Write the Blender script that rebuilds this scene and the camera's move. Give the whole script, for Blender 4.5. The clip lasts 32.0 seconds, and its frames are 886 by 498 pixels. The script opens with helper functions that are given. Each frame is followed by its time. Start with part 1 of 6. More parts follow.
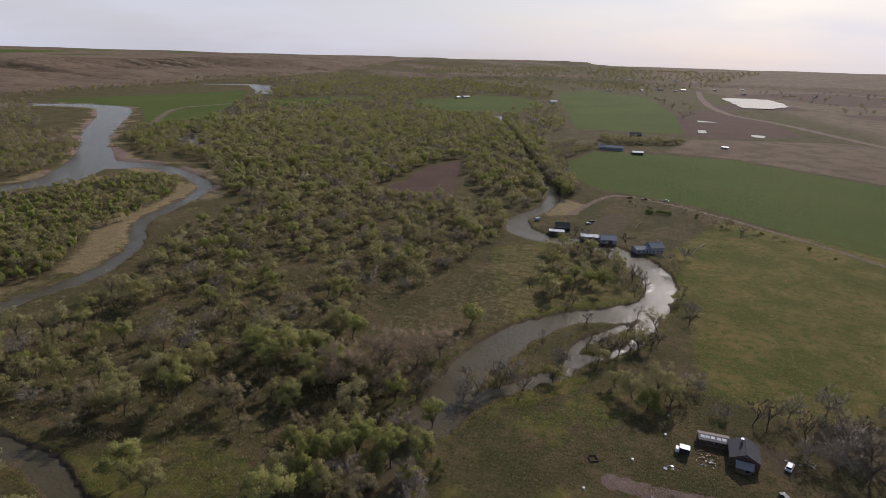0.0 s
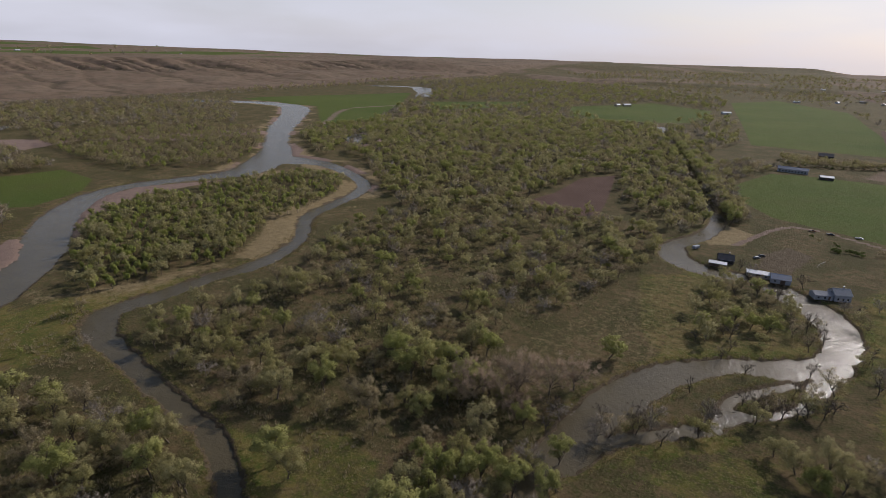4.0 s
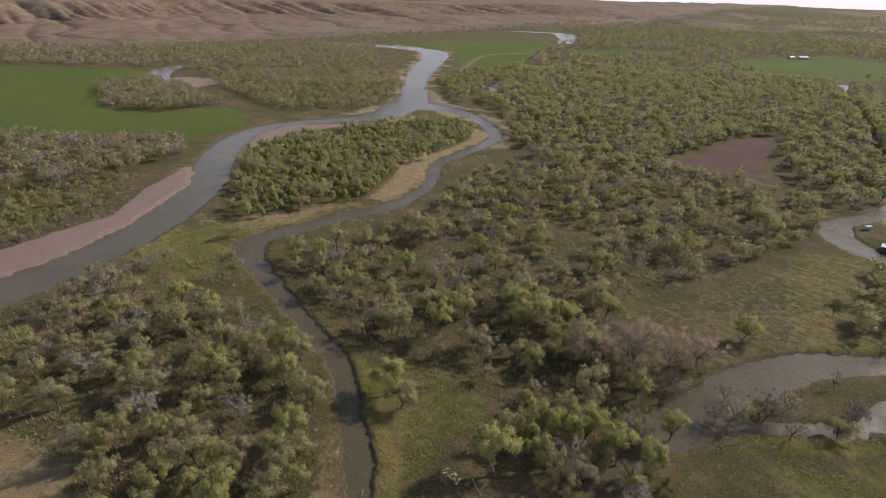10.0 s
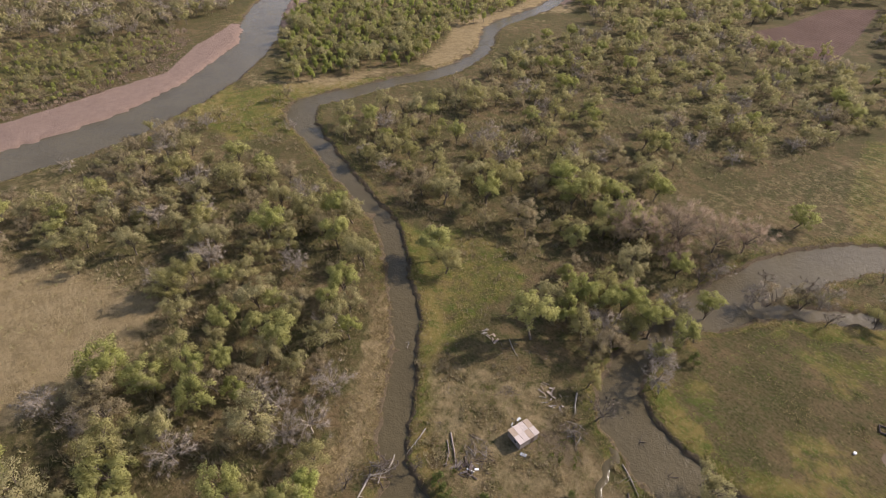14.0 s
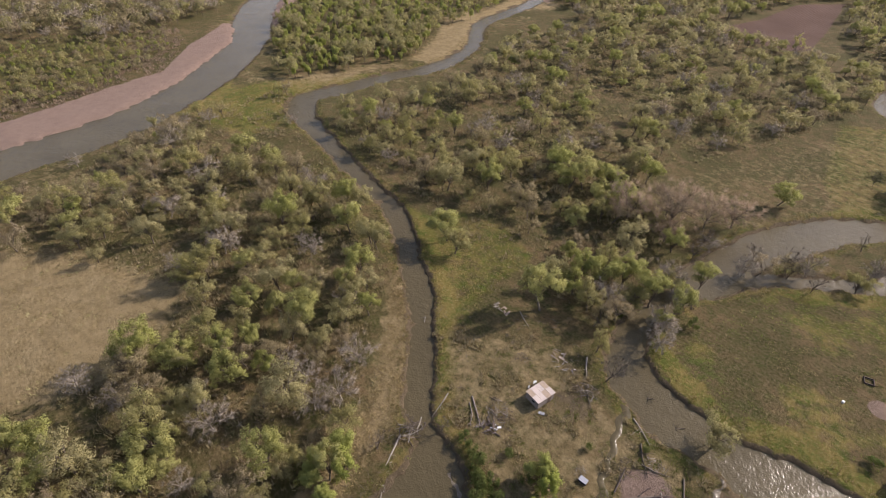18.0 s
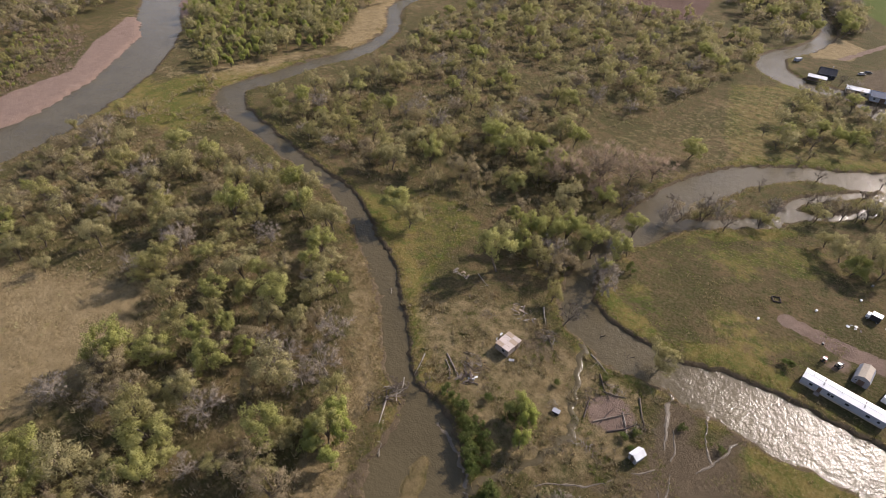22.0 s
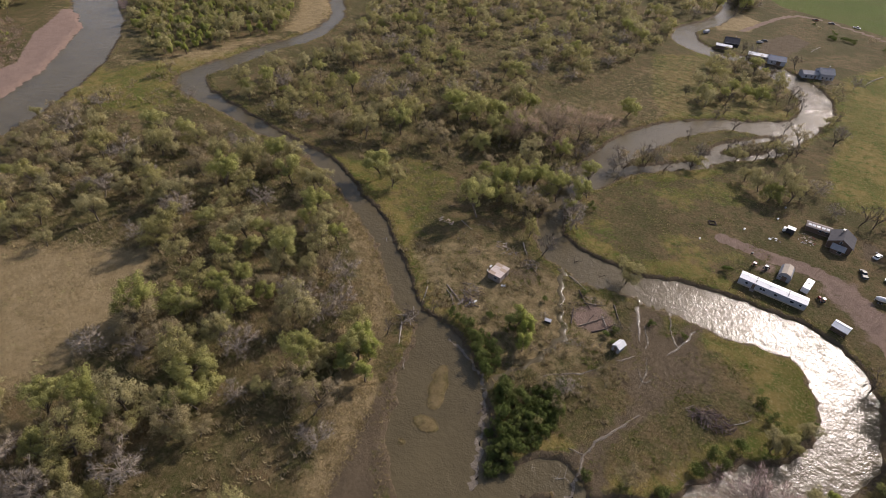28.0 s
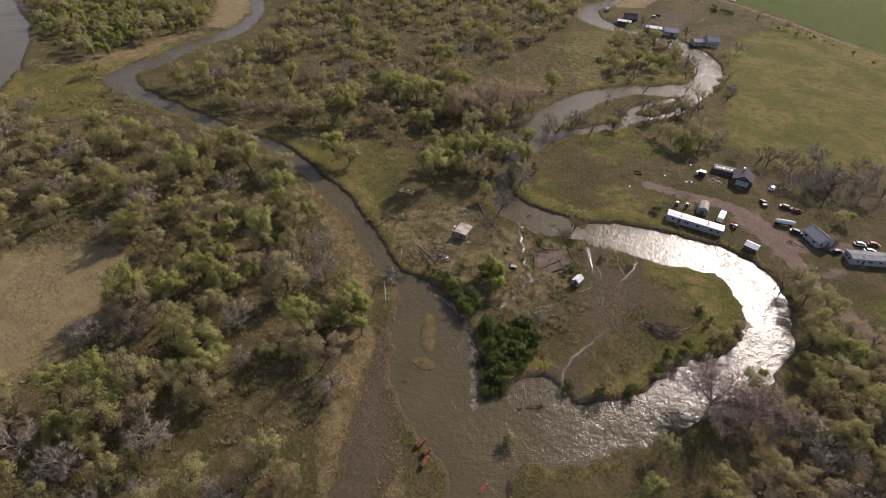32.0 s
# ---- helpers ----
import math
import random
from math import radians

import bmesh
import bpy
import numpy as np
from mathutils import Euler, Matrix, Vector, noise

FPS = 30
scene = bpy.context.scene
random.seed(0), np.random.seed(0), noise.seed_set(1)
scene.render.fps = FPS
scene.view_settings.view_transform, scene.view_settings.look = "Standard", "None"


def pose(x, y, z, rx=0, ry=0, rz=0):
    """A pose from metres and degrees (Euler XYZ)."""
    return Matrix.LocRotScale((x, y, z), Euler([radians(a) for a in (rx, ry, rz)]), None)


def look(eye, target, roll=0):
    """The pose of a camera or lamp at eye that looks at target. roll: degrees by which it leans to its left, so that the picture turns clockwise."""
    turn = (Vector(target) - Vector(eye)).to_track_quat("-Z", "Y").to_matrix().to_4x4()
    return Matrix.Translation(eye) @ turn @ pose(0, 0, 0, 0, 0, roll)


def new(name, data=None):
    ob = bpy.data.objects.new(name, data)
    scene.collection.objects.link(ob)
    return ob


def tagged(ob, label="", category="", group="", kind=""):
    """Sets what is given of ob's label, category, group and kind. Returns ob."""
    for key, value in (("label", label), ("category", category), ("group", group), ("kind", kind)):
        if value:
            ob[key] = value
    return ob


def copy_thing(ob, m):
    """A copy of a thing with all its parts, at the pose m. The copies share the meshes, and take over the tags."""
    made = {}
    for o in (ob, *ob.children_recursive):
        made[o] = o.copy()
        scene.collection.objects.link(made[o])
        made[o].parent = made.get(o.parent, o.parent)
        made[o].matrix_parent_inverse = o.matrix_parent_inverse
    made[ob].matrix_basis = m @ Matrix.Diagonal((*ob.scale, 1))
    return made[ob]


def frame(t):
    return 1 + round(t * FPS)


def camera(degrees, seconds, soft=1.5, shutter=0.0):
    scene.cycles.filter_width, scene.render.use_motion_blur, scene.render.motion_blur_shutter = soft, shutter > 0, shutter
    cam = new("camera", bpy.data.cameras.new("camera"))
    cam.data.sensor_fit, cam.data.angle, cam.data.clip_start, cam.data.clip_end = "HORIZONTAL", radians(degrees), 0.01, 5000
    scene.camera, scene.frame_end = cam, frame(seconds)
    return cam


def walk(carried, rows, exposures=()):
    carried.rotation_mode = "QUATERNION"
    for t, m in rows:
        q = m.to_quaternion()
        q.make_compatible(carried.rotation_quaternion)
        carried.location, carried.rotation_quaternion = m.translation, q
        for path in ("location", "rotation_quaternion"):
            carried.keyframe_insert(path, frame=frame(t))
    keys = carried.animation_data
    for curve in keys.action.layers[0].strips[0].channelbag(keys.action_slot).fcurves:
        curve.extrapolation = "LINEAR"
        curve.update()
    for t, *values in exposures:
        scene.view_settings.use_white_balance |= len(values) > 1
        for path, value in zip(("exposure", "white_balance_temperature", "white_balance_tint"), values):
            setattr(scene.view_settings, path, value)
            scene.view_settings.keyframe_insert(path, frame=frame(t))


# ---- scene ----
cam = camera(78.14, 32.0, soft=0.5)
PATH = [
    (0, (28.27, -23.60, 114.17), (6.81, 68.08, 80.47), 1.75),
    (0.5, (28.44, -23.28, 115.97), (6.94, 68.38, 82.26), 1.70),
    (1, (28.51, -23.23, 117.70), (7.06, 68.43, 83.96), 1.67),
    (1.5, (28.38, -23.10, 119.26), (7.01, 68.59, 85.55), 1.67),
    (2, (27.85, -22.86, 120.26), (3.72, 68.13, 86.52), 1.78),
    (2.5, (27.15, -22.30, 120.54), (-3.37, 66.70, 86.66), 1.94),
    (3, (26.43, -21.60, 120.35), (-9.38, 65.38, 86.39), 2.00),
    (3.5, (25.96, -20.89, 120.26), (-14.74, 63.89, 86.26), 2.02),
    (4, (25.58, -20.35, 120.28), (-19.68, 62.06, 86.21), 2.07),
    (4.5, (25.51, -19.91, 120.36), (-24.34, 59.78, 86.24), 2.12),
    (6.5, (25.47, -20.75, 122.13), (-33.53, 52.27, 87.69), 2.17),
    (7, (25.34, -20.78, 122.11), (-34.62, 51.47, 87.69), 2.07),
    (7.5, (25.23, -20.67, 122.11), (-35.78, 50.69, 87.67), 2.06),
    (8, (25.23, -20.54, 122.05), (-36.69, 50.02, 87.60), 1.97),
    (8.5, (25.27, -20.45, 121.86), (-37.17, 49.68, 87.45), 1.98),
    (9, (25.47, -20.40, 121.44), (-36.73, 48.93, 85.04), 1.96),
    (9.5, (25.69, -20.43, 121.12), (-35.79, 47.65, 81.30), 1.89),
    (10, (25.81, -20.50, 120.91), (-35.28, 45.98, 77.91), 1.91),
    (10.5, (25.87, -20.48, 120.80), (-34.93, 44.18, 74.72), 1.90),
    (11, (26.03, -20.63, 120.87), (-34.19, 42.28, 71.71), 1.95),
    (11.5, (26.22, -20.72, 120.87), (-34.10, 39.63, 68.72), 1.96),
    (12, (26.49, -20.73, 120.90), (-33.83, 36.92, 65.78), 1.97),
    (12.5, (26.76, -20.76, 120.92), (-33.10, 34.54, 62.97), 1.94),
    (13, (26.97, -20.89, 121.10), (-31.74, 32.71, 60.43), 1.95),
    (13.5, (26.68, -21.74, 121.37), (-30.72, 30.95, 58.69), 2.15),
    (14, (26.53, -23.17, 121.47), (-30.80, 29.52, 58.73), 2.25),
    (14.5, (26.63, -24.76, 121.41), (-30.81, 27.79, 58.65), 2.24),
    (15, (26.85, -26.45, 121.24), (-30.79, 25.97, 58.55), 2.26),
    (15.5, (27.03, -28.18, 121.02), (-30.78, 24.10, 58.37), 2.28),
    (17.5, (28.20, -36.14, 120.69), (-28.61, 17.66, 58.42), 2.41),
    (18, (28.38, -37.84, 120.79), (-26.83, 17.57, 58.49), 2.37),
    (18.5, (28.34, -39.58, 121.09), (-25.19, 17.34, 58.68), 2.36),
    (19, (28.20, -41.15, 121.58), (-23.79, 16.84, 58.86), 2.36),
    (19.5, (27.87, -42.71, 122.15), (-22.44, 16.35, 59.06), 2.46),
    (20, (27.44, -44.42, 122.72), (-20.86, 15.96, 59.30), 2.56),
    (20.5, (27.23, -46.39, 123.14), (-19.32, 15.08, 59.47), 2.77),
    (21, (27.22, -48.61, 123.38), (-17.91, 13.79, 59.60), 2.93),
    (21.5, (27.33, -51.05, 123.53), (-16.96, 11.93, 59.71), 2.98),
    (22, (27.46, -53.31, 123.51), (-16.27, 9.98, 59.63), 3.13),
    (22.5, (27.68, -55.77, 123.48), (-15.68, 7.74, 59.56), 3.20),
    (23, (28.00, -58.34, 123.36), (-15.10, 5.40, 59.49), 3.29),
    (23.5, (28.27, -60.85, 122.99), (-14.78, 3.04, 59.24), 3.27),
    (24, (28.35, -63.21, 122.62), (-14.57, 0.79, 58.89), 3.37),
    (24.5, (28.28, -65.65, 122.42), (-14.51, -1.59, 58.65), 3.41),
    (25, (28.35, -68.35, 122.41), (-13.61, -3.72, 58.68), 3.38),
    (25.5, (28.45, -71.01, 122.45), (-12.47, -5.66, 58.78), 3.41),
    (27.5, (26.78, -82.33, 122.29), (-8.60, -13.94, 58.48), 4.18),
    (28, (25.96, -85.61, 122.07), (-7.38, -16.13, 58.34), 4.43),
    (28.5, (25.13, -88.68, 121.78), (-6.18, -18.13, 58.19), 4.61),
    (29, (24.57, -91.64, 121.51), (-5.13, -20.34, 57.99), 4.75),
    (29.5, (24.02, -94.72, 121.53), (-4.61, -22.88, 58.14), 4.73),
    (30, (23.46, -97.81, 121.72), (-3.59, -25.35, 58.33), 4.81),
    (30.5, (22.61, -100.78, 121.98), (-3.09, -27.84, 58.59), 4.84),
    (31, (21.62, -103.65, 122.20), (-2.14, -30.13, 58.73), 4.85),
    (31.5, (20.63, -106.50, 122.39), (-1.48, -32.53, 58.83), 4.97),
    (32, (19.59, -109.43, 122.57), (-0.76, -34.98, 58.99), 4.96),
]
walk(cam, [(t, look(eye, aim, roll)) for t, eye, aim, roll in PATH], exposures=[(0.0, -0.88, 6200, 15), (8.8, -0.70, 6300, 15), (10.0, -0.24, 6350, 16), (12.5, 0.22, 6700, 19), (24.0, 0.08, 6700, 19), (28.0, -0.16, 6700, 19), (32.0, -0.24, 6700, 19)])

# ---------------------------------------------------------------- light
SUN_AZ, SUN_EL = radians(20), radians(33)      # azimuth from +y towards +x
world = bpy.data.worlds.new("world")
scene.world = world
world.use_nodes = True
wn = world.node_tree.nodes
sky = wn.new("ShaderNodeTexSky")
sky.sky_type, sky.sun_disc = "NISHITA", False
sky.sun_elevation, sky.sun_rotation = SUN_EL, SUN_AZ
sky.air_density, sky.dust_density, sky.altitude = 1.3, 3.5, 900
# a thin sheet of high cloud whitens the blue of the sky
coord = wn.new("ShaderNodeTexCoord")
stretch = wn.new("ShaderNodeMapping")
stretch.inputs["Scale"].default_value = (2.0, 2.0, 9.0)
cloud = wn.new("ShaderNodeTexNoise")
cloud.inputs["Scale"].default_value, cloud.inputs["Detail"].default_value = 1.6, 6
thin = wn.new("ShaderNodeMapRange")
thin.inputs[1].default_value, thin.inputs[2].default_value = 0.3, 0.75
thin.inputs[3].default_value, thin.inputs[4].default_value = 0.6, 0.9
veil = wn.new("ShaderNodeMix")
veil.data_type = "RGBA"
veil.inputs[7].default_value = (8.9, 9.05, 10.0, 1)
wl = world.node_tree.links
wl.new(coord.outputs["Generated"], stretch.inputs["Vector"])
wl.new(stretch.outputs[0], cloud.inputs["Vector"])
wl.new(cloud.outputs[0], thin.inputs[0])
# the haze lies low: it thins towards the zenith
lift = wn.new("ShaderNodeSeparateXYZ")
low = wn.new("ShaderNodeMapRange")
low.inputs[1].default_value, low.inputs[2].default_value = 0.05, 0.42
low.inputs[3].default_value, low.inputs[4].default_value = 1.0, 0.0
both = wn.new("ShaderNodeMath")
both.operation = "MULTIPLY"
wl.new(coord.outputs["Generated"], lift.inputs[0])
wl.new(lift.outputs[2], low.inputs[0])
wl.new(thin.outputs[0], both.inputs[0])
wl.new(low.outputs[0], both.inputs[1])
wl.new(both.outputs[0], veil.inputs[0])
wl.new(sky.outputs[0], veil.inputs[6])
wl.new(veil.outputs[2], wn["Background"].inputs[0])
wn["Background"].inputs[1].default_value = 0.145

sun = new("sun", bpy.data.lights.new("sun", "SUN"))
sun.data.energy, sun.data.angle, sun.data.color = 5.0, radians(0.6), (1.0, 0.95, 0.87)
sun.matrix_world = look((0, 0, 400), (-math.sin(SUN_AZ) * math.cos(SUN_EL) * 100, -math.cos(SUN_AZ) * math.cos(SUN_EL) * 100, 400 - 100 * math.sin(SUN_EL)))

# ---------------------------------------------------------------- materials
def material(name, rough=0.8, metal=0.0):
    m = bpy.data.materials.new(name)
    m.use_nodes = True
    b = m.node_tree.nodes["Principled BSDF"]
    b.inputs["Roughness"].default_value, b.inputs["Metallic"].default_value = rough, metal
    b.inputs["Specular IOR Level"].default_value = 0.3
    return m, m.node_tree, b


def noise_node(nt, scale, detail=4.0, rough=0.55, vector=None):
    n = nt.nodes.new("ShaderNodeTexNoise")
    n.inputs["Scale"].default_value, n.inputs["Detail"].default_value, n.inputs["Roughness"].default_value = scale, detail, rough
    if vector is not None:
        nt.links.new(vector, n.inputs["Vector"])
    return n.outputs[0]


def spread(nt, value, a, b, lo=0.0, hi=1.0):
    n = nt.nodes.new("ShaderNodeMapRange")
    for i, v in enumerate((a, b, lo, hi)):
        n.inputs[i + 1].default_value = v
    nt.links.new(value, n.inputs[0])
    return n.outputs[0]


def mix(nt, fac, a, b, how="MIX"):
    n = nt.nodes.new("ShaderNodeMix")
    n.data_type, n.blend_type = "RGBA", how
    for i, v in ((0, fac), (6, a), (7, b)):
        if isinstance(v, (int, float)):
            n.inputs[i].default_value = v
        elif isinstance(v, tuple):
            n.inputs[i].default_value = (*v, 1)
        else:
            nt.links.new(v, n.inputs[i])
    return n.outputs[2]


def calc(nt, op, a, b=0.0):
    n = nt.nodes.new("ShaderNodeMath")
    n.operation, n.use_clamp = op, op == "MULTIPLY" or op == "ADD"
    for i, v in enumerate((a, b)):
        if isinstance(v, (int, float)):
            n.inputs[i].default_value = v
        else:
            nt.links.new(v, n.inputs[i])
    return n.outputs[0]


def bump(nt, height, strength, distance, target):
    n = nt.nodes.new("ShaderNodeBump")
    n.inputs["Strength"].default_value, n.inputs["Distance"].default_value = strength, distance
    nt.links.new(height, n.inputs["Height"])
    nt.links.new(n.outputs[0], target.inputs["Normal"])


def place(nt):
    return nt.nodes.new("ShaderNodeNewGeometry").outputs["Position"]


def flatten(nt, sx, sy, sz=1.0, turn=0.0):
    n = nt.nodes.new("ShaderNodeMapping")
    n.inputs["Scale"].default_value, n.inputs["Rotation"].default_value = (sx, sy, sz), (0, 0, turn)
    nt.links.new(place(nt), n.inputs["Vector"])
    return n.outputs[0]


def surface(name, base, second, rough=0.8, metal=0.0, grain=1.5, stain=0.12, relief=0.2, depth=0.02):
    """A plain material with variation at two scales and fine relief."""
    m, nt, b = material(name, rough, metal)
    co = nt.nodes.new("ShaderNodeTexCoord").outputs["Object"]
    fine, broad = noise_node(nt, grain * 4, 5, 0.65, co), noise_node(nt, stain * 4, 3, 0.6, co)
    c = mix(nt, spread(nt, broad, 0.35, 0.7), base, second)
    c = mix(nt, spread(nt, fine, 0.3, 0.8, 0, 0.45), c, tuple(v * 0.55 for v in second))
    tone = nt.nodes.new("ShaderNodeObjectInfo").outputs["Random"]
    c = mix(nt, spread(nt, tone, 0, 1, 0, 0.3), c, tuple(min(1, v * 1.3) for v in base))
    nt.links.new(c, b.inputs["Base Color"])
    bump(nt, fine, relief, depth, b)
    return m


def foliage(name, light, dark, tip):
    """Leaves: each clump of its own tone, some light passing through."""
    m, nt, b = material(name, 0.75)
    b.inputs["Specular IOR Level"].default_value = 0.08
    geo = nt.nodes.new("ShaderNodeNewGeometry")
    own = nt.nodes.new("ShaderNodeAttribute")
    own.attribute_name = "tone"
    tone = calc(nt, "FRACT", calc(nt, "SUBTRACT", nt.nodes.new("ShaderNodeObjectInfo").outputs["Random"], own.outputs["Fac"]))
    c = mix(nt, geo.outputs["Random Per Island"], dark, light)
    c = mix(nt, spread(nt, tone, 0.0, 1.0, 0.0, 0.75), c, tip)
    nt.links.new(c, b.inputs["Base Color"])
    tr = nt.nodes.new("ShaderNodeBsdfTranslucent")
    nt.links.new(c, tr.inputs[0])
    sh = nt.nodes.new("ShaderNodeMixShader")
    sh.inputs[0].default_value = 0.5
    nt.links.new(b.outputs[0], sh.inputs[1])
    nt.links.new(tr.outputs[0], sh.inputs[2])
    nt.links.new(sh.outputs[0], nt.nodes["Material Output"].inputs[0])
    return m


LEAF_OLIVE = foliage("leaves_olive", (0.395, 0.362, 0.148), (0.285, 0.260, 0.104), (0.410, 0.362, 0.205))
LEAF_GREEN = foliage("leaves_green", (0.378, 0.385, 0.126), (0.275, 0.282, 0.090), (0.400, 0.378, 0.160))
LEAF_BRIGHT = foliage("leaves_willow", (0.385, 0.420, 0.112), (0.285, 0.314, 0.082), (0.410, 0.405, 0.155))
LEAF_BUD = foliage("buds_grey_brown", (0.385, 0.310, 0.205), (0.280, 0.224, 0.146), (0.380, 0.325, 0.160))
LEAF_RED = foliage("buds_red_brown", (0.40, 0.30, 0.22), (0.29, 0.215, 0.155), (0.37, 0.29, 0.20))
LEAF_DARK = foliage("leaves_dark_green", (0.140, 0.180, 0.052), (0.085, 0.112, 0.033), (0.17, 0.190, 0.066))
BANK_BLADE = foliage("bank_weed_leaves", (0.235, 0.275, 0.062), (0.130, 0.160, 0.036), (0.280, 0.280, 0.085))
STRAW_BLADE = foliage("straw_blades", (0.420, 0.324, 0.169), (0.210, 0.159, 0.078), (0.364, 0.290, 0.150))
GREEN_BLADE = foliage("green_blades", (0.156, 0.180, 0.042), (0.078, 0.096, 0.022), (0.204, 0.198, 0.066))
BARK = surface("bark_grey_brown", (0.15, 0.12, 0.09), (0.09, 0.07, 0.055), 0.9, grain=3, stain=0.5)
TWIG = surface("bare_twigs_grey", (0.34, 0.285, 0.225), (0.24, 0.20, 0.158), 0.9, grain=3, stain=0.5)
TWIG_PINK = surface("bare_twigs_pinkish", (0.44, 0.32, 0.28), (0.32, 0.23, 0.20), 0.9, grain=3, stain=0.5)
OLDWOOD = surface("grey_old_wood", (0.23, 0.19, 0.15), (0.14, 0.11, 0.085), 0.9, grain=3, stain=0.5)
DEADWOOD = surface("bleached_dead_wood", (0.36, 0.32, 0.27), (0.24, 0.20, 0.16), 0.85, grain=3, stain=0.5)


def ground_cover():
    m, nt, b = material("ground_cover", 0.95)
    b.inputs["Specular IOR Level"].default_value = 0.1
    za, zb = nt.nodes.new("ShaderNodeAttribute"), nt.nodes.new("ShaderNodeAttribute")
    za.attribute_name, zb.attribute_name = "cover_a", "cover_b"
    sa, sb = nt.nodes.new("ShaderNodeSeparateColor"), nt.nodes.new("ShaderNodeSeparateColor")
    nt.links.new(za.outputs["Color"], sa.inputs[0])
    nt.links.new(zb.outputs["Color"], sb.inputs[0])
    p = place(nt)
    huge, broad, mid = noise_node(nt, 0.006, 3, 0.5, p), noise_node(nt, 0.035, 5, 0.6, p), noise_node(nt, 0.22, 6, 0.65, p)
    fine, grit = noise_node(nt, 1.1, 6, 0.7, p), noise_node(nt, 5.0, 4, 0.7, p)
    edge = calc(nt, "MULTIPLY", spread(nt, noise_node(nt, 0.3, 5, 0.7, p), 0.25, 0.75), 0.5)

    def zone(v):          # frays the border of a kind of ground
        return spread(nt, calc(nt, "ADD", v, calc(nt, "MULTIPLY", edge, 1.0)), 0.6, 0.85)
    # old grass and leaf litter under the trees
    c = mix(nt, spread(nt, broad, 0.41, 0.59), (0.092, 0.078, 0.031), (0.175, 0.122, 0.062))
    c = mix(nt, spread(nt, mid, 0.42, 0.66), c, (0.079, 0.081, 0.026))
    c = mix(nt, spread(nt, fine, 0.5, 0.66, 0, 0.8), c, (0.180, 0.133, 0.077))
    c = mix(nt, spread(nt, fine, 0.47, 0.34, 0, 0.75), c, (0.043, 0.034, 0.016))
    # lush grass
    g = mix(nt, spread(nt, broad, 0.42, 0.58), (0.122, 0.118, 0.027), (0.235, 0.175, 0.060))
    g = mix(nt, spread(nt, mid, 0.46, 0.66), g, (0.088, 0.116, 0.021))
    g = mix(nt, spread(nt, fine, 0.52, 0.66, 0, 0.85), g, (0.30, 0.235, 0.105))
    g = mix(nt, spread(nt, grit, 0.5, 0.25, 0, 0.5), g, (0.047, 0.055, 0.012))
    c = mix(nt, zone(sb.outputs[0]), c, g)
    # standing straw and dead reeds
    s = mix(nt, spread(nt, mid, 0.35, 0.65), (0.250, 0.186, 0.095), (0.345, 0.260, 0.142))
    s = mix(nt, spread(nt, fine, 0.46, 0.28, 0, 0.7), s, (0.095, 0.075, 0.034))
    c = mix(nt, zone(sb.outputs[1]), c, s)
    # dry prairie with gullies
    pr = mix(nt, spread(nt, huge, 0.35, 0.65), (0.194, 0.133, 0.090), (0.238, 0.169, 0.115))
    pr = mix(nt, spread(nt, broad, 0.46, 0.62, 0, 0.75), pr, (0.125, 0.098, 0.060))
    pr = mix(nt, spread(nt, mid, 0.55, 0.75, 0, 0.4), pr, (0.094, 0.065, 0.043))
    c = mix(nt, zone(zb.outputs["Alpha"]), c, pr)
    # young crop with drill rows
    rows = nt.nodes.new("ShaderNodeTexWave")
    rows.inputs["Scale"].default_value, rows.inputs["Distortion"].default_value = 0.16, 0.6
    nt.links.new(flatten(nt, 1, 0.15), rows.inputs["Vector"])
    k = mix(nt, spread(nt, huge, 0.3, 0.7), (0.079, 0.114, 0.021), (0.117, 0.139, 0.031))
    k = mix(nt, spread(nt, broad, 0.45, 0.75, 0, 0.6), k, (0.112, 0.111, 0.034))
    k = mix(nt, spread(nt, rows.outputs[1], 0, 1, 0, 0.25), k, (0.070, 0.085, 0.021))
    c = mix(nt, zone(sa.outputs[0]), c, k)
    # ploughed soil
    f = mix(nt, spread(nt, broad, 0.3, 0.7), (0.130, 0.080, 0.060), (0.170, 0.108, 0.083))
    f = mix(nt, spread(nt, rows.outputs[1], 0, 1, 0, 0.35), f, (0.065, 0.040, 0.030))
    c = mix(nt, zone(sa.outputs[1]), c, f)
    # wet mud
    w = mix(nt, spread(nt, mid, 0.3, 0.7), (0.112, 0.084, 0.053), (0.152, 0.114, 0.072))
    c = mix(nt, zone(za.outputs["Alpha"]), c, w)
    # gravel and sand
    a = mix(nt, spread(nt, mid, 0.3, 0.7), (0.259, 0.179, 0.140), (0.317, 0.224, 0.177))
    a = mix(nt, spread(nt, grit, 0.5, 0.75, 0, 0.5), a, (0.158, 0.114, 0.090))
    c = mix(nt, zone(sa.outputs[2]), c, a)
    # beaten dirt
    d = mix(nt, spread(nt, mid, 0.3, 0.7), (0.205, 0.143, 0.110), (0.275, 0.198, 0.155))
    d = mix(nt, spread(nt, fine, 0.55, 0.75, 0, 0.5), d, (0.101, 0.075, 0.053))
    c = mix(nt, zone(sb.outputs[2]), c, d)
    nt.links.new(c, b.inputs["Base Color"])
    tall = mix(nt, 0.5, fine, grit)
    bump(nt, tall, 1.0, 1.1, b)
    return m


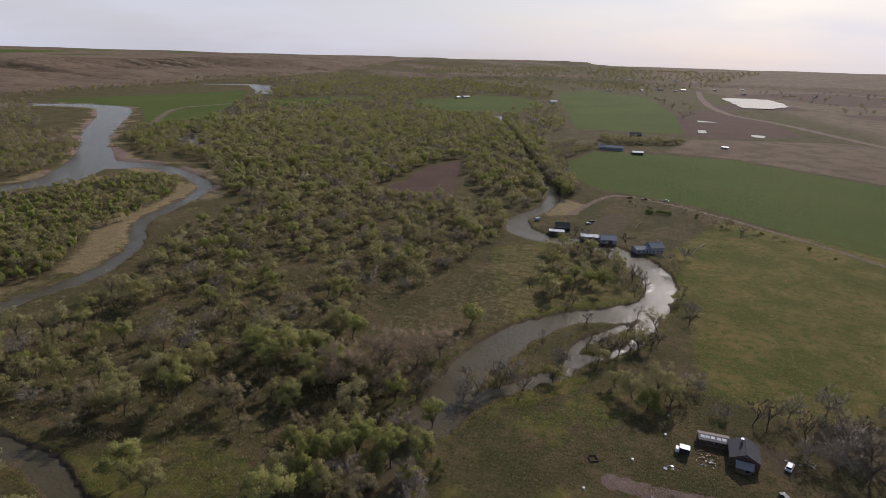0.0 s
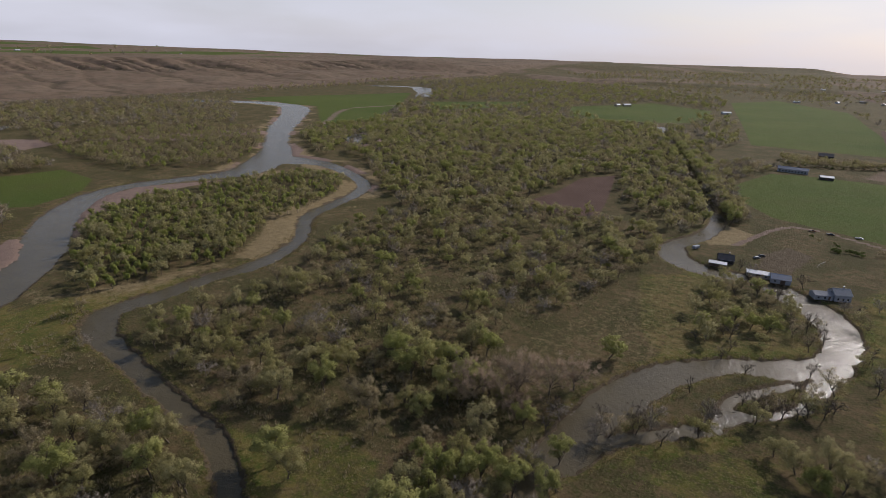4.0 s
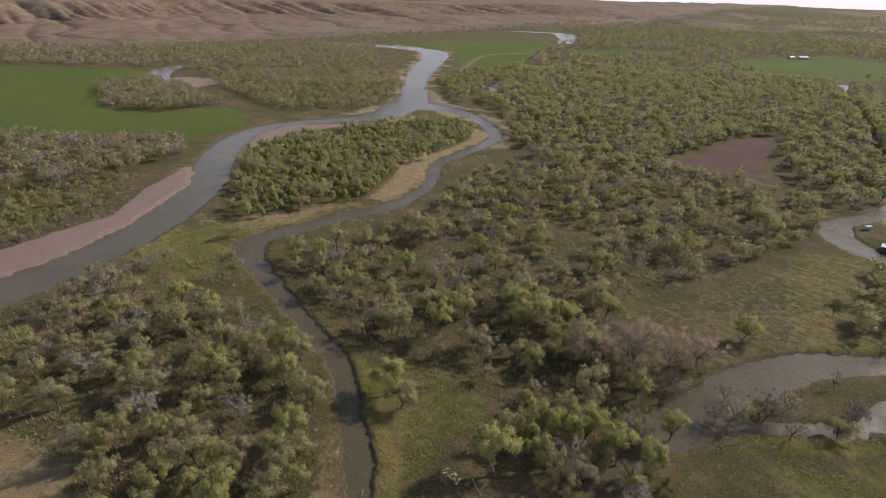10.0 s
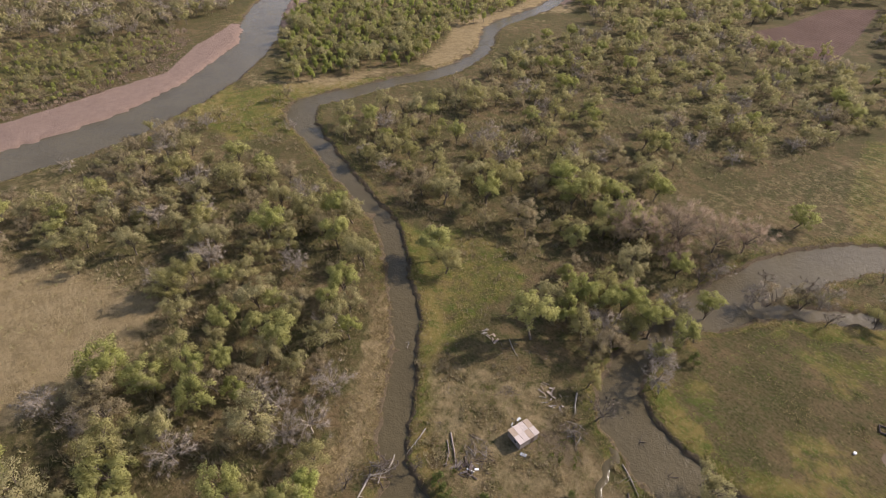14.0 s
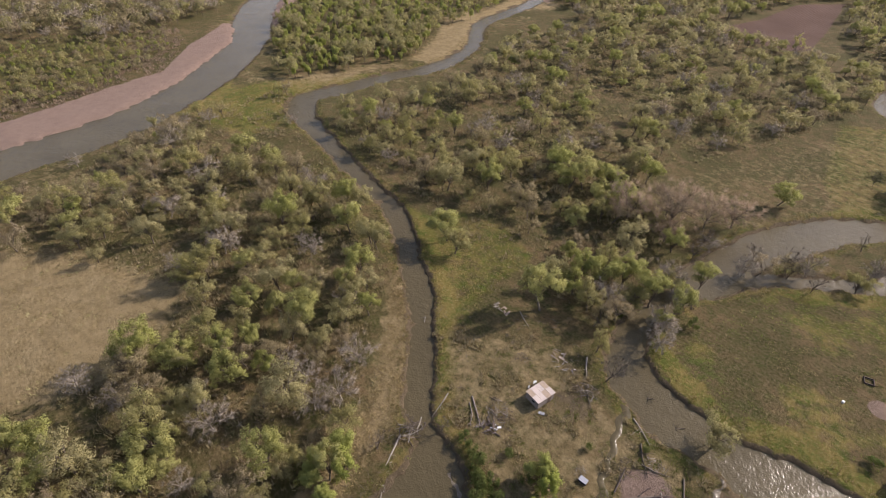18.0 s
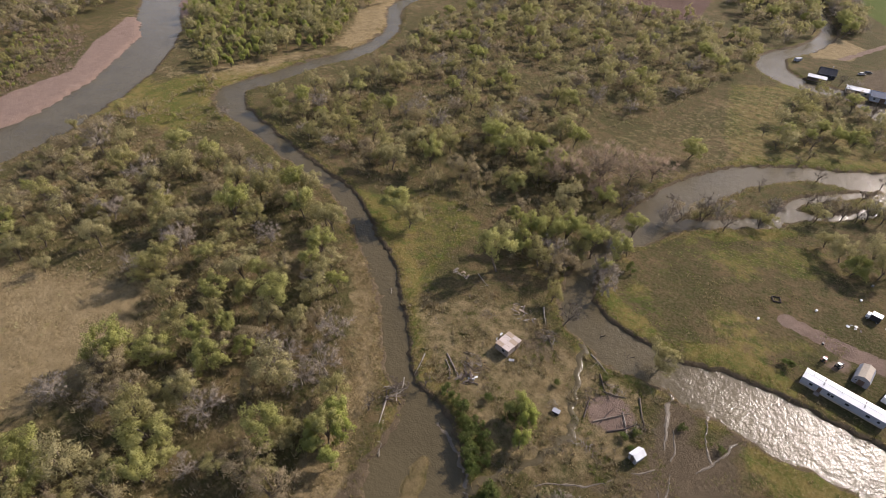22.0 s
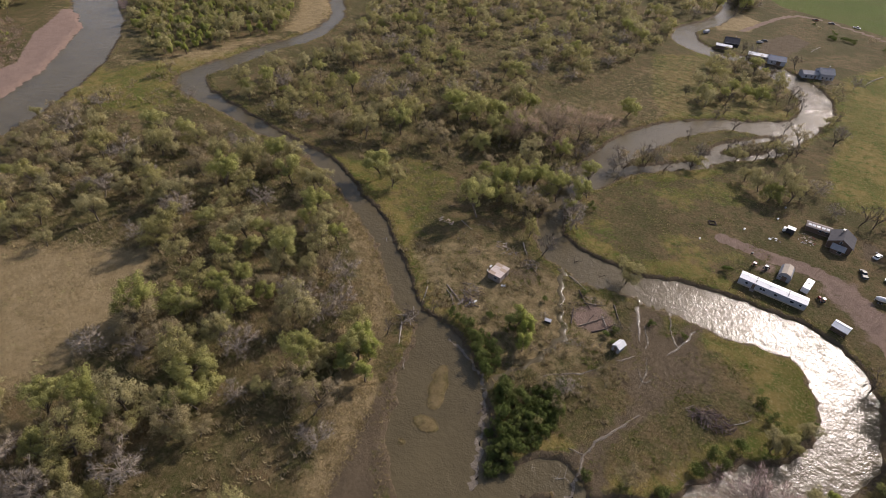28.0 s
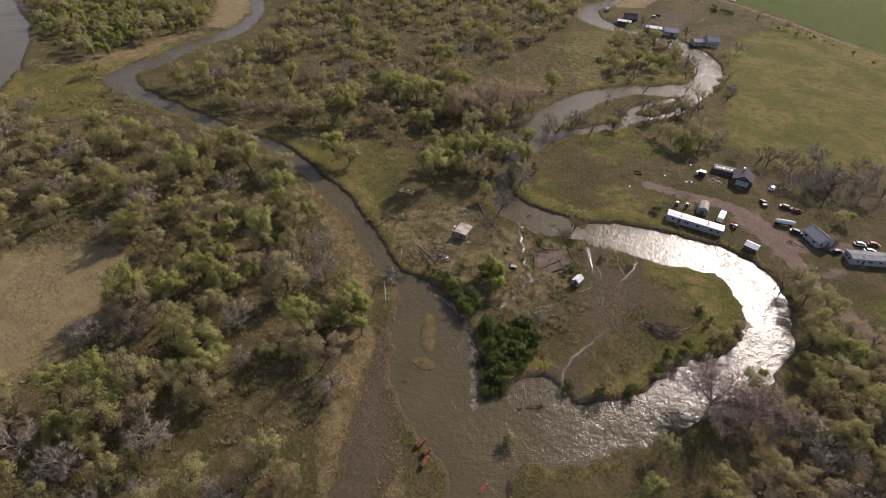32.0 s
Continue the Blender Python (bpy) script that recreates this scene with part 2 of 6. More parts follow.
def water(name, silt, wave, height, gloss=0.5, rough=0.1):
    """Silty flowing water: murky body, glossy rippled top."""
    m, nt, b = material(name, rough)
    b.inputs["Specular IOR Level"].default_value, b.inputs["IOR"].default_value = gloss, 1.33
    p = place(nt)
    broad = noise_node(nt, 0.05, 4, 0.6, p)
    c = mix(nt, spread(nt, broad, 0.3, 0.7), silt, tuple(v * 0.78 for v in silt))
    nt.links.new(c, b.inputs["Base Color"])
    a, d, e = noise_node(nt, wave, 2, 0.5, p), noise_node(nt, wave * 0.22, 3, 0.5, p), noise_node(nt, 0.07, 2, 0.5, p)
    h = calc(nt, "MULTIPLY", a, spread(nt, d, 0.3, 0.7, 0.25, 1.0))
    h = calc(nt, "MULTIPLY", h, spread(nt, e, 0.35, 0.62, 0.3, 1.0))
    swell = noise_node(nt, wave * 0.26, 3, 0.6, p)
    bump(nt, mix(nt, 0.55, h, swell), 1.0, height * 2.2, b)
    return m


GROUND = ground_cover()
RIVER = water("river_water", (0.098, 0.078, 0.042), 2.2, 0.165, 0.4, 0.21)
POND = water("pond_water", (0.06, 0.058, 0.05), 0.5, 0.02)
CREEK = water("creek_water", (0.100, 0.080, 0.044), 2.2, 0.165, 0.42, 0.21)
RIFFLE = water("foaming_riffle", (0.17, 0.14, 0.105), 3.0, 0.3)

# ---------------------------------------------------------------- plan of the valley
# every channel: stations of x, y and width along its middle
SLOUGH = [(-430, 425, 50), (-382, 436, 24), (-328, 416, 15), (-284, 384, 13), (-268, 350, 12), (-262, 312, 12), (-254, 275, 11), (-226, 238, 9), (-214, 207, 11), (-212, 184, 12),
          (-217, 161, 11), (-219, 133, 12), (-221, 117, 13), (-221, 103, 14), (-212, 95, 14), (-197, 90, 11), (-177, 85.5, 8.5), (-156, 81, 8), (-137, 77.5, 7.5), (-120, 75, 7.5), (-106, 71, 7.5), (-88, 61, 7.5), (-67, 48, 8), (-52, 36, 7),
          (-41, 25, 8), (-33, 18, 7), (-25, 15, 6), (-18, 8, 15), (-11, -3, 23), (-6, -13, 26), (0, -22, 27), (10, -31, 23), (15, -42, 14), (16, -60, 14), (10, -100, 16), (0, -200, 18)]
CREEK_LINE = [(-128, 1099, 22), (-112, 996, 12), (-53, 757, 6), (-17, 590, 7), (3, 500, 9), (15, 454, 11), (8, 405, 12), (-6, 372, 14), (-2, 345, 19), (14, 331, 17), (30, 331, 14), (48, 328, 15), (66, 309, 20), (78, 290, 20), (81, 265, 16),
              (74, 242, 13), (59, 226, 15), (36, 215, 11), (13, 191, 16), (0, 161, 17), (-7, 137, 14), (-10, 119, 12), (-12, 98, 7), (-11, 82, 9), (-3, 71, 13), (10, 66, 15), (27, 66, 13), (44, 68, 19), (60, 68, 20), (76, 68, 18),
              (85, 62, 18), (89, 49, 16)]
CREEK_LOOP = [(70, 68, 18), (76, 68, 18), (85, 62, 18), (89, 49, 16), (88, 33, 14), (81, 19, 14), (67, 6, 15), (55, -8, 13), (43, -17, 14), (33, -23, 17), (22, -28, 16), (14, -34, 16)]
CREEK_ARM = [(78, 240, 10), (68, 216, 8), (63, 198, 5), (51, 185, 4.5), (41, 178, 5.5), (33, 167, 7), (21, 155, 6), (12, 147, 6), (5, 140, 7), (-2, 128, 8), (-8, 117, 8)]
FLOOD = [(32, -17, 8), (25.5, -11.5, 8), (19, -16, 8), (12, -22, 8)]
CREEK_SPILL = [(60, 214, 3), (46, 198, 4), (38, 187, 3.5), (36, 172, 5)]
RIVER_LINE = [(-235, -300, 34), (-240, -120, 32), (-244, -30, 28), (-246, -4, 28), (-251, 20, 27), (-262, 46, 25), (-279, 76, 26), (-298, 99, 25), (-326, 128, 23), (-362, 149, 27), (-402, 180, 25), (-436, 222, 21), (-441, 263, 20),
              (-424, 315, 24), (-415, 362, 38), (-458, 440, 42), (-520, 505, 32), (-606, 598, 38), (-701, 719, 45), (-795, 830, 55), (-860, 870, 55), (-960, 860, 50), (-1060, 780, 50)]
RIVER_FAR = [(-1160, 1580, 50), (-1020, 1650, 62), (-940, 1560, 55), (-870, 1459, 45), (-800, 1330, 40)]
OXBOW = [(-900, 360, 24), (-845, 305, 32), (-770, 275, 22), (-720, 268, 12)]
# thin runs of flood water over the grass of the creek loop, and the ditch that drains it
DITCH = [(2, 60, 2.6), (3.7, 52.9, 1.7), (6.4, 45.5, 1.5), (8.9, 37.7, 1.5), (11.9, 31.6, 2.4), (9.9, 23.0, 1.9), (7.4, 17.0, 1.7), (5.1, 13.2, 1.6), (2.4, 8.7, 1.7), (-1.5, 1.0, 2.6)]
RUNS = [[(28.5, 59, 2.2), (29.2, 54.3, 1.7), (31.0, 47.7, 1.3), (32.6, 41.5, 0.7)], [(32.5, 48.5, 0.5), (34.7, 43.3, 0.8), (35.0, 39.4, 0.5)],
        [(38.6, 60, 2.0), (39.2, 54.9, 1.2), (40.4, 50.4, 1.0), (41.5, 47.5, 1.0), (43.5, 45.1, 0.8)], [(46.8, 54.7, 1.4), (45.2, 49.4, 0.9), (43.5, 45.1, 0.9), (41.0, 40.0, 0.6)],
        [(28.3, 30.3, 0.4), (30.6, 31.9, 0.8), (32.6, 34.8, 0.9)], [(11.1, 12.9, 0.5), (14.4, 16.0, 0.7), (18.7, 18.8, 0.8), (21.9, 21.3, 0.7), (25.5, 25.8, 0.4)],
        [(34.4, 30.7, 0.4), (37.3, 26.6, 0.6), (40.0, 30.4, 0.4)], [(38.5, 15.5, 0.5), (35.7, 10.4, 0.9), (32.8, 5.4, 1.0), (30.6, 1.4, 1.0), (29.1, -3.1, 1.2), (29.3, -5.8, 1.0), (29.2, -8.9, 1.3), (29.5, -17, 3.0)],
        [(25.0, -3.8, 0.4), (26.6, -3.4, 0.7), (29.1, -3.1, 0.8)], [(36, 36, 0.4), (37.0, 31, 0.6), (36.5, 24, 0.5)]]
WASH = [(27, 57), (29, 40), (31.9, 29.4), (35.4, 20), (33.2, 10.2), (28.0, -4.1), (27, -13), (33, -11), (33.8, 1.5), (37.5, 10.3), (43.8, 18.7), (45.8, 33), (46.4, 44.8), (49, 57), (45, 58), (41, 48), (38, 47), (37, 57)]
WASH_SIDE = [(5.7, 11.3), (18.1, 21.6), (27.2, 30), (33, 31), (33, 23.7), (19.2, 16.4), (9.6, 9.3)]
WASH_LOW = [(19, -8), (26.8, -3.5), (32.2, -6), (40, -10.5), (42, -12), (38, -16), (30, -15), (22.3, -13.3)]
CORRAL = [(10.8, 41), (12.2, 46), (16.2, 49), (21, 48.5), (24.2, 45), (23.6, 40.5), (19.6, 36.8), (14, 36.5)]
LOOP = [(34, 54), (52, 56), (64, 56), (80, 48), (82, 36), (76, 22), (62, 7), (48, -6), (38, -13), (24, -17), (14, -18), (4, 4), (14, 18), (30, 32)]
HOMESTEAD = [(-54, 43), (-35, 59), (-20, 68), (-12, 62), (2, 56), (25, 58), (30, 34), (10, 12), (-1, 9), (-18, 20), (-36, 27)]
CHANNELS = [SLOUGH, CREEK_LINE, CREEK_LOOP, CREEK_ARM, CREEK_SPILL, RIVER_LINE, RIVER_FAR, OXBOW, FLOOD]

FIELD_WEST = [(-1080, 2), (-1010, 150), (-865, 282), (-780, 282), (-770, 200), (-615, 155), (-560, 190), (-548, 255), (-490, 250), (-455, 222), (-434, 174), (-549, 61), (-597, -20), (-800, -90)]
FIELD_BEND = [(-1033, 900), (-1029, 980), (-887, 1409), (-683, 1037), (-580, 788), (-564, 648), (-686, 776), (-800, 900)]
FIELD_MID = [(-700, 1183), (-522, 1419), (-465, 1274), (-586, 1031)]
FIELD_NORTH = [(-385, 1370), (-240, 1680), (-75, 1560), (-70, 1340), (-90, 1208), (-220, 1085), (-321, 1150)]
FIELD_EAST = [(-51, 1923), (73, 2200), (240, 1846), (230, 1177), (204, 961), (102, 957), (27, 952), (6, 1233)]
FIELD_PIVOT = [(19, 611), (52, 707), (88, 722), (144, 723), (221, 714), (337, 607), (500, 500), (450, 250), (303, 326), (226, 356), (185, 396), (139, 451), (97, 475), (54, 493), (27, 543)]
PLOUGHED = [(-122, 541), (-95, 580), (-77, 473), (-69, 405), (-94, 402), (-126, 395), (-137, 410), (-124, 463)]
PLOUGHED_FAR = [(247, 1371), (369, 1518), (405, 1269), (399, 1024), (270, 924), (199, 944)]
GRAVEL_BAR = [(-356, 135), (-328, 121), (-307, 102), (-290, 79), (-274, 54), (-263, 25), (-258, -2), (-255, -25), (-253, -60), (-280, -60), (-286, -20), (-291, 5), (-299, 34), (-304, 62), (-338, 92), (-350, 109), (-367, 131)]
BAR_BRUSH = [(-377, 100), (-340, 92), (-304, 62), (-299, 34), (-290, 2), (-285, -40), (-305, -40), (-310, -10), (-315, 29), (-331, 44), (-386, 75)]
MEADOW = [(-2, 80), (3, 108), (14, 137), (34, 159), (61, 172), (77, 148), (71, 119), (62, 98), (55, 82), (31, 76), (12, 76)]
CLEARING = [(-190, -60), (-160, -30), (-148, -22), (-136, -15), (-122, -6), (-111, -15), (-104, -26), (-97, -32), (-105, -60), (-150, -90)]
EAST_PASTURE = [(95, 330), (140, 410), (212, 383), (290, 300), (330, 100), (180, 120), (113, 155), (85, 164), (84, 197), (94, 252)]
YARD = [(57, 96), (66, 110), (82, 112), (104, 107), (137, 103), (128, 84), (115, 70), (100, 70), (92, 76), (82, 94)]
TRACK_FARM = [(49, 110), (66, 108), (81, 107), (94, 98), (103, 76), (108, 62), (118, 50), (124, 40), (135, 20), (150, -40)]
TRACK_FIELD = [(30, 395), (63, 467), (96, 464), (136, 435), (182, 388), (220, 341), (260, 280), (330, 180)]
ROAD_FAR = [(480, 2400), (393, 1827), (365, 1439), (424, 1226), (482, 935), (540, 760), (640, 500)]

WOODS_WEST = [(-212, -13), (-221, 25), (-200, 58), (-158, 72), (-117, 63), (-83, 48), (-60, 23), (-50, 5), (-40, -12), (-28, -24), (-26, -45), (-25, -63), (-20, -90), (-60, -110), (-160, -120), (-215, -70)]
STRAW = [[(8, 396), (17, 450), (42, 430), (36, 396), (14, 384)], [(-80, 49), (-72, 48), (-49, 28), (-38, 15), (-30, -6), (-20, -18), (-9, -35), (1, -55), (-14, -70), (-24, -45), (-26, -30), (-36, -14), (-46, -5), (-44, 10), (-56, 23)],
         [(-284, 266), (-281, 324), (-300, 388), (-278, 383), (-265, 342), (-260, 285), (-230, 243), (-218, 212), (-217, 188), (-230, 190), (-258, 236)],
         [(-262, 92), (-248, 105), (-236, 125), (-224, 165), (-231, 178), (-243, 140), (-256, 112)]]
MUD = [WASH, WASH_SIDE, WASH_LOW, [(44, 46), (56, 44), (60, 32), (50, 26), (44, 30)], [(-25, -7), (-19, -20), (-11, -34), (-6, -46), (-6, -60), (-15, -60), (-18, -40), (-22, -20)], [(112, 154), (159, 181), (195, 191), (178, 143), (146, 129), (124, 129), (109, 131)],
       [(-14, 60), (-6, 56), (2, 50), (-6, 42), (-18, 46)]]
SHORES = [[(-378, 170), (-423, 208), (-432, 256), (-395, 323), (-404, 239), (-381, 193), (-330, 148)], [(-505, 507), (-498, 516), (-452, 484), (-439, 456), (-457, 459)], [(-783, 289), (-680, 282), (-709, 367), (-635, 578), (-585, 544), (-621, 429), (-766, 313)], [(-492, 610), (-483, 660), (-416, 605), (-405, 546), (-438, 552)]]
DRY_EAST = [(140, 745), (200, 900), (270, 920), (430, 950), (640, 760), (620, 480), (520, 500), (345, 612), (225, 722)]
GLADE = [(-60, 171), (-37, 224), (-10, 300), (15, 325), (60, 290), (66, 250), (12, 198), (-6, 159), (-15, 160)]
FLAT_GREEN = [(-262, 70), (-256, 105), (-236, 140), (-226, 150), (-229, 105), (-214, 82), (-196, 78), (-200, 55), (-240, 45)]
MEADOW_RIM = [(-6, 77), (1, 97), (7, 125), (18, 143), (34, 148), (18, 120), (12, 96), (22, 84), (40, 79), (30, 74), (8, 75)]
BARE = [[(44, 352), (62, 348), (78, 398), (62, 412), (46, 384)], [(95, 126), (104, 124), (104, 138), (95, 140)]]
LUSH = [[(-19, 300), (15, 325), (43, 294), (64, 287), (67, 245), (12, 198), (-5, 226)], [(115, 62), (131, 72), (153, 69), (145, 45), (126, 53)], [(52, 50), (66, 56), (78, 56), (81, 37), (75, 20), (62, 6), (66, 20), (68, 36), (62, 46)], [(-104, 76), (-93, 91), (-76, 100), (-53, 93), (-49, 83), (-52, 72), (-46, 50), (-53, 45), (-68, 54), (-88, 64)]]


def spline(stations, step):
    """Points along a smooth line through the stations, with the last column carried along."""
    p = np.array(stations, float)
    p = np.vstack([2 * p[0] - p[1], p, 2 * p[-1] - p[-2]])
    out = []
    for i in range(1, len(p) - 2):
        n = max(2, int(np.hypot(*(p[i + 1] - p[i])[:2]) / step))
        for k in range(n):
            t = k / n
            out.append(0.5 * (2 * p[i] + (p[i + 1] - p[i - 1]) * t + (2 * p[i - 1] - 5 * p[i] + 4 * p[i + 1] - p[i + 2]) * t * t + (3 * p[i] - p[i - 1] - 3 * p[i + 1] + p[i + 2]) * t ** 3))
    out.append(p[-2])
    return np.array(out)


def line_gap(x, y, stations, step=4.0):
    """Distance of points from the edge of a line with a width: below 0 inside it."""
    s = spline(stations, step)
    gap = np.full(x.shape, 1e6)
    reach = 60
    for a in range(0, len(s), 12):
        q = s[a:a + 12]
        near = (x > q[:, 0].min() - reach) & (x < q[:, 0].max() + reach) & (y > q[:, 1].min() - reach) & (y < q[:, 1].max() + reach)
        if near.any():
            d = np.hypot(x[near][:, None] - q[:, 0], y[near][:, None] - q[:, 1]) - q[:, 2] / 2
            gap[near] = np.minimum(gap[near], d.min(1))
    return gap


def inside(x, y, ring):
    hit = np.zeros(x.shape, bool)
    for (x0, y0), (x1, y1) in zip(ring, ring[1:] + ring[:1]):
        if y0 != y1:
            hit ^= ((y0 > y) != (y1 > y)) & (x < (x1 - x0) * (y - y0) / (y1 - y0) + x0)
    return hit


def soft(x, y, ring, w=2.5):
    """1 inside a ring, 0 outside, with a border of width w."""
    d = np.full(x.shape, 1e9)
    for (x0, y0), (x1, y1) in zip(ring, ring[1:] + ring[:1]):
        ex, ey = x1 - x0, y1 - y0
        t = np.clip(((x - x0) * ex + (y - y0) * ey) / (ex * ex + ey * ey + 1e-9), 0, 1)
        d = np.minimum(d, np.hypot(x - x0 - ex * t, y - y0 - ey * t))
    return np.clip(0.5 + np.where(inside(x, y, ring), d, -d) / (2 * w), 0, 1)


def ramp(v, a, b):
    t = np.clip((v - a) / (b - a), 0, 1)
    return t * t * (3 - 2 * t)


def wobble(x, y, size, seed=0.0):
    """A cheap smooth unevenness from a few crossed waves, -1 to 1."""
    u, v = x / size + seed * 1.7, y / size - seed * 2.3
    return (np.sin(u * 2.1 + 1.3 * np.sin(v * 1.7)) + np.sin(v * 2.4 + 1.1 * np.sin(u * 1.9 + 2)) + np.sin((u + v) * 3.7 + seed) * 0.6 + np.sin((u - v) * 5.3 + 1.1 * seed) * 0.4) / 3.0


WATER_LEVEL = -0.9
SHOALS = [(5, 116, 2.5, 4)]     # x, y, half widths
FLATS = [(-13.0, 0.5, 2.0, 3.6), (-11.6, -3.8, 2.7, 4.2), (-10.0, -8.0, 2.3, 3.0), (-8.9, -15.2, 3.6, 2.4), (-11.7, -22.6, 1.0, 1.3)]     # low reed flats in the pool


def water_gap(x, y):
    g, thin = np.full(np.shape(x), 1e6), np.full(np.shape(x), 1e6)
    for c in CHANNELS:
        if c is CREEK_SPILL:
            thin = np.minimum(thin, line_gap(x, y, c, 2.0) - 0.3)
        else:
            g = np.minimum(g, line_gap(x, y, c))
    for sx, sy, a, b in SHOALS:
        g = np.maximum(g, (1.0 - np.hypot((x - sx) / a, (y - sy) / b)) * min(a, b))
    rough = wobble(x, y, 2.6, 3.0)
    return np.minimum(g + 1.1 * wobble(x, y, 7.0) + 0.7 * rough, thin + 0.4 * rough)


def gullies(x, y):
    """Winding dry washes that run down the prairie slope: 0 to 1."""
    u = y + 45 * np.sin(x / 130.0) + 22 * np.sin(x / 47.0 + 1.0)
    a = np.maximum(0, np.cos(u / 62.0)) ** 40
    b = np.maximum(0, np.cos((y - 60 * np.sin(x / 190.0) + 0.25 * x) / 44.0 + 0.7)) ** 36
    return np.clip(a + 0.8 * b, 0, 1)


def bluff_edge(y):
    return np.where(y < 1900, -2180.0, -2180 + (y - 1900) * 0.62) + 90 * np.sin(y / 210.0) + 50 * np.sin(y / 83.0) + 25 * np.sin(y / 37.0)


def land(x, y):
    """Height of the land away from the channels."""
    foot = -1230 - 60 * np.sin(y / 420.0) + 25 * np.sin(y / 130.0) + 9 * np.sin(y / 31.0)
    edge = bluff_edge(y)
    west = 13 * ramp(-x, -foot, -edge - 250) + 34 * ramp(-x, -edge - 330, -edge + 30) + 5 * ramp(-x, -foot, -foot + 26)
    far = np.hypot(x, y)
    west += 30 * ramp(far, 2500, 5200) * ramp(-x, 1500, 2600)
    rim = 38 * ramp(far, 2400, 5200) * (1 - ramp(-x, 1500, 2600))
    roll_ = 2.5 * wobble(x, y, 260.0, 5.0) * ramp(far, 1100, 1900) + 5 * wobble(x, y, 700.0, 2.0) * ramp(far, 1800, 3500)
    face = ramp(-x, -edge - 480, -edge - 160) * (1 - ramp(-x, -edge - 20, -edge + 50))
    ribs = (1 - np.abs(np.sin(y / 31.0 + 1.3 * np.sin(y / 97.0) + 0.5 * np.sin(x / 120.0)))) * (0.7 + 0.5 * np.sin(y / 170.0))
    ribs = ribs + 0.45 * (1 - np.abs(np.sin(y / 12.5 + 1.1 * np.sin(y / 41.0) + x / 210.0))) * (0.6 + 0.6 * np.sin(x / 57.0 + y / 130.0))
    steps = 3.2 * np.sin(west * 0.9 + 1.5 * np.sin(y / 240.0)) * ramp(-x, -foot + 100, -foot + 300)
    return west + rim + roll_ + steps - 17 * ribs * face - 5.5 * gullies(x, y) * ramp(-x, -foot + 20, -foot + 120) * (1 - ramp(-x, -edge - 150, -edge))

# ---------------------------------------------------------------- the ground, one sheet out to the horizon
def axis(lo, a, b, c, d, hi, fine, mid):
    """Grid lines: fine from b to c, middling from a to d, growing to lo and hi."""
    core = list(np.arange(b, c, fine))
    left, right = list(np.arange(a, b, mid)), list(np.arange(c, d, mid))
    outl, outr, s = [], [], mid
    v = a
    while v > lo:
        s = min(s * 1.085, 9 if v > -950 else 20) if v > -2500 else s * 1.085
        v -= s
        outl.append(v)
    v, s = d, mid
    while v < hi:
        s = min(s * 1.085, 9 if v < 900 else 13) if v < 2300 else s * 1.085
        v += s
        outr.append(v)
    return np.array(outl[::-1] + left + core + right + outr)


gx = axis(-5600, -470, -110, 110, 260, 5600, 1.1, 3.2)
gy = axis(-700, -130, -50, 120, 440, 5600, 1.1, 3.2)
GX, GY = np.meshgrid(gx, gy)
GAP = water_gap(GX, GY)
LAND = land(GX, GY)
near = np.exp(-np.maximum(GAP, 0) / 6)
HEIGHT = LAND + 0.18 * wobble(GX, GY, 9.0, 1.0) * ramp(GAP, 0, 8) - 1.8 * (1 - ramp(GAP, -1.1, 1.1)) - 0.3 * soft(GX, GY, WASH, 3.0)
FLAT = np.max([ramp(-np.hypot((GX - sx) / a, (GY - sy) / b) - 0.12 * wobble(GX, GY, 2.0, 6.0), -1.35, -0.6) for sx, sy, a, b in FLATS], axis=0)
HEIGHT = np.maximum(HEIGHT, np.where(FLAT > 0, WATER_LEVEL - 0.5 + 0.8 * FLAT, -9))


def ground_height(x, y):
    """Height of the finished sheet at a place, by its grid."""
    i, j = min(max(np.searchsorted(gx, x) - 1, 0), len(gx) - 2), min(max(np.searchsorted(gy, y) - 1, 0), len(gy) - 2)
    u, v = (x - gx[i]) / (gx[i + 1] - gx[i]), (y - gy[j]) / (gy[j + 1] - gy[j])
    return float(HEIGHT[j, i] * (1 - u) * (1 - v) + HEIGHT[j, i + 1] * u * (1 - v) + HEIGHT[j + 1, i] * (1 - u) * v + HEIGHT[j + 1, i + 1] * u * v)


def cover(rings, w=2.5):
    return sum(soft(GX, GY, r, w) for r in rings)


FOOT = ramp(-GX, 1180, 1300)
GULLY = gullies(GX, GY) * FOOT * (1 - ramp(-GX, 2000, 2200))
RIVERSIDE = np.minimum(line_gap(GX, GY, RIVER_LINE, 6.0), line_gap(GX, GY, SLOUGH[:14], 6.0))
MARGIN = ramp(-RIVERSIDE, -26, -6) * ramp(wobble(GX, GY, 23.0, 3.0) + 0.4 * wobble(GX, GY, 6.0, 1.0), -0.1, 0.3)
crop = cover((FIELD_WEST, FIELD_BEND, FIELD_MID, FIELD_NORTH, FIELD_EAST, FIELD_PIVOT), 4.0) + ramp(-GX, 2280, 2360) * ramp(np.sin(GX / 95.0 + 0.4 * np.sin(GY / 300.0)), 0.1, 0.3) * ramp(wobble(GX, GY, 500.0, 9.0), -0.4, 0.0)
soil = cover((PLOUGHED, PLOUGHED_FAR), 3.0) + 0.8 * ramp(GX, 300, 420) * ramp(GY, 1250, 1350) * ramp(wobble(GX, GY, 330.0, 4.0), 0.0, 0.2) * (1 - ramp(GY, 2600, 3000))
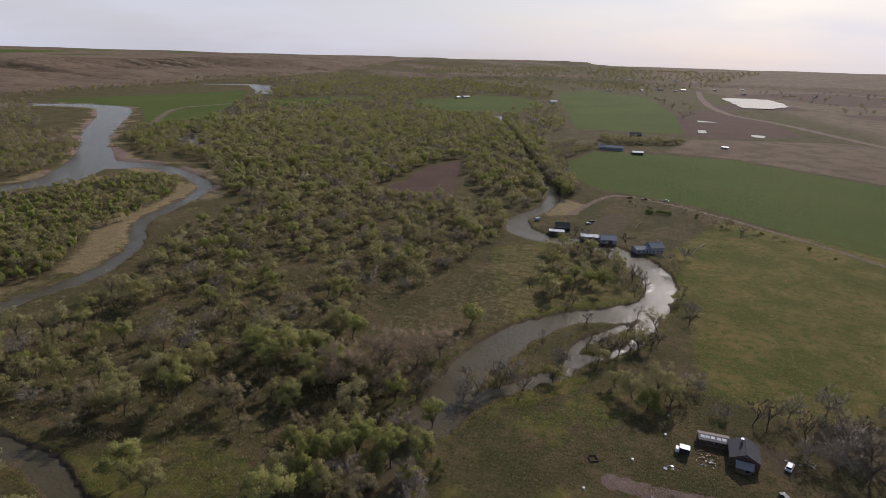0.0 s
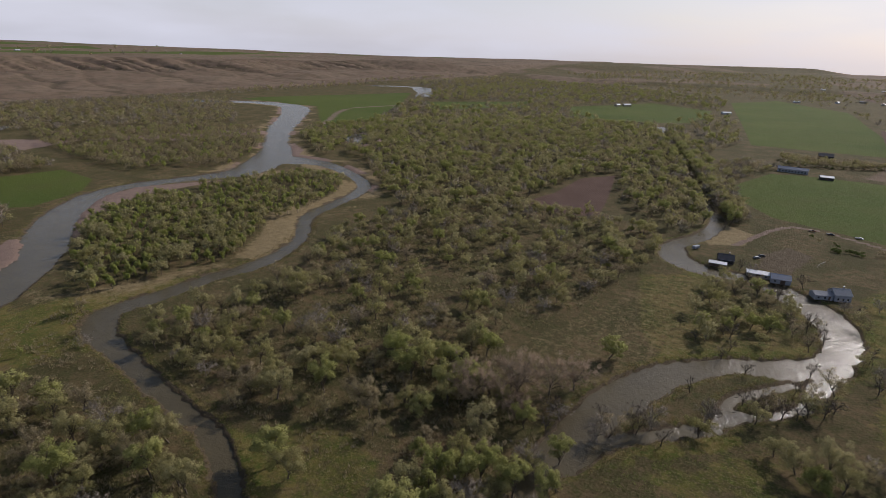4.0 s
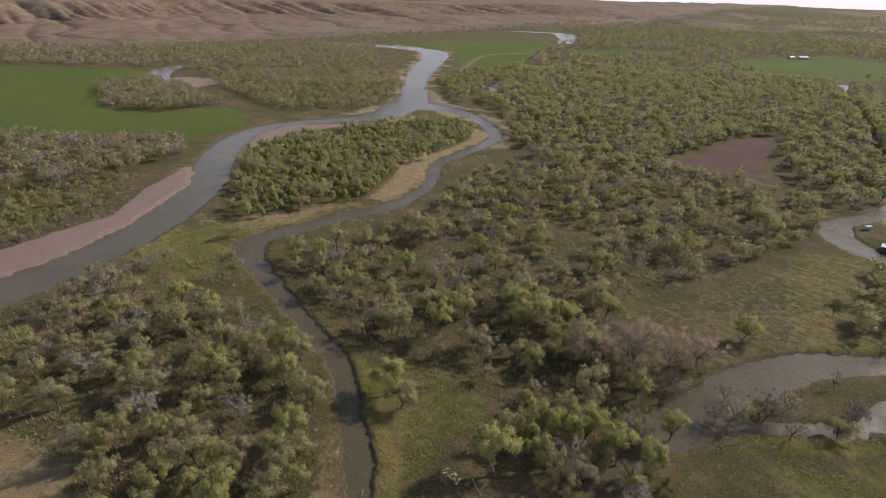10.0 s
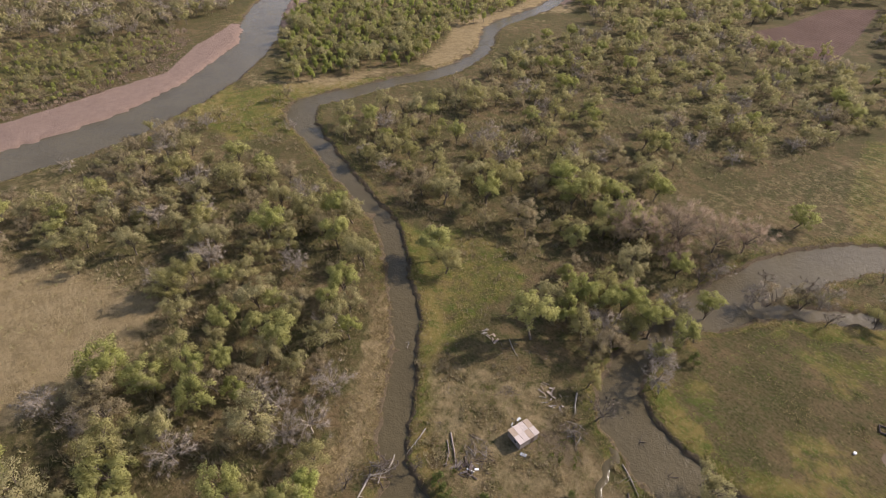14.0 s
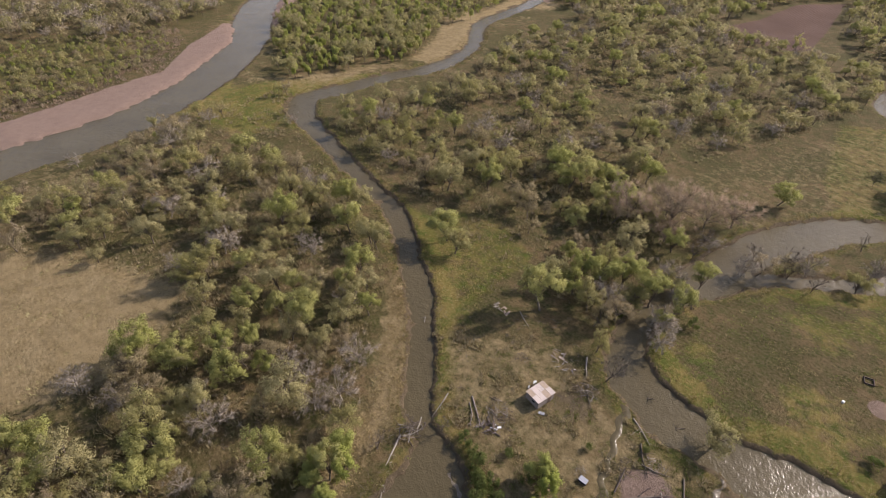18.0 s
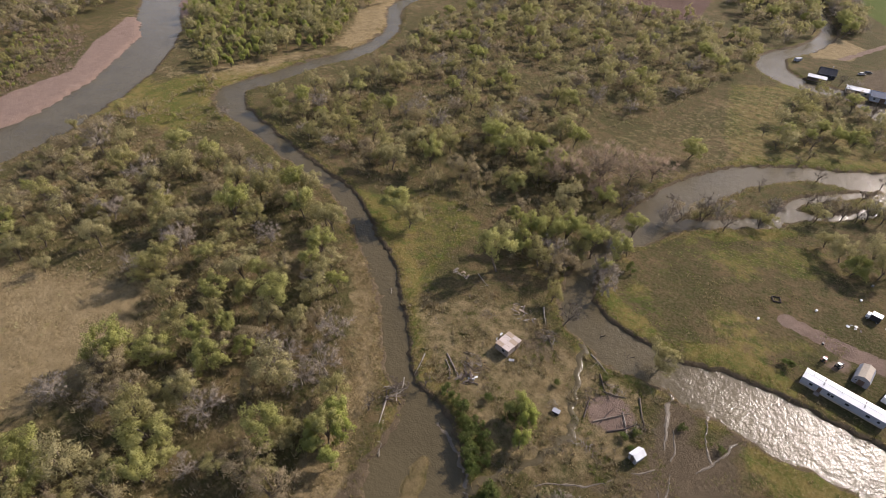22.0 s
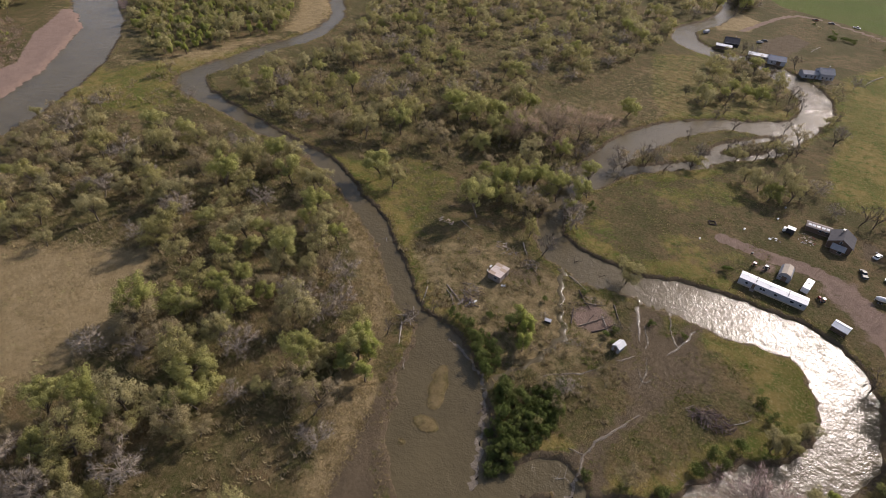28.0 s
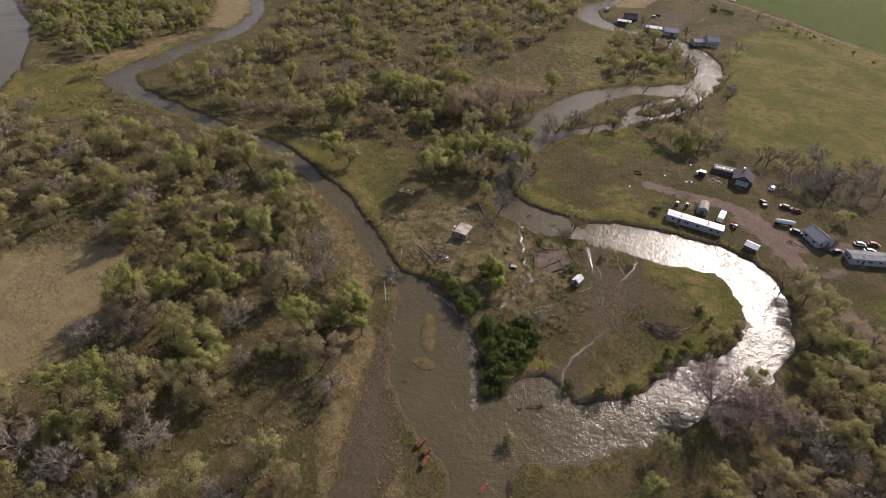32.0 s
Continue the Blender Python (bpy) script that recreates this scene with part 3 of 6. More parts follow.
sand = (0.15 + 0.65 * ramp(GY, 300, 420)) * ramp(-RIVERSIDE, -14, -4) * ramp(wobble(GX, GY, 40.0, 7.0), -0.05, 0.2) + cover((GRAVEL_BAR,), 1.5) + 0.85 * cover(SHORES, 3.0)
mud = 0.6 * soft(GX, GY, MUD[4], 3.0) + 0.5 * soft(GX, GY, BAR_BRUSH, 4.0) * ramp(wobble(GX, GY, 9.0, 4.0), -0.3, 0.3) + (1 - 0.9 * FLAT) * 0.9 * ramp(-GAP, -2.2, -0.5) + 0.7 * cover(BARE, 3.0) + 0.55 * cover(MUD, 4.5) + 0.35 * soft(GX, GY, [(-22, -18), (-15, -22), (-7, -36), (1, -46), (0, -66), (-12, -66), (-20, -40)], 4.0) + 0.35 * soft(GX, GY, WASH, 5.0) + 0.8 * GULLY
lush = 0.5 * cover(LUSH, 4.0) + 0.6 * soft(GX, GY, FLAT_GREEN, 6.0) + 0.4 * soft(GX, GY, CLEARING, 6.0) + 0.4 * soft(GX, GY, [(-401, 33), (-378, 58), (-385, 100), (-330, 76), (-300, 30), (-290, -20), (-400, -40)], 8.0) + soft(GX, GY, MEADOW, 3.0) * (1.0 * ramp(-GAP, -11, -5) * ramp(wobble(GX, GY, 7.0, 5.0), -0.5, 0.25) + 0.22 + 0.3 * ramp(wobble(GX, GY, 17.0, 1.0), 0.0, 0.5)) + 0.85 * soft(GX, GY, EAST_PASTURE, 8.0) + 0.45 * ramp(-GAP, -9, -2) + 0.2 * soft(GX, GY, HOMESTEAD, 5.0) + 0.3 * soft(GX, GY, LOOP, 5.0)
FAR = np.hypot(GX, GY)
rim_green = soft(GX, GY, MEADOW, 3.0) * ramp(-GAP, -10, -5) + 0.45 * soft(GX, GY, LUSH[2], 4.0)
rim_green = np.maximum(rim_green, soft(GX, GY, MEADOW_RIM, 5.0) * ramp(wobble(GX, GY, 8.0, 2.0), -0.35, 0.15))
crop = crop + 0.42 * rim_green
straw = (0.36 * soft(GX, GY, GLADE, 8.0) + 0.2 * ramp(-RIVERSIDE, -60, -20) + (0.2 + 0.4 * ramp(GY, 280, 380)) * MARGIN + 0.42 * soft(GX, GY, CLEARING, 6.0) + 0.8 * cover(STRAW[:2], 4.0) + 0.5 * cover(STRAW[2:3], 5.0) + 0.3 * cover(STRAW[3:], 6.0) + 0.2 * soft(GX, GY, EAST_PASTURE, 8.0) + 0.5 * FLAT + 0.14 * soft(GX, GY, LOOP, 5.0) + 0.48 * soft(GX, GY, HOMESTEAD, 5.0) + 0.33 * soft(GX, GY, WOODS_WEST, 8.0) + 0.25 * soft(GX, GY, MEADOW, 3.0) * ramp(GAP, 7, 13)
         + 0.35 * soft(GX, GY, [(85, 60), (120, 60), (150, 10), (120, -60), (60, -30)], 8.0))
dirt = ((0.3 + 0.3 * ramp(wobble(GX, GY, 9.0, 3.0), -0.3, 0.3)) * soft(GX, GY, YARD, 4.0) + 0.75 * soft(GX, GY, CORRAL, 1.5) + ramp(-line_gap(GX, GY, [(x, y, 5.5) for x, y in TRACK_FARM]), -1.5, 0.5) + 0.8 * ramp(-line_gap(GX, GY, [(x, y, 4.0) for x, y in TRACK_FIELD]), -2, 0.5)
        + ramp(-line_gap(GX, GY, [(x, y, 14.0) for x, y in ROAD_FAR], 12), -8, 2) + 0.9 * ramp(-line_gap(GX, GY, [(-600, 690, 8.0), (-720, 900, 8.0), (-700, 1040, 8.0)], 8), -6, 2))
prairie = np.clip(FOOT + 0.65 * soft(GX, GY, DRY_EAST, 8.0) + 0.9 * ramp(FAR, 2000, 2900) * ramp(wobble(GX, GY * 1.8, 420.0, 3.0), 0.1 - 0.5 * ramp(np.abs(GX - 100), 900, 2200), 0.45 - 0.5 * ramp(np.abs(GX - 100), 900, 2200)) + 0.8 * ramp(GX, 320, 420) * ramp(-GY, -1100, -700) + 0.7 * ramp(GX, 420, 600), 0, 1)
verts = np.stack([GX.ravel(), GY.ravel(), HEIGHT.ravel()], 1)
nx, ny = len(gx), len(gy)
q = (np.arange(ny - 1)[:, None] * nx + np.arange(nx - 1)).ravel()
faces = np.stack([q, q + 1, q + nx + 1, q + nx], 1)


def quick_mesh(name, verts, faces, mat, smooth=True):
    """A mesh from arrays; faces all have one number of corners."""
    me = bpy.data.meshes.new(name)
    k = faces.shape[1]
    me.vertices.add(len(verts))
    me.vertices.foreach_set("co", np.asarray(verts, np.float32).ravel())
    me.loops.add(faces.size)
    me.loops.foreach_set("vertex_index", faces.astype(np.int32).ravel())
    me.polygons.add(len(faces))
    me.polygons.foreach_set("loop_start", np.arange(0, faces.size, k, dtype=np.int32))
    me.polygons.foreach_set("use_smooth", np.full(len(faces), smooth))
    me.update(calc_edges=True)
    me.materials.append(mat)
    return me


gm = quick_mesh("ground", verts, faces, GROUND)
for name, layers in (("cover_a", (crop, soil, sand, mud)), ("cover_b", (lush, straw, dirt, prairie))):
    at = gm.attributes.new(name, "FLOAT_COLOR", "POINT")
    at.data.foreach_set("color", np.clip(np.stack([v.ravel() for v in layers], 1), 0, 1).astype(np.float32).ravel())
tagged(new("ground", gm), "river valley floor of spring grass, leaf litter, fields and gravel", "ground", kind="structure")


def water_sheet(name, stations, mat, level, label, extra=3.0, step=4.0):
    """A strip of water a little wider than its channel, which the banks cut to shape."""
    s = spline(stations, step)
    d = np.gradient(s[:, :2], axis=0)
    d /= np.linalg.norm(d, axis=1)[:, None] + 1e-9
    n = np.stack([-d[:, 1], d[:, 0]], 1)
    v, rows = [], np.linspace(-1, 1, 7)
    for k in rows:
        w = k * (s[:, 2] / 2 + extra)
        v.append(np.column_stack([s[:, 0] + n[:, 0] * w, s[:, 1] + n[:, 1] * w, np.full(len(s), level + 0.0015 * k)]))
    m = len(s)
    q = (np.arange(len(rows) - 1)[:, None] * m + np.arange(m - 1)).ravel()
    ob = new(name, quick_mesh(name, np.concatenate(v), np.stack([q, q + m, q + m + 1, q + 1], 1), mat))
    return tagged(ob, label, "water", kind="structure")


water_sheet("river_water", RIVER_LINE, RIVER, WATER_LEVEL, "wide silty grey-brown river")
water_sheet("river_water", RIVER_FAR, RIVER, WATER_LEVEL, "far bend of the silty river")
water_sheet("river_water", OXBOW, RIVER, WATER_LEVEL - 0.012, "old river arm beside a gravel flat")
water_sheet("slough_water", SLOUGH, RIVER, WATER_LEVEL - 0.004, "narrow silty side channel widening into a pool", 7.0)
water_sheet("creek_water", CREEK_LINE, CREEK, WATER_LEVEL - 0.008, "winding creek with rippled glittering water")
water_sheet("creek_water", CREEK_LOOP, CREEK, WATER_LEVEL - 0.016, "creek loop with rippled glittering water")
water_sheet("creek_water", CREEK_ARM, CREEK, WATER_LEVEL - 0.020, "shallow arm of the creek")
water_sheet("flood_water", FLOOD, RIVER, WATER_LEVEL - 0.028, "silty flood water standing south of a thicket")
water_sheet("creek_water", CREEK_SPILL, CREEK, WATER_LEVEL - 0.024, "shallow riffle between two creek arms")


def run(name, stations, mat, label, seed, lift=0.05, fray=1.0):
    """A thin film of water that follows the lie of the land, its edges uneven."""
    r = np.random.default_rng(seed)
    s = spline(stations, 0.8)
    d = np.gradient(s[:, :2], axis=0)
    d /= np.linalg.norm(d, axis=1)[:, None] + 1e-9
    n = np.stack([-d[:, 1], d[:, 0]], 1)
    s[:, :2] += n * (0.35 * np.sin(np.arange(len(s)) * 0.9 + seed) * s[:, 2] * 0.5)[:, None]
    v, m = [], len(s)
    for k in (-1, -0.4, 0.4, 1):
        w = k * s[:, 2] * np.maximum(0.06, 0.34 + r.uniform(-0.3, 0.2, m) * fray)
        px, py = s[:, 0] + n[:, 0] * w, s[:, 1] + n[:, 1] * w
        h = np.array([ground_height(a, b) for a, b in zip(px, py)]) + (lift if abs(k) < 0.5 else 0.0)
        v.append(np.column_stack([px, py, np.maximum(h, WATER_LEVEL + 0.02)]))
    q = (np.arange(3)[:, None] * m + np.arange(m - 1)).ravel()
    return tagged(new(name, quick_mesh(name, np.concatenate(v), np.stack([q, q + m, q + m + 1, q + 1], 1), mat)), label, "water", kind="structure")


for i, stations in enumerate(RUNS):
    run("flood_run", stations, RIFFLE, "foaming thread of flood water over trampled grass", i, 0.09)
run("ditch_water", [(x, y, w * 1.6) for x, y, w in DITCH], RIVER, "narrow winding ditch of silty water", 30, 0.14, 0.2)


run("current_line", [(-17, 13, 1.0), (-8, 9, 1.5), (-1, 3, 1.8), (3, -6, 2.0), (6, -15, 2.2), (9, -25, 2.6)], RIFFLE, "rippled line of current along the bank of a pool", 41, 0.05, 1.3)


def pool(name, ring, label):
    """A still pond a hand above the flat land, with a rim of mud round it."""
    bm = bmesh.new()
    c = np.mean(ring, axis=0)
    z = max(land(np.array([x for x, _ in ring], float), np.array([y for _, y in ring], float))) + 0.35
    top = []
    for (x0, y0), (x1, y1) in zip(ring, ring[1:] + ring[:1]):
        for t in (0.0, 0.25, 0.5, 0.75):
            x, y = x0 + (x1 - x0) * t, y0 + (y1 - y0) * t
            k = 1 + 0.05 * math.sin(x * 0.31 + y * 0.17)
            top.append(bm.verts.new((c[0] + (x - c[0]) * k, c[1] + (y - c[1]) * k, z)))
    bm.faces.new(top)
    low = bmesh.ops.extrude_face_region(bm, geom=bm.faces[:])
    bmesh.ops.translate(bm, vec=(0, 0, -2.0), verts=[v for v in low["geom"] if isinstance(v, bmesh.types.BMVert)])
    bmesh.ops.recalc_face_normals(bm, faces=bm.faces[:])
    me = bpy.data.meshes.new(name)
    bm.to_mesh(me)
    bm.free()
    me.materials.append(POND)
    return tagged(new(name, me), label, "water", kind="structure")


pool("pond_water", [(480, 2006), (560, 2040), (622, 2020), (626, 1880), (594, 1730), (519, 1600), (443, 1584), (455, 1690), (460, 1781)], "broad shining pond in a brown field")
pool("pond_water", [(266, 1207), (302, 1184), (260, 1173)], "narrow shining pool in a field")
pool("pond_water", [(235, 1031), (248, 1032), (243, 989), (229, 988)], "small shining pool in a field")
pool("pond_water", [(314, 1005), (335, 998), (323, 963), (308, 972)], "small pool among bushes")
pool("pond_water", [(-492, 600), (-480, 640), (-436, 618), (-416, 575), (-440, 560)], "backwater pond among the river woods")

# ---------------------------------------------------------------- trees
def tube(a, b, ra, rb, sides=5):
    """Corners and quads of a tapered limb from a to b."""
    a, b = np.array(a, float), np.array(b, float)
    d = (b - a) / (np.linalg.norm(b - a) + 1e-9)
    u = np.cross(d, (0.3, 0.9, 0.2))
    u /= np.linalg.norm(u)
    w = np.cross(d, u)
    ang = np.arange(sides) * 2 * np.pi / sides
    ring = np.cos(ang)[:, None] * u + np.sin(ang)[:, None] * w
    i = np.arange(sides)
    return np.vstack([a + ring * ra, b + ring * rb]), np.stack([i, (i + 1) % sides, (i + 1) % sides + sides, i + sides], 1)


def joined(pieces):
    vs, fs, n = [], [], 0
    for v, f in pieces:
        vs.append(v)
        fs.append(f + n)
        n += len(v)
    return np.vstack(vs), np.vstack(fs)


def plumes(rng, centres, radii, ways, count, long, wide, up=0.5, flat=0.75):
    """Fine upswept sprays of leaves along the limb ends."""
    k = rng.integers(0, len(centres), count)
    d = rng.normal(size=(count, 3))
    d[:, 2] += up
    d /= np.linalg.norm(d, axis=1)[:, None]
    c = centres[k] + d * (radii[k] * rng.uniform(0.2, 1.05, count) ** 0.6)[:, None] * (1, 1, flat)
    g = d * 0.75 + ways[k] * 0.5 + rng.normal(size=(count, 3)) * 0.4
    g /= np.linalg.norm(g, axis=1)[:, None]
    u = np.cross(g, rng.normal(size=(count, 3)))
    u /= np.linalg.norm(u, axis=1)[:, None] + 1e-9
    l, w = (long * rng.uniform(0.6, 1.4, count))[:, None], (wide * rng.uniform(0.6, 1.4, count))[:, None]
    v = np.stack([c - g * l * 0.4 - u * w, c - g * l * 0.3 + u * w, c + g * l * 0.6], 1).reshape(-1, 3)
    return v, np.arange(count * 3).reshape(-1, 3)


def twigs(rng, starts, ways, per, length, width):
    """Thin bare twigs fanning from the limbs."""
    n = len(starts) * per
    s = np.repeat(starts, per, 0) + rng.normal(size=(n, 3)) * 0.15
    d = np.repeat(ways, per, 0) + rng.normal(size=(n, 3)) * 0.65 + (0, 0, 0.25)
    d /= np.linalg.norm(d, axis=1)[:, None]
    e = s + d * length * rng.uniform(0.5, 1.3, n)[:, None]
    u = np.cross(d, rng.normal(size=(n, 3)))
    u /= np.linalg.norm(u, axis=1)[:, None] + 1e-9
    w = width * rng.uniform(0.6, 1.4, n)[:, None]
    v = np.stack([s - u * w * 1.3, s + u * w * 1.3, e], 1).reshape(-1, 3)
    return v, np.arange(n * 3).reshape(-1, 3)


def skeleton(rng, height, spread_, limbs, lean=0.12, forks=2):
    """A trunk with limbs and forks. Gives the wood, the limb ends and their ways."""
    bits, ends, ways = [], [], []
    top = np.array([rng.normal() * lean * height, rng.normal() * lean * height, height * rng.uniform(0.3, 0.45)])
    r = height * 0.022
    bits.append(tube((0, 0, -0.3), top * 0.5 + rng.normal(size=3) * 0.1, r * 1.25, r, 6))
    bits.append(tube(top * 0.5, top, r, r * 0.8, 6))
    for i in range(limbs):
        a = i * 2.4 + rng.uniform(0, 1.2)
        out = spread_ * rng.uniform(0.45, 0.95)
        base = top * rng.uniform(0.55, 1.0)
        end = np.array([math.cos(a) * out, math.sin(a) * out, height * rng.uniform(0.42, 0.95)]) + top * (0.6, 0.6, 0)
        knee = base * 0.5 + end * 0.5 + np.array([rng.normal() * 0.4, rng.normal() * 0.4, height * 0.05])
        bits += [tube(base, knee, r * 0.62, r * 0.4), tube(knee, end, r * 0.4, r * 0.16, 4)]
        for _ in range(forks):
            s = knee * 0.6 + end * 0.4 if rng.random() < 0.5 else knee
            e = end + rng.normal(size=3) * (spread_ * 0.32, spread_ * 0.32, height * 0.1)
            bits.append(tube(s, e, r * 0.26, r * 0.08, 3))
            ends.append(e)
            ways.append(e - s)
        ends.append(end)
        ways.append(end - knee)
    ways = np.array(ways)
    return joined(bits), np.array(ends), ways / np.linalg.norm(ways, axis=1)[:, None]


def leaves(rng, centres, radii, count, size, flat=0.85, up=0.3, core=0.5):
    """Small leaves in rounded tufts, each limb end carrying a main tuft and a few lesser ones."""
    lobes, sizes = [centres], [radii]
    for k in range(3):
        d = rng.normal(size=centres.shape) + (0, 0, up)
        d /= np.linalg.norm(d, axis=1)[:, None]
        lobes.append(centres + d * radii[:, None] * rng.uniform(0.6, 1.05, (len(centres), 1)))
        sizes.append(radii * rng.uniform(0.35, 0.65, len(centres)))
    lobes, sizes = np.vstack(lobes), np.concatenate(sizes)
    k = rng.choice(len(lobes), count, p=sizes ** 2 / (sizes ** 2).sum())
    d = rng.normal(size=(count, 3)) + (0, 0, up)
    d /= np.linalg.norm(d, axis=1)[:, None]
    c = lobes[k] + d * (sizes[k] * rng.uniform(core, 1.08, count))[:, None] * (1, 1, flat)
    u = rng.normal(size=(count, 3))
    u /= np.linalg.norm(u, axis=1)[:, None]
    w = np.cross(u, rng.normal(size=(count, 3)))
    w /= np.linalg.norm(w, axis=1)[:, None] + 1e-9
    s = size * rng.uniform(0.55, 1.45, (count, 1))
    v = np.stack([c - u * s * 0.6 - w * s * 0.4, c + u * s * 0.6 - w * s * 0.35, c + w * s * 0.75], 1).reshape(-1, 3)
    return v, np.arange(count * 3).reshape(-1, 3)


def make_tree(kind, seed):
    """Wood and crown of one tree of a kind, as arrays, about 11 m high, and the ends of its limbs."""
    rng = np.random.default_rng(seed)
    if kind == "old_bare":
        wood, ends, ways = skeleton(rng, 12.5, 7.4, 18, 0.03, 13)
        return wood, joined([twigs(rng, ends, ways, 14, 1.3, 0.024), twigs(rng, ends * 0.85, ways, 7, 1.3, 0.024), plumes(rng, ends, np.full(len(ends), 1.5), ways, 5000, 0.7, 0.028)]), TWIG_PINK, ends
    if kind == "bare":
        wood, ends, ways = skeleton(rng, rng.uniform(8.5, 11), 4.2, 11, 0.08, 5)
        return wood, joined([twigs(rng, ends, ways, 22, 1.4, 0.03), plumes(rng, ends, np.full(len(ends), 1.2), ways, 900, 0.5, 0.03)]), TWIG, ends
    if kind == "red":
        wood, ends, ways = skeleton(rng, rng.uniform(8, 9.5), 5.2, 10, 0.05, 5)
        return wood, joined([twigs(rng, ends, ways, 22, 1.5, 0.03), leaves(rng, ends, np.full(len(ends), 1.25), 1500, 0.13)]), LEAF_RED, ends
    if kind == "dead":
        wood, ends, ways = skeleton(rng, rng.uniform(9, 11), 3.2, 7, 0.1, 4)
        return wood, twigs(rng, ends, ways, 9, 1.4, 0.045), BARK, ends
    if kind == "budding":
        wood, ends, ways = skeleton(rng, rng.uniform(8.5, 11), 3.9, 10, 0.1, 3)
        return wood, joined([twigs(rng, ends, ways, 10, 1.3, 0.035), leaves(rng, ends, rng.uniform(0.8, 1.4, len(ends)), 3000, 0.19)]), LEAF_BUD, ends
    if kind == "shrub":
        wood, ends, ways = skeleton(rng, 3.2, 1.5, 7, 0.05, 1)
        return wood, leaves(rng, ends * (1, 1, 0.8), np.full(len(ends), 0.8), 1500, 0.17), LEAF_DARK, ends
    if kind == "willow":
        wood, ends, ways = skeleton(rng, rng.uniform(7, 9), 1.7, 8, 0.05, 2)
        ends = ends * (1, 1, 0.95)
        return wood, joined([leaves(rng, ends, rng.uniform(0.6, 1.0, len(ends)), 3200, 0.21, 1.5, 0.5), plumes(rng, ends, np.full(len(ends), 0.8), ways, 500, 0.5, 0.06, 0.8, 1.3)]), LEAF_BRIGHT, ends
    wood, ends, ways = skeleton(rng, rng.uniform(9.5, 12), 3.9, 10, 0.09, 2)
    ends = ends * (1, 1, 0.92) + (0, 0, 0.7)
    leafy = kind == "green"
    crown = joined([leaves(rng, ends, rng.uniform(0.9, 1.7, len(ends)), 5600 if leafy else 4400, 0.25 if leafy else 0.225), twigs(rng, ends, ways, 5, 1.4, 0.035)])
    return wood, crown, LEAF_GREEN if leafy else LEAF_OLIVE, ends


def thin_copy(crown, share, grow, rng):
    """Fewer, larger leaves of a crown, for trees far off."""
    v, f = crown
    n = len(f)
    pick = rng.permutation(n)[:max(18, int(n * share))]
    q = v.reshape(-1, 3, 3)[pick]
    c = q.mean(1, keepdims=True)
    return (c + (q - c) * grow).reshape(-1, 3)


def rounded(v, ends):
    """Turns the triangles of a crown outwards and gives the soft normals of its tufts."""
    q = v.reshape(-1, 3, 3).copy()
    c = q.mean(1)
    tuft = c - ends[((c[:, None] - ends[None]) ** 2).sum(2).argmin(1)]
    tuft /= np.linalg.norm(tuft, axis=1)[:, None] + 1e-6
    body = c - (ends[:, 0].mean(), ends[:, 1].mean(), ends[:, 2].mean() * 0.75)
    body /= np.linalg.norm(body, axis=1)[:, None] + 1e-6
    g = np.cross(q[:, 1] - q[:, 0], q[:, 2] - q[:, 0])
    g /= np.linalg.norm(g, axis=1)[:, None] + 1e-9
    n = 0.6 * tuft + 0.5 * body + (0, 0, 0.1)
    turn = (g * n).sum(1) < 0
    q[turn] = q[turn][:, ::-1]
    g[turn] *= -1
    n = n + 0.55 * g
    n /= np.linalg.norm(n, axis=1)[:, None] + 1e-9
    return q.reshape(-1, 3), np.repeat(n, 3, 0)


def crown_mesh(name, v, n, mat):
    me = quick_mesh(name, v, np.arange(len(v)).reshape(-1, 3), mat, True)
    me.attributes.new("custom_normal", "FLOAT_VECTOR", "POINT").data.foreach_set("vector", n.astype(np.float32).ravel())
    me.update()
    return me


TREE_NAMES = {
    "olive": ("cottonwood_tree", "cottonwood tree with thin olive-green spring leaves", "tree"),
    "green": ("leafy_tree", "broad tree in fresh green leaf above grass", "tree"),
    "willow": ("willow_tree", "young upright willow in light green leaf", "tree"),
    "budding": ("budding_tree", "grey-brown tree with opening buds and few leaves", "tree"),
    "bare": ("bare_tree", "bare grey tree with fine leafless twigs", "tree"),
    "old_bare": ("old_bare_tree", "huge spreading old tree, bare, with fine pinkish twigs", "tree"),
    "red": ("red_budded_tree", "wide tree with reddish brown budding twigs", "tree"),
    "dead": ("dead_tree", "dark dead tree with stiff bare limbs", "tree"),
    "shrub": ("shrub", "low dense dark green shrub on the bank", "shrub"),
}
FORMS, DATA = {}, {}
for i, kind in enumerate(TREE_NAMES):
    for k in range(8):                 # the last four are lighter forms for trees farther off
        if k < 4:
            wood, crown, leaf, ends = make_tree(kind, 100 * i + k)
            DATA[kind, k] = crown, leaf, wood, ends
            v = crown[0]
        else:
            crown, leaf, wood, ends = DATA[kind, k - 4]
            v = thin_copy(crown, 0.4, 1.5, np.random.default_rng(k))
        root = new(TREE_NAMES[kind][0])
        root.empty_display_size = 0.5
        trunk = new("trunk", quick_mesh(kind + "_trunk", *wood, BARK if kind != "bare" else TWIG))
        crown_ob = new("crown", crown_mesh(kind + "_crown", *rounded(v, ends), leaf))
        trunk.parent = crown_ob.parent = root
        tagged(root, TREE_NAMES[kind][1], TREE_NAMES[kind][2], TREE_NAMES[kind][2] + "s of the valley")
        FORMS[kind, k] = [root, False]

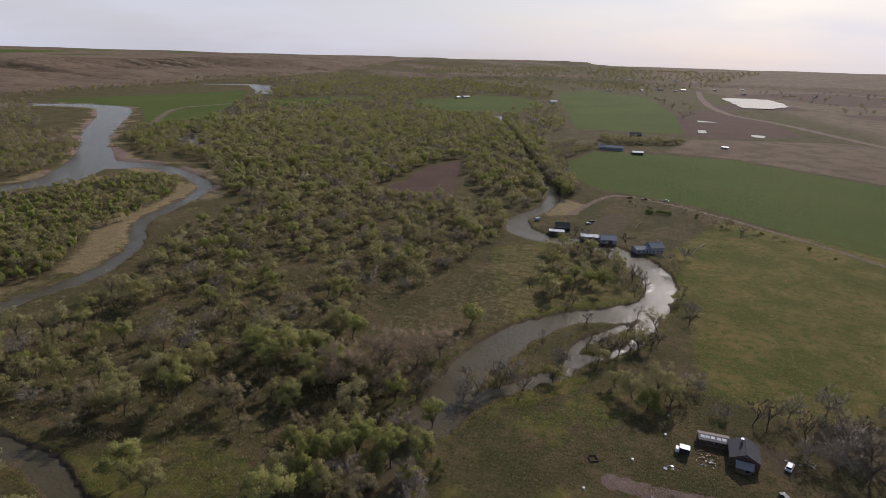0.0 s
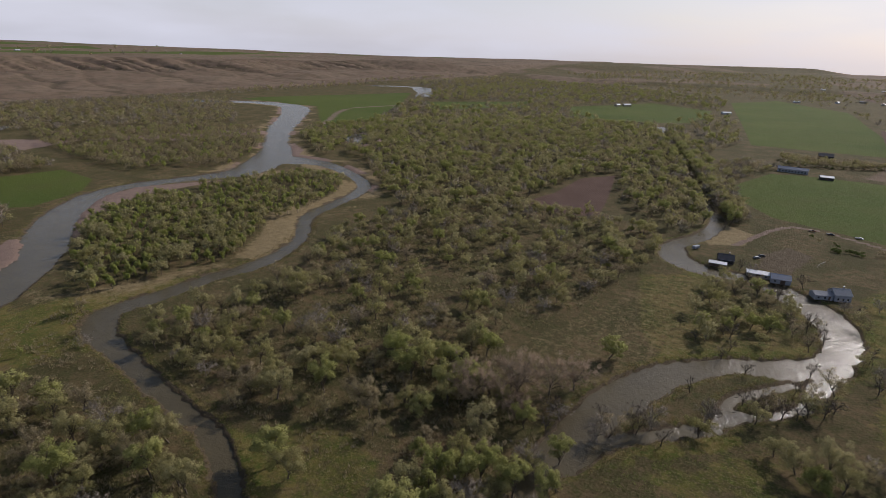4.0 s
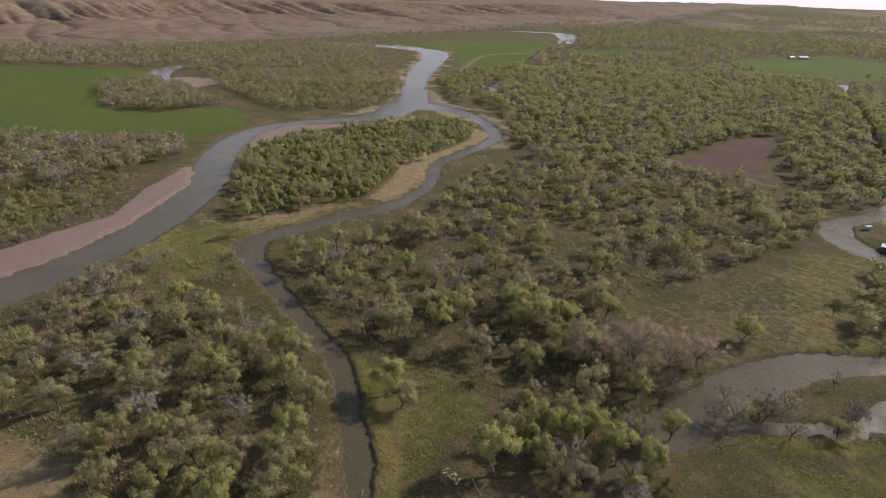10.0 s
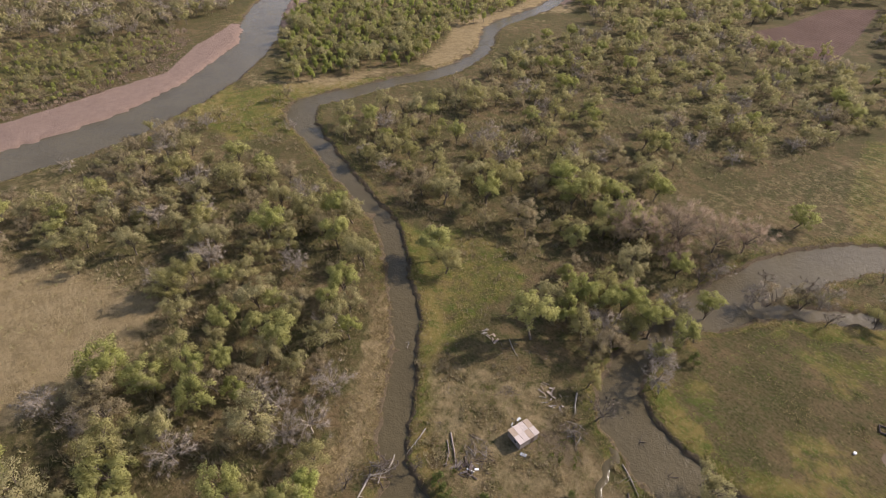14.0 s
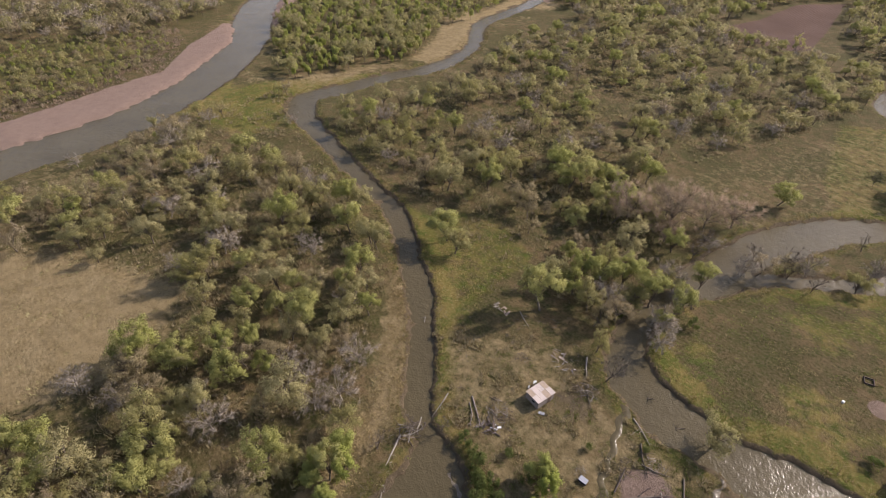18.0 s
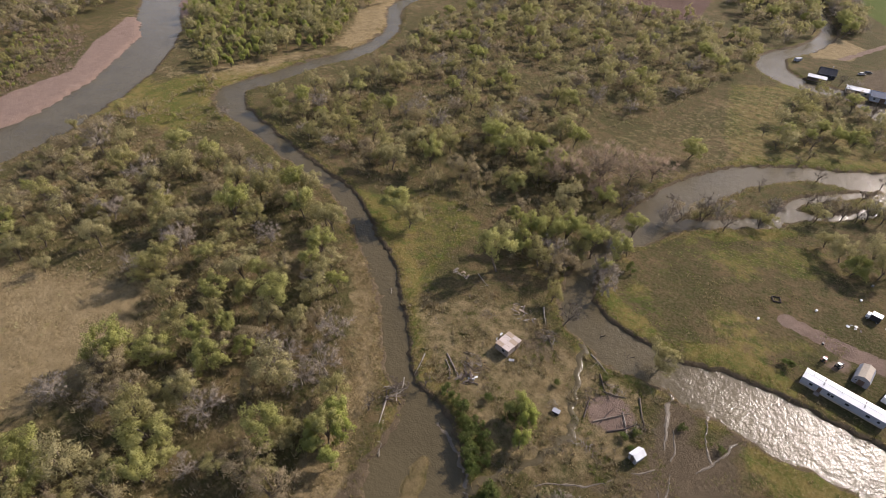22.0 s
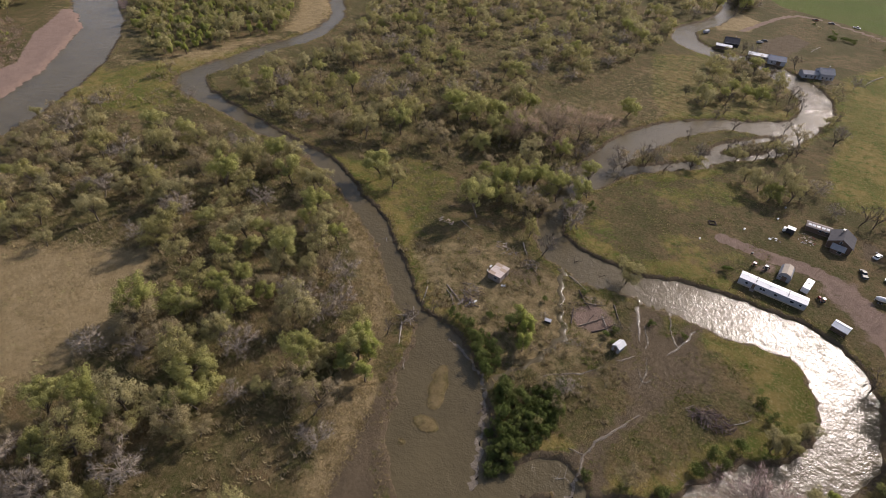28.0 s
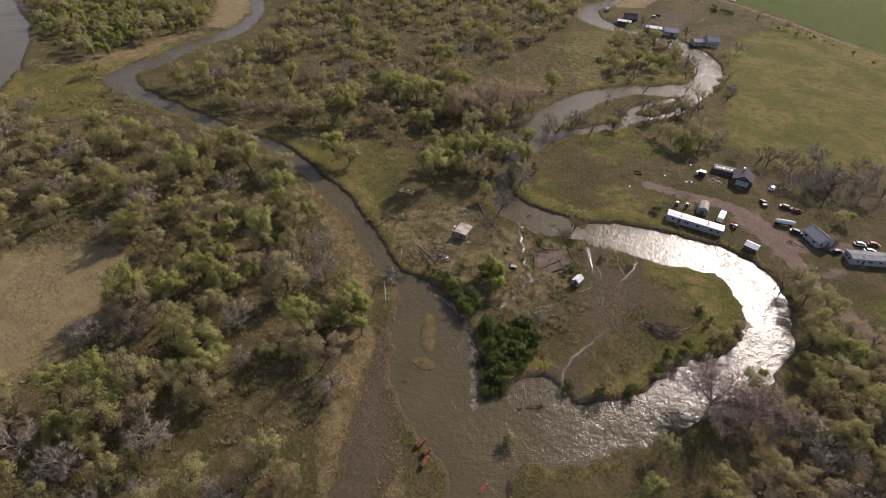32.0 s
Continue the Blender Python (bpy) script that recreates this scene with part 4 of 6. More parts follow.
# where single trees stand: x, y, kind, size
SINGLE = [(-81, 74, "green", 1.3), (-74, 71, "olive", 1.0), (-29, 94, "green", 1.0), (-37, 92, "green", 1.0), (-19, 94, "olive", 0.95), (-18, 85, "budding", 1.0), (-24, 88, "bare", 0.9), (-23, 130, "green", 0.8), (-7, 120, "green", 0.75),
          (-25, 100, "green", 0.95), (-33, 100, "olive", 1.0), (-14, 99, "green", 0.9), (-26, 82, "olive", 0.95), (-21, 78, "budding", 0.8), (-34, 85, "green", 0.9), (-12, 112, "olive", 0.8), (-7, 102, "green", 0.85), (-7, 92, "green", 0.6), (-9, 192, "green", 1.05), (-79, 139, "green", 1.2), (-69, 141, "green", 1.1), (-64, 148, "green", 1.1), (-86, 155, "olive", 1.1), (-54, 142, "green", 1.0),
          (-36, 71, "green", 1.3), (-15, 113, "bare", 0.9), (-44, 133, "red", 1.3), (-31, 144, "red", 1.25), (-22, 153, "red", 1.25), (-36, 150, "red", 1.1), (-15, 161, "red", 1.1), (-28, 134, "red", 0.9), (-50, 142, "red", 0.9)]
SINGLE += [(-37, -3, "willow", 1.15), (-32, -6, "willow", 1.25), (-36, -13, "willow", 1.1), (-29, -13, "willow", 1.0), (-34, -9, "green", 0.85), (-40, -9, "willow", 0.9), (-42, 0, "olive", 0.9), (-50, 6, "bare", 1.0), (-60, -11, "budding", 0.9), (-57, 17, "bare", 0.9), (-106, 34, "bare", 0.9),
           (-1, 27.5, "willow", 1.1), (1.8, 25.0, "willow", 1.0), (-3, 25.5, "willow", 0.8), (3.5, 19, "willow", 0.95), (6, 19.5, "budding", 0.4), (19, 11.2, "bare", 0.6), (13, 9, "budding", 0.55), (17, 10, "bare", 0.5), (19, 5, "budding", 0.45), (16, -2, "olive", 0.4), (20, -31, "olive", 0.45), (22.5, 65.5, "olive", 0.95), (21.5, 66.5, "dead", 0.6), (0, 29, "shrub", 1.0), (96, 150, "dead", 1.0), (101, 151, "dead", 0.9), (110, 144, "dead", 1.15),
           (116, 134, "bare", 1.2), (128, 143, "bare", 1.2), (137, 136, "bare", 1.1), (121, 128, "dead", 1.1), (74, 158, "budding", 0.8), (58, 154, "olive", 1.0), (66, 158, "olive", 1.1), (62, 149, "green", 0.9), (70, 152, "olive", 0.9), (52, 160, "olive", 0.7)]
SINGLE += [(46, 185, "dead", 0.7), (52, 186, "dead", 0.75), (63, 190, "dead", 0.9), (68, 192, "dead", 0.9), (88, 222, "dead", 0.85), (92, 234, "bare", 0.7), (101, 315, "bare", 0.8), (-1, 150, "dead", 0.7), (24, 184, "dead", 0.6), (42, 210, "dead", 0.65), (66, 246, "dead", 0.7),
           (101, 53, "olive", 1.0), (98, 31, "olive", 1.0), (105, 32, "olive", 0.95), (97, 11, "olive", 0.9), (96, 20, "green", 0.8), (112, 42, "budding", 0.7), (120, 105, "olive", 0.7), (56, -22, "olive", 0.6), (53, -33, "green", 0.6), (80, 10, "olive", 0.7),
           (40, -6, "budding", 0.6), (126, 113, "green", 0.6), (69, -1, "old_bare", 1.15), (79, -3, "old_bare", 0.85), (59, -11, "bare", 0.6), (94.7, 57.3, "dead", 0.9), (101, 36, "olive", 1.05), (105, 47, "olive", 1.0), (78, 31, "olive", 0.6), (74, 23, "olive", 0.65), (84, 15, "willow", 0.7), (42, -4, "budding", 0.5), (103, 20, "olive", 1.1), (98, 8, "budding", 1.1), (108, 30, "green", 1.0), (99, 62, "olive", 0.8), (112, 12, "olive", 1.0), (-31, 13, "dead", 0.6), (-33, 4, "dead", 0.65), (-26, 19, "dead", 0.5), (92, -6, "bare", 0.9), (88, 2, "budding", 0.9), (70, 22, "olive", 0.6), (48, -4, "shrub", 0.9)]
# shrubs: x, y, size; a dense thicket stands on the pool's east bank
SHRUBS = [(-10, 26, 0.8), (-20, 21, 0.9), (-17, 20, 0.9), (-14, 19, 1.2), (-12, 17, 1.0), (-10, 15.5, 1.2), (-8, 13, 1.1), (-6, 11, 1.3), (-4, 8.5, 1.1), (-2, 6.6, 1.2), (-1, 11, 1.0), (-2, 14, 1.0), (-5, 15, 1.1), (-8, 18, 0.9), (0, 100, 1.0), (52, 90, 1.0), (63, 18, 1.1), (57, 12, 1.2),
          (60, 11, 1.0), (67, 36, 0.9), (70, 31, 0.9), (48, -4, 0.9), (54, 6, 1.0), (34, 50, 0.6), (44, 50, 0.6), (2, 21, 0.9), (-3, 24, 0.8), (26, 36, 0.6), (23, 38, 0.7), (0, 29, 1.0), (25, 41, 0.6), (12, 52, 0.6), (2, 42, 0.6), (31, -9, 0.8), (72, 27, 1.0), (79, 33, 1.0)]
thick = random.Random(5)
THICKET = [(1.9, 3.1), (5, 6), (10.1, 5.0), (13.8, 13.7), (19.0, 12.9), (20.7, 4.0), (19.3, -6.0), (14.7, -9.7), (15.0, -16), (10.5, -18.4), (6, -9)]
for _ in range(420):
    x, y = thick.uniform(1, 22), thick.uniform(-19, 15)
    if inside(np.array(x), np.array(y), THICKET) and min(math.hypot(x - a, y - b) for a, b, _s in SHRUBS) > 1.9:
        SHRUBS.append((x, y, thick.uniform(0.75, 1.3)))

# woods: ring, spacing, share of each kind, size
WOODS = [
    (WOODS_WEST, 7.6, "olive budding olive bare olive green budding", (0.6, 1.15), 0.62),
    ([(-210, -13), (-223, -8), (-243, 50), (-247, 93), (-226, 102), (-198, 82), (-174, 76), (-200, 61), (-221, 25)], 9.5, "olive willow budding bare", (0.45, 0.75), 0.6),
    ([(-120, 85), (-80, 80), (-45, 78), (-15, 85), (-10, 110), (-20, 140), (-60, 175), (-110, 130)], 9.5, "olive green olive budding green", (0.6, 1.2), 0.72),
    ([(-190, 100), (-120, 82), (-90, 110), (-58, 180), (-36, 226), (-20, 300), (-11, 345), (-8, 388), (-70, 402), (-140, 400), (-200, 330), (-215, 260), (-180, 180)], 8.8, "olive olive budding green olive bare olive", (0.5, 1.05), 0.66),
    ([(-280, 390), (-200, 330), (-140, 400), (-125, 560), (-90, 590), (-70, 470), (-4, 395), (6, 440), (-4, 508), (-30, 770), (-133, 1080), (-300, 1040), (-420, 1000), (-560, 780), (-480, 640), (-400, 500), (-330, 460)], 11.0, "olive olive budding green olive bare green", (0.8, 1.15), 0.93),
    ([(-378, 187), (-396, 250), (-345, 270), (-284, 262), (-256, 236), (-229, 190), (-236, 150), (-247, 112), (-283, 117), (-321, 147), (-350, 165)], 6.0, "willow olive willow", (0.55, 0.95), 0.85),
    ([(-392, 275), (-380, 330), (-360, 390), (-318, 395), (-284, 348), (-271, 300), (-262, 258), (-345, 276)], 6.5, "willow olive willow", (0.5, 0.85), 0.85),
    ([(-527, 561), (-590, 650), (-530, 770), (-490, 830), (-464, 690), (-492, 640), (-440, 540), (-395, 450), (-440, 490)], 8.5, "olive willow green budding", (0.7, 1.05), 0.9),
    ([(-770, 195), (-764, 285), (-640, 262), (-560, 255), (-560, 192), (-612, 158)], 8.5, "budding bare budding olive", (0.8, 1.1), 0.95),
    ([(-800, 340), (-700, 550), (-610, 560), (-511, 476), (-445, 370), (-500, 285), (-640, 300)], 8.0, "budding olive willow budding", (0.6, 0.95), 0.72),
    ([(-536, 55), (-440, 157), (-396, 145), (-381, 110), (-378, 58), (-401, 20), (-430, -60), (-560, -40)], 8.5, "budding olive budding bare", (0.7, 1.05), 0.95),
    ([(-401, 33), (-378, 58), (-385, 100), (-330, 76), (-300, 30), (-290, -20), (-400, -40)], 4.8, "willow olive budding", (0.28, 0.5), 0.9),
    ([(-1033, 151), (-1260, 200), (-1170, 463), (-1060, 850), (-1010, 860), (-900, 760), (-700, 600), (-827, 348), (-896, 301)], 11.0, "budding olive bare budding", (0.6, 1.0), 0.8),
    ([(15, 308), (30, 318), (62, 292), (70, 268), (54, 238), (27, 222), (12, 240)], 8.0, "olive green dead olive budding", (0.6, 0.9), 0.85),
    ([(-11, 680), (15, 765), (60, 749), (20, 640), (24, 540), (39, 470), (25, 440), (10, 480), (-2, 560)], 7.5, "budding bare olive", (0.7, 1.0), 0.9),
    ([(62, 846), (70, 780), (131, 801), (184, 825), (175, 850)], 9.0, "olive budding", (0.7, 1.0), 0.9),
    ([(-330, 1040), (-90, 1190), (-20, 800), (10, 950), (-10, 1250), (-60, 1350), (-60, 1900), (-500, 2500), (-900, 2500), (-870, 1500), (-680, 1060), (-560, 780)], 21.0, "olive budding green bare", (1.0, 1.4), 0.8),
    ([(-900, 1480), (-800, 1500), (-700, 2400), (-1150, 2600), (-1150, 1900)], 22.0, "olive budding bare", (1.0, 1.4), 0.7),
    ([(-500, 2500), (-60, 1900), (600, 2700), (1200, 4200), (-400, 4300), (-1000, 3200)], 30.0, "olive budding", (1.0, 1.6), 0.35),
    ([(-160, 1080), (-90, 1080), (-40, 800), (2, 600), (22, 505), (36, 470), (26, 430), (14, 470), (-6, 490), (-26, 580), (-66, 760), (-126, 980)], 7.0, "budding olive green bare", (0.75, 1.15), 1.0),
    ([(-70, 880), (-40, 880), (0, 640), (14, 520), (30, 470), (4, 470), (-14, 540), (-50, 760)], 7.0, "budding olive bare green", (0.6, 1.0), 1.0),
    ([(68, 458), (103, 444), (146, 402), (200, 350), (196, 342), (146, 386), (112, 413), (79, 428)], 8.0, "shrub budding shrub", (0.4, 0.8), 0.55),
    ([(86, 424), (107, 424), (107, 417), (86, 417)], 3.6, "shrub", (0.7, 1.0), 1.0),
    ([(62, 770), (110, 790), (190, 830), (186, 842), (110, 806), (62, 788)], 7.0, "budding shrub olive", (0.6, 0.9), 0.9),
    ([(-2300, 300), (-2350, 1800), (-3600, 2600), (-3600, 100)], 150.0, "olive bare", (1.3, 2.2), 0.3),
    ([(-1240, 150), (-1210, 180), (-1160, 500), (-1120, 850), (-1180, 900), (-1230, 500), (-1290, 180)], 11.0, "bare budding", (0.4, 0.8), 0.7),
    ([(-1240, 950), (-1130, 900), (-1180, 1800), (-1250, 2400), (-1320, 2400)], 22.0, "bare budding olive", (0.7, 1.1), 0.7),
    ([(60, 1260), (240, 1200), (330, 1450), (250, 1900), (250, 2100), (480, 2450), (300, 2600), (100, 2300)], 34.0, "olive bare", (0.7, 1.2), 0.25),
    ([(680, 1500), (1200, 1300), (1500, 2400), (700, 2700)], 44.0, "olive bare", (0.8, 1.3), 0.25),
    ([(-2110, 200), (-2110, 1900), (-1750, 2600), (-1650, 2600), (-1800, 1900), (-1800, 200)], 34.0, "bare budding", (0.35, 0.8), 0.25),
    ([(93, 40), (108, 50), (118, 40), (125, 0), (120, -60), (80, -70), (70, -25), (92, -10), (90, 10)], 6.5, "olive budding olive bare", (0.6, 1.0), 0.85),
    ([(96, 146), (113, 160), (158, 172), (150, 142), (126, 130), (106, 128)], 7.0, "bare dead bare", (0.6, 1.0), 0.7),
    ([(72, 162), (84, 150), (92, 148), (90, 160), (80, 170)], 6.0, "budding bare", (0.5, 0.8), 0.7),
    ([(20, 150), (34, 164), (58, 182), (68, 212), (72, 234), (58, 206), (40, 190)], 9.0, "olive dead budding", (0.4, 0.7), 0.6),
    ([(84, 238), (92, 260), (92, 300), (86, 320), (80, 318), (88, 280)], 8.0, "budding bare olive", (0.5, 0.8), 0.8),
]
OPEN = [CLEARING, [(-224, 34), (-216, 60), (-200, 76), (-160, 80), (-128, 70), (-150, 62), (-196, 48)], MEADOW, PLOUGHED, [(-104, 76), (-93, 91), (-76, 100), (-53, 93), (-49, 83), (-52, 72), (-46, 50), (-53, 45), (-68, 54), (-88, 64)],
        [(-60, 171), (-37, 224), (-6, 218), (10, 197), (-6, 159), (-15, 160), (-38, 165)], [(-130, 234), (-97, 253), (-85, 229), (-103, 203)],
        [(-70, 205), (-55, 225), (-40, 215), (-52, 195)], [(-150, 160), (-125, 180), (-118, 165), (-140, 145)], FIELD_BEND, FIELD_MID, FIELD_NORTH, FIELD_EAST]
LIMIT = {"olive": 300, "green": 230, "willow": 220, "budding": 230, "bare": 150, "red": 20, "old_bare": 9, "dead": 160, "shrub": 150}
used_count = dict.fromkeys(LIMIT, 0)
taken = []


def plant(kind, x, y, size, rng):
    """A tree of its own, with its trunk and crown."""
    k = int(rng.integers(0, 4)) + (4 if math.hypot(x - 20, y + 20) > 190 else 0)
    root, used = FORMS[kind, k]
    m = Matrix.LocRotScale((x, y, ground_height(x, y) - 0.05), Euler((rng.normal() * 0.04, rng.normal() * 0.04, rng.uniform(0, 6.28))), Vector((size * rng.uniform(0.85, 1.15), size * rng.uniform(0.85, 1.15), size * rng.uniform(0.85, 1.1))))
    ob = root
    if used:
        ob = copy_thing(root, Matrix())
    FORMS[kind, k][1] = True
    ob.matrix_basis = m
    used_count[kind] += 1


rng = np.random.default_rng(7)
for x, y, kind, size in SINGLE:
    plant(kind, x, y, size * (1.05 if -45 < x < -3 and 75 < y < 125 else 1.35 if kind == "red" else 1.0), rng)
    taken.append((x, y))
for x, y, size in SHRUBS:
    plant("shrub", x, y, size, rng)
# dark snags and thin trees lean along both banks of the winding creek
bank = spline(CREEK_LINE[10:25], 9.0)
bank = np.vstack([bank, spline(CREEK_ARM, 16.0)])
for bx, by, bw in bank:
    for side in (-1, 1, -1, 1):
        x, y = bx + rng.normal() * 3 + side * (bw / 2 + 1.5) * 0.8, by + rng.normal() * 3 + side * (bw / 2 + 1.5) * 0.6
        if water_gap(np.array(x), np.array(y)) > -0.5 and rng.random() < 0.55:
            plant(("dead", "bare", "dead", "olive", "dead", "budding")[int(rng.integers(0, 6))], x, y, rng.uniform(0.5, 0.95), rng)
            taken.append((x, y))
TAKEN = np.array(taken)
spots = []
for ring, gap, kinds, (lo, hi), share in WOODS:
    r = np.array(ring)
    a = np.arange(r[:, 0].min(), r[:, 0].max(), gap)
    b = np.arange(r[:, 1].min(), r[:, 1].max(), gap)
    X, Y = np.meshgrid(a, b)
    X = X.ravel() + rng.uniform(-0.48, 0.48, X.size) * gap
    Y = Y.ravel() + rng.uniform(-0.48, 0.48, Y.size) * gap
    keep = inside(X, Y, ring)
    X, Y = X[keep], Y[keep]
    keep = (wobble(X, Y * (2.5 if gap > 24 else 1.0), 150.0 if gap > 24 else 16.0, 4.0) * 0.5 + 0.5 + rng.uniform(-0.25, 0.25, X.size) < 0.18 + share * 0.72) & (water_gap(X, Y) > 1.6)
    for o in OPEN:
        keep &= ~inside(X, Y, o)
    keep &= np.hypot(X[:, None] - TAKEN[:, 0], Y[:, None] - TAKEN[:, 1]).min(1) > 4.5
    names = kinds.split()
    for x, y in zip(X[keep], Y[keep]):
        grp = wobble(np.array(x), np.array(y), 30.0, 8.0)
        kind = names[int(rng.integers(0, len(names)))]
        spots.append((x, y, kind, rng.uniform(lo, hi)))
spots.sort(key=lambda s: math.hypot(s[0] + 20, s[1] - 5))
rest = {}
for x, y, kind, size in spots:
    if used_count[kind] < LIMIT[kind]:
        plant(kind, x, y, size, rng)
    else:
        rest.setdefault(kind, []).append((x, y, size))
for kind, items in rest.items():
    bands = {}
    for x, y, size in items:
        far = math.hypot(x - 20, y + 20)
        bands.setdefault(0 if far < 420 else 1 if far < 900 else 2, []).append((x, y, size))
    for band, some in bands.items():
        share, grow = ((0.13, 2.6), (0.05, 3.9), (0.016, 6.6))[band]
        shapes = [rounded(thin_copy(DATA[kind, k][0], share, grow, rng), DATA[kind, k][3]) for k in range(4)]
        vs, ns, tones, wood = [], [], [], []
        for x, y, size in some:
            s, n = shapes[int(rng.integers(0, 4))]
            a, h = rng.uniform(0, 6.28), ground_height(x, y)
            ca, sa = math.cos(a) * size, math.sin(a) * size
            vs.append(np.column_stack([s[:, 0] * ca - s[:, 1] * sa + x, s[:, 0] * sa + s[:, 1] * ca + y, s[:, 2] * size * rng.uniform(0.85, 1.1) + h]))
            ns.append(np.column_stack([n[:, 0] * ca - n[:, 1] * sa, n[:, 0] * sa + n[:, 1] * ca, n[:, 2] * size]) / size)
            tones.append(np.full(len(s), rng.random()))
            wood.append(tube((x, y, h - 0.3), (x + rng.normal() * 0.5, y + rng.normal() * 0.5, h + size * 6), 0.22 * size, 0.1 * size, 3))
            if band < 2:
                for _ in range(3):
                    wood.append(tube((x, y, h + size * 3), (x + rng.normal() * 2.2 * size, y + rng.normal() * 2.2 * size, h + size * 8), 0.1 * size, 0.05 * size, 3))
        v = np.vstack(vs)
        me = crown_mesh("far_crowns", v, np.vstack(ns), DATA[kind, 0][1])
        me.attributes.new("tone", "FLOAT", "POINT").data.foreach_set("value", np.concatenate(tones).astype(np.float32))
        wv, wf = joined(wood)
        root = tagged(new("woodland"), "woodland of " + TREE_NAMES[kind][0].replace("_", " ") + "s standing close along the river", "woodland", kind="stuff")
        for nm, mesh in (("crowns", me), ("trunks", quick_mesh("far_trunks", wv, wf, BARK))):
            new(nm, mesh).parent = root
for (kind, k), (root, used) in FORMS.items():
    if not used:
        for o in (*root.children_recursive, root):
            bpy.data.objects.remove(o)


def sprays(rng, x, y, z, size, per, tall, spread_):
    """Small tufts of blades or twigs, all in one array of triangles."""
    n = len(x) * per
    c = np.repeat(np.column_stack([x, y, z]), per, 0)
    k = np.repeat(size, per)
    a = rng.uniform(0, 6.283, n)
    d = np.column_stack([np.cos(a) * spread_ * rng.random(n), np.sin(a) * spread_ * rng.random(n), rng.uniform(0.5, 1.0, n) * tall]) * k[:, None]
    o = np.column_stack([np.cos(a + 1.3), np.sin(a + 1.3), np.zeros(n)]) * (rng.uniform(0.0, spread_, n) * k)[:, None]
    w = np.column_stack([-np.sin(a), np.cos(a), np.zeros(n)]) * (0.12 * k * rng.uniform(0.5, 1.3, n))[:, None]
    s = c + o
    return np.stack([s - w, s + w, s + d], 1).reshape(-1, 3)


def scatter(rng, count, box, keep):
    x, y = rng.uniform(box[0], box[1], count), rng.uniform(box[2], box[3], count)
    m = keep(x, y)
    return x[m], y[m]


def heights(x, y):
    return np.array([ground_height(a, b) for a, b in zip(x, y)])


def low_growth(name, label, category, x, y, size, per, tall, spread_, mat, rng):
    v = sprays(rng, x, y, heights(x, y) - 0.05, size, per, tall, spread_)
    me = quick_mesh(name, v, np.arange(len(v)).reshape(-1, 3), mat, False)
    me.attributes.new("tone", "FLOAT", "POINT").data.foreach_set("value", np.repeat(rng.random(len(x)), per * 3).astype(np.float32))
    tagged(new(name, me), label, category, kind="stuff")


NEAR = (-240, 170, -110, 330)
rng = np.random.default_rng(11)


def in_woods(x, y):
    m = np.zeros(x.shape, bool)
    for ring, *_ in WOODS[:5]:
        m |= inside(x, y, ring)
    return m & ~inside(x, y, MEADOW)


x, y = scatter(rng, 30000, NEAR, lambda x, y: in_woods(x, y) & (water_gap(x, y) > 1) & (wobble(x, y, 11.0, 6.0) > -0.25) & ~inside(x, y, CLEARING))
low_growth("brushwood", "grey-brown leafless brush on the woodland floor", "brush", x, y, rng.uniform(0.5, 1.5, len(x)), 12, 1.2, 0.9, LEAF_BUD, rng)
x, y = scatter(rng, 16000, NEAR, lambda x, y: in_woods(x, y) & (water_gap(x, y) > 1) & (wobble(x, y, 9.0, 2.0) > 0.05))
low_growth("undergrowth", "low olive-green spring growth on the woodland floor", "undergrowth", x, y, rng.uniform(0.4, 1.2, len(x)), 9, 0.8, 1.0, LEAF_OLIVE, rng)
x, y = scatter(rng, 150000, NEAR, lambda x, y: np.abs(water_gap(x, y) - 2.2) < 1.9)
low_growth("bank_reeds", "dry and green reeds along the water edge", "reeds", x[::2], y[::2], rng.uniform(0.4, 1.0, len(x[::2])), 7, 1.0, 0.6, STRAW_BLADE, rng)
low_growth("bank_grass", "fresh green grass along the water edge", "grass", x[1::3], y[1::3], rng.uniform(0.4, 0.9, len(x[1::3])), 7, 0.7, 0.9, GREEN_BLADE, rng)
x, y = scatter(rng, 3000, (-390, -280, -45, 105), lambda x, y: inside(x, y, BAR_BRUSH) & (wobble(x, y, 8.0, 3.0) > -0.3))
low_growth("red_brush", "rusty brown leafless brush behind a gravel bar", "brush", x, y, rng.uniform(0.8, 1.8, len(x)), 12, 1.3, 0.8, LEAF_RED, rng)
x, y = scatter(rng, 26000, (-10, 80, 70, 175), lambda x, y: inside(x, y, MEADOW) & (water_gap(x, y) > 0.5) & (rng.random(len(x)) < np.exp(-np.maximum(water_gap(x, y), 0) / 6.0) * (0.55 + 0.6 * wobble(x, y, 6.0, 2.0))))
low_growth("bank_weeds", "rank fresh green weeds along the meadow bank", "weeds", x, y, rng.uniform(0.3, 0.9, len(x)), 7, 0.6, 1.0, BANK_BLADE, rng)
x, y = scatter(rng, 14000, (-90, 5, -75, 55), lambda x, y: inside(x, y, STRAW[1]) & ~inside(x, y, MUD[4]) & (water_gap(x, y) > 0.3))
low_growth("reed_mat", "trampled mats of dead straw-coloured reeds", "reeds", x, y, rng.uniform(0.5, 1.3, len(x)), 8, 0.6, 1.1, STRAW_BLADE, rng)
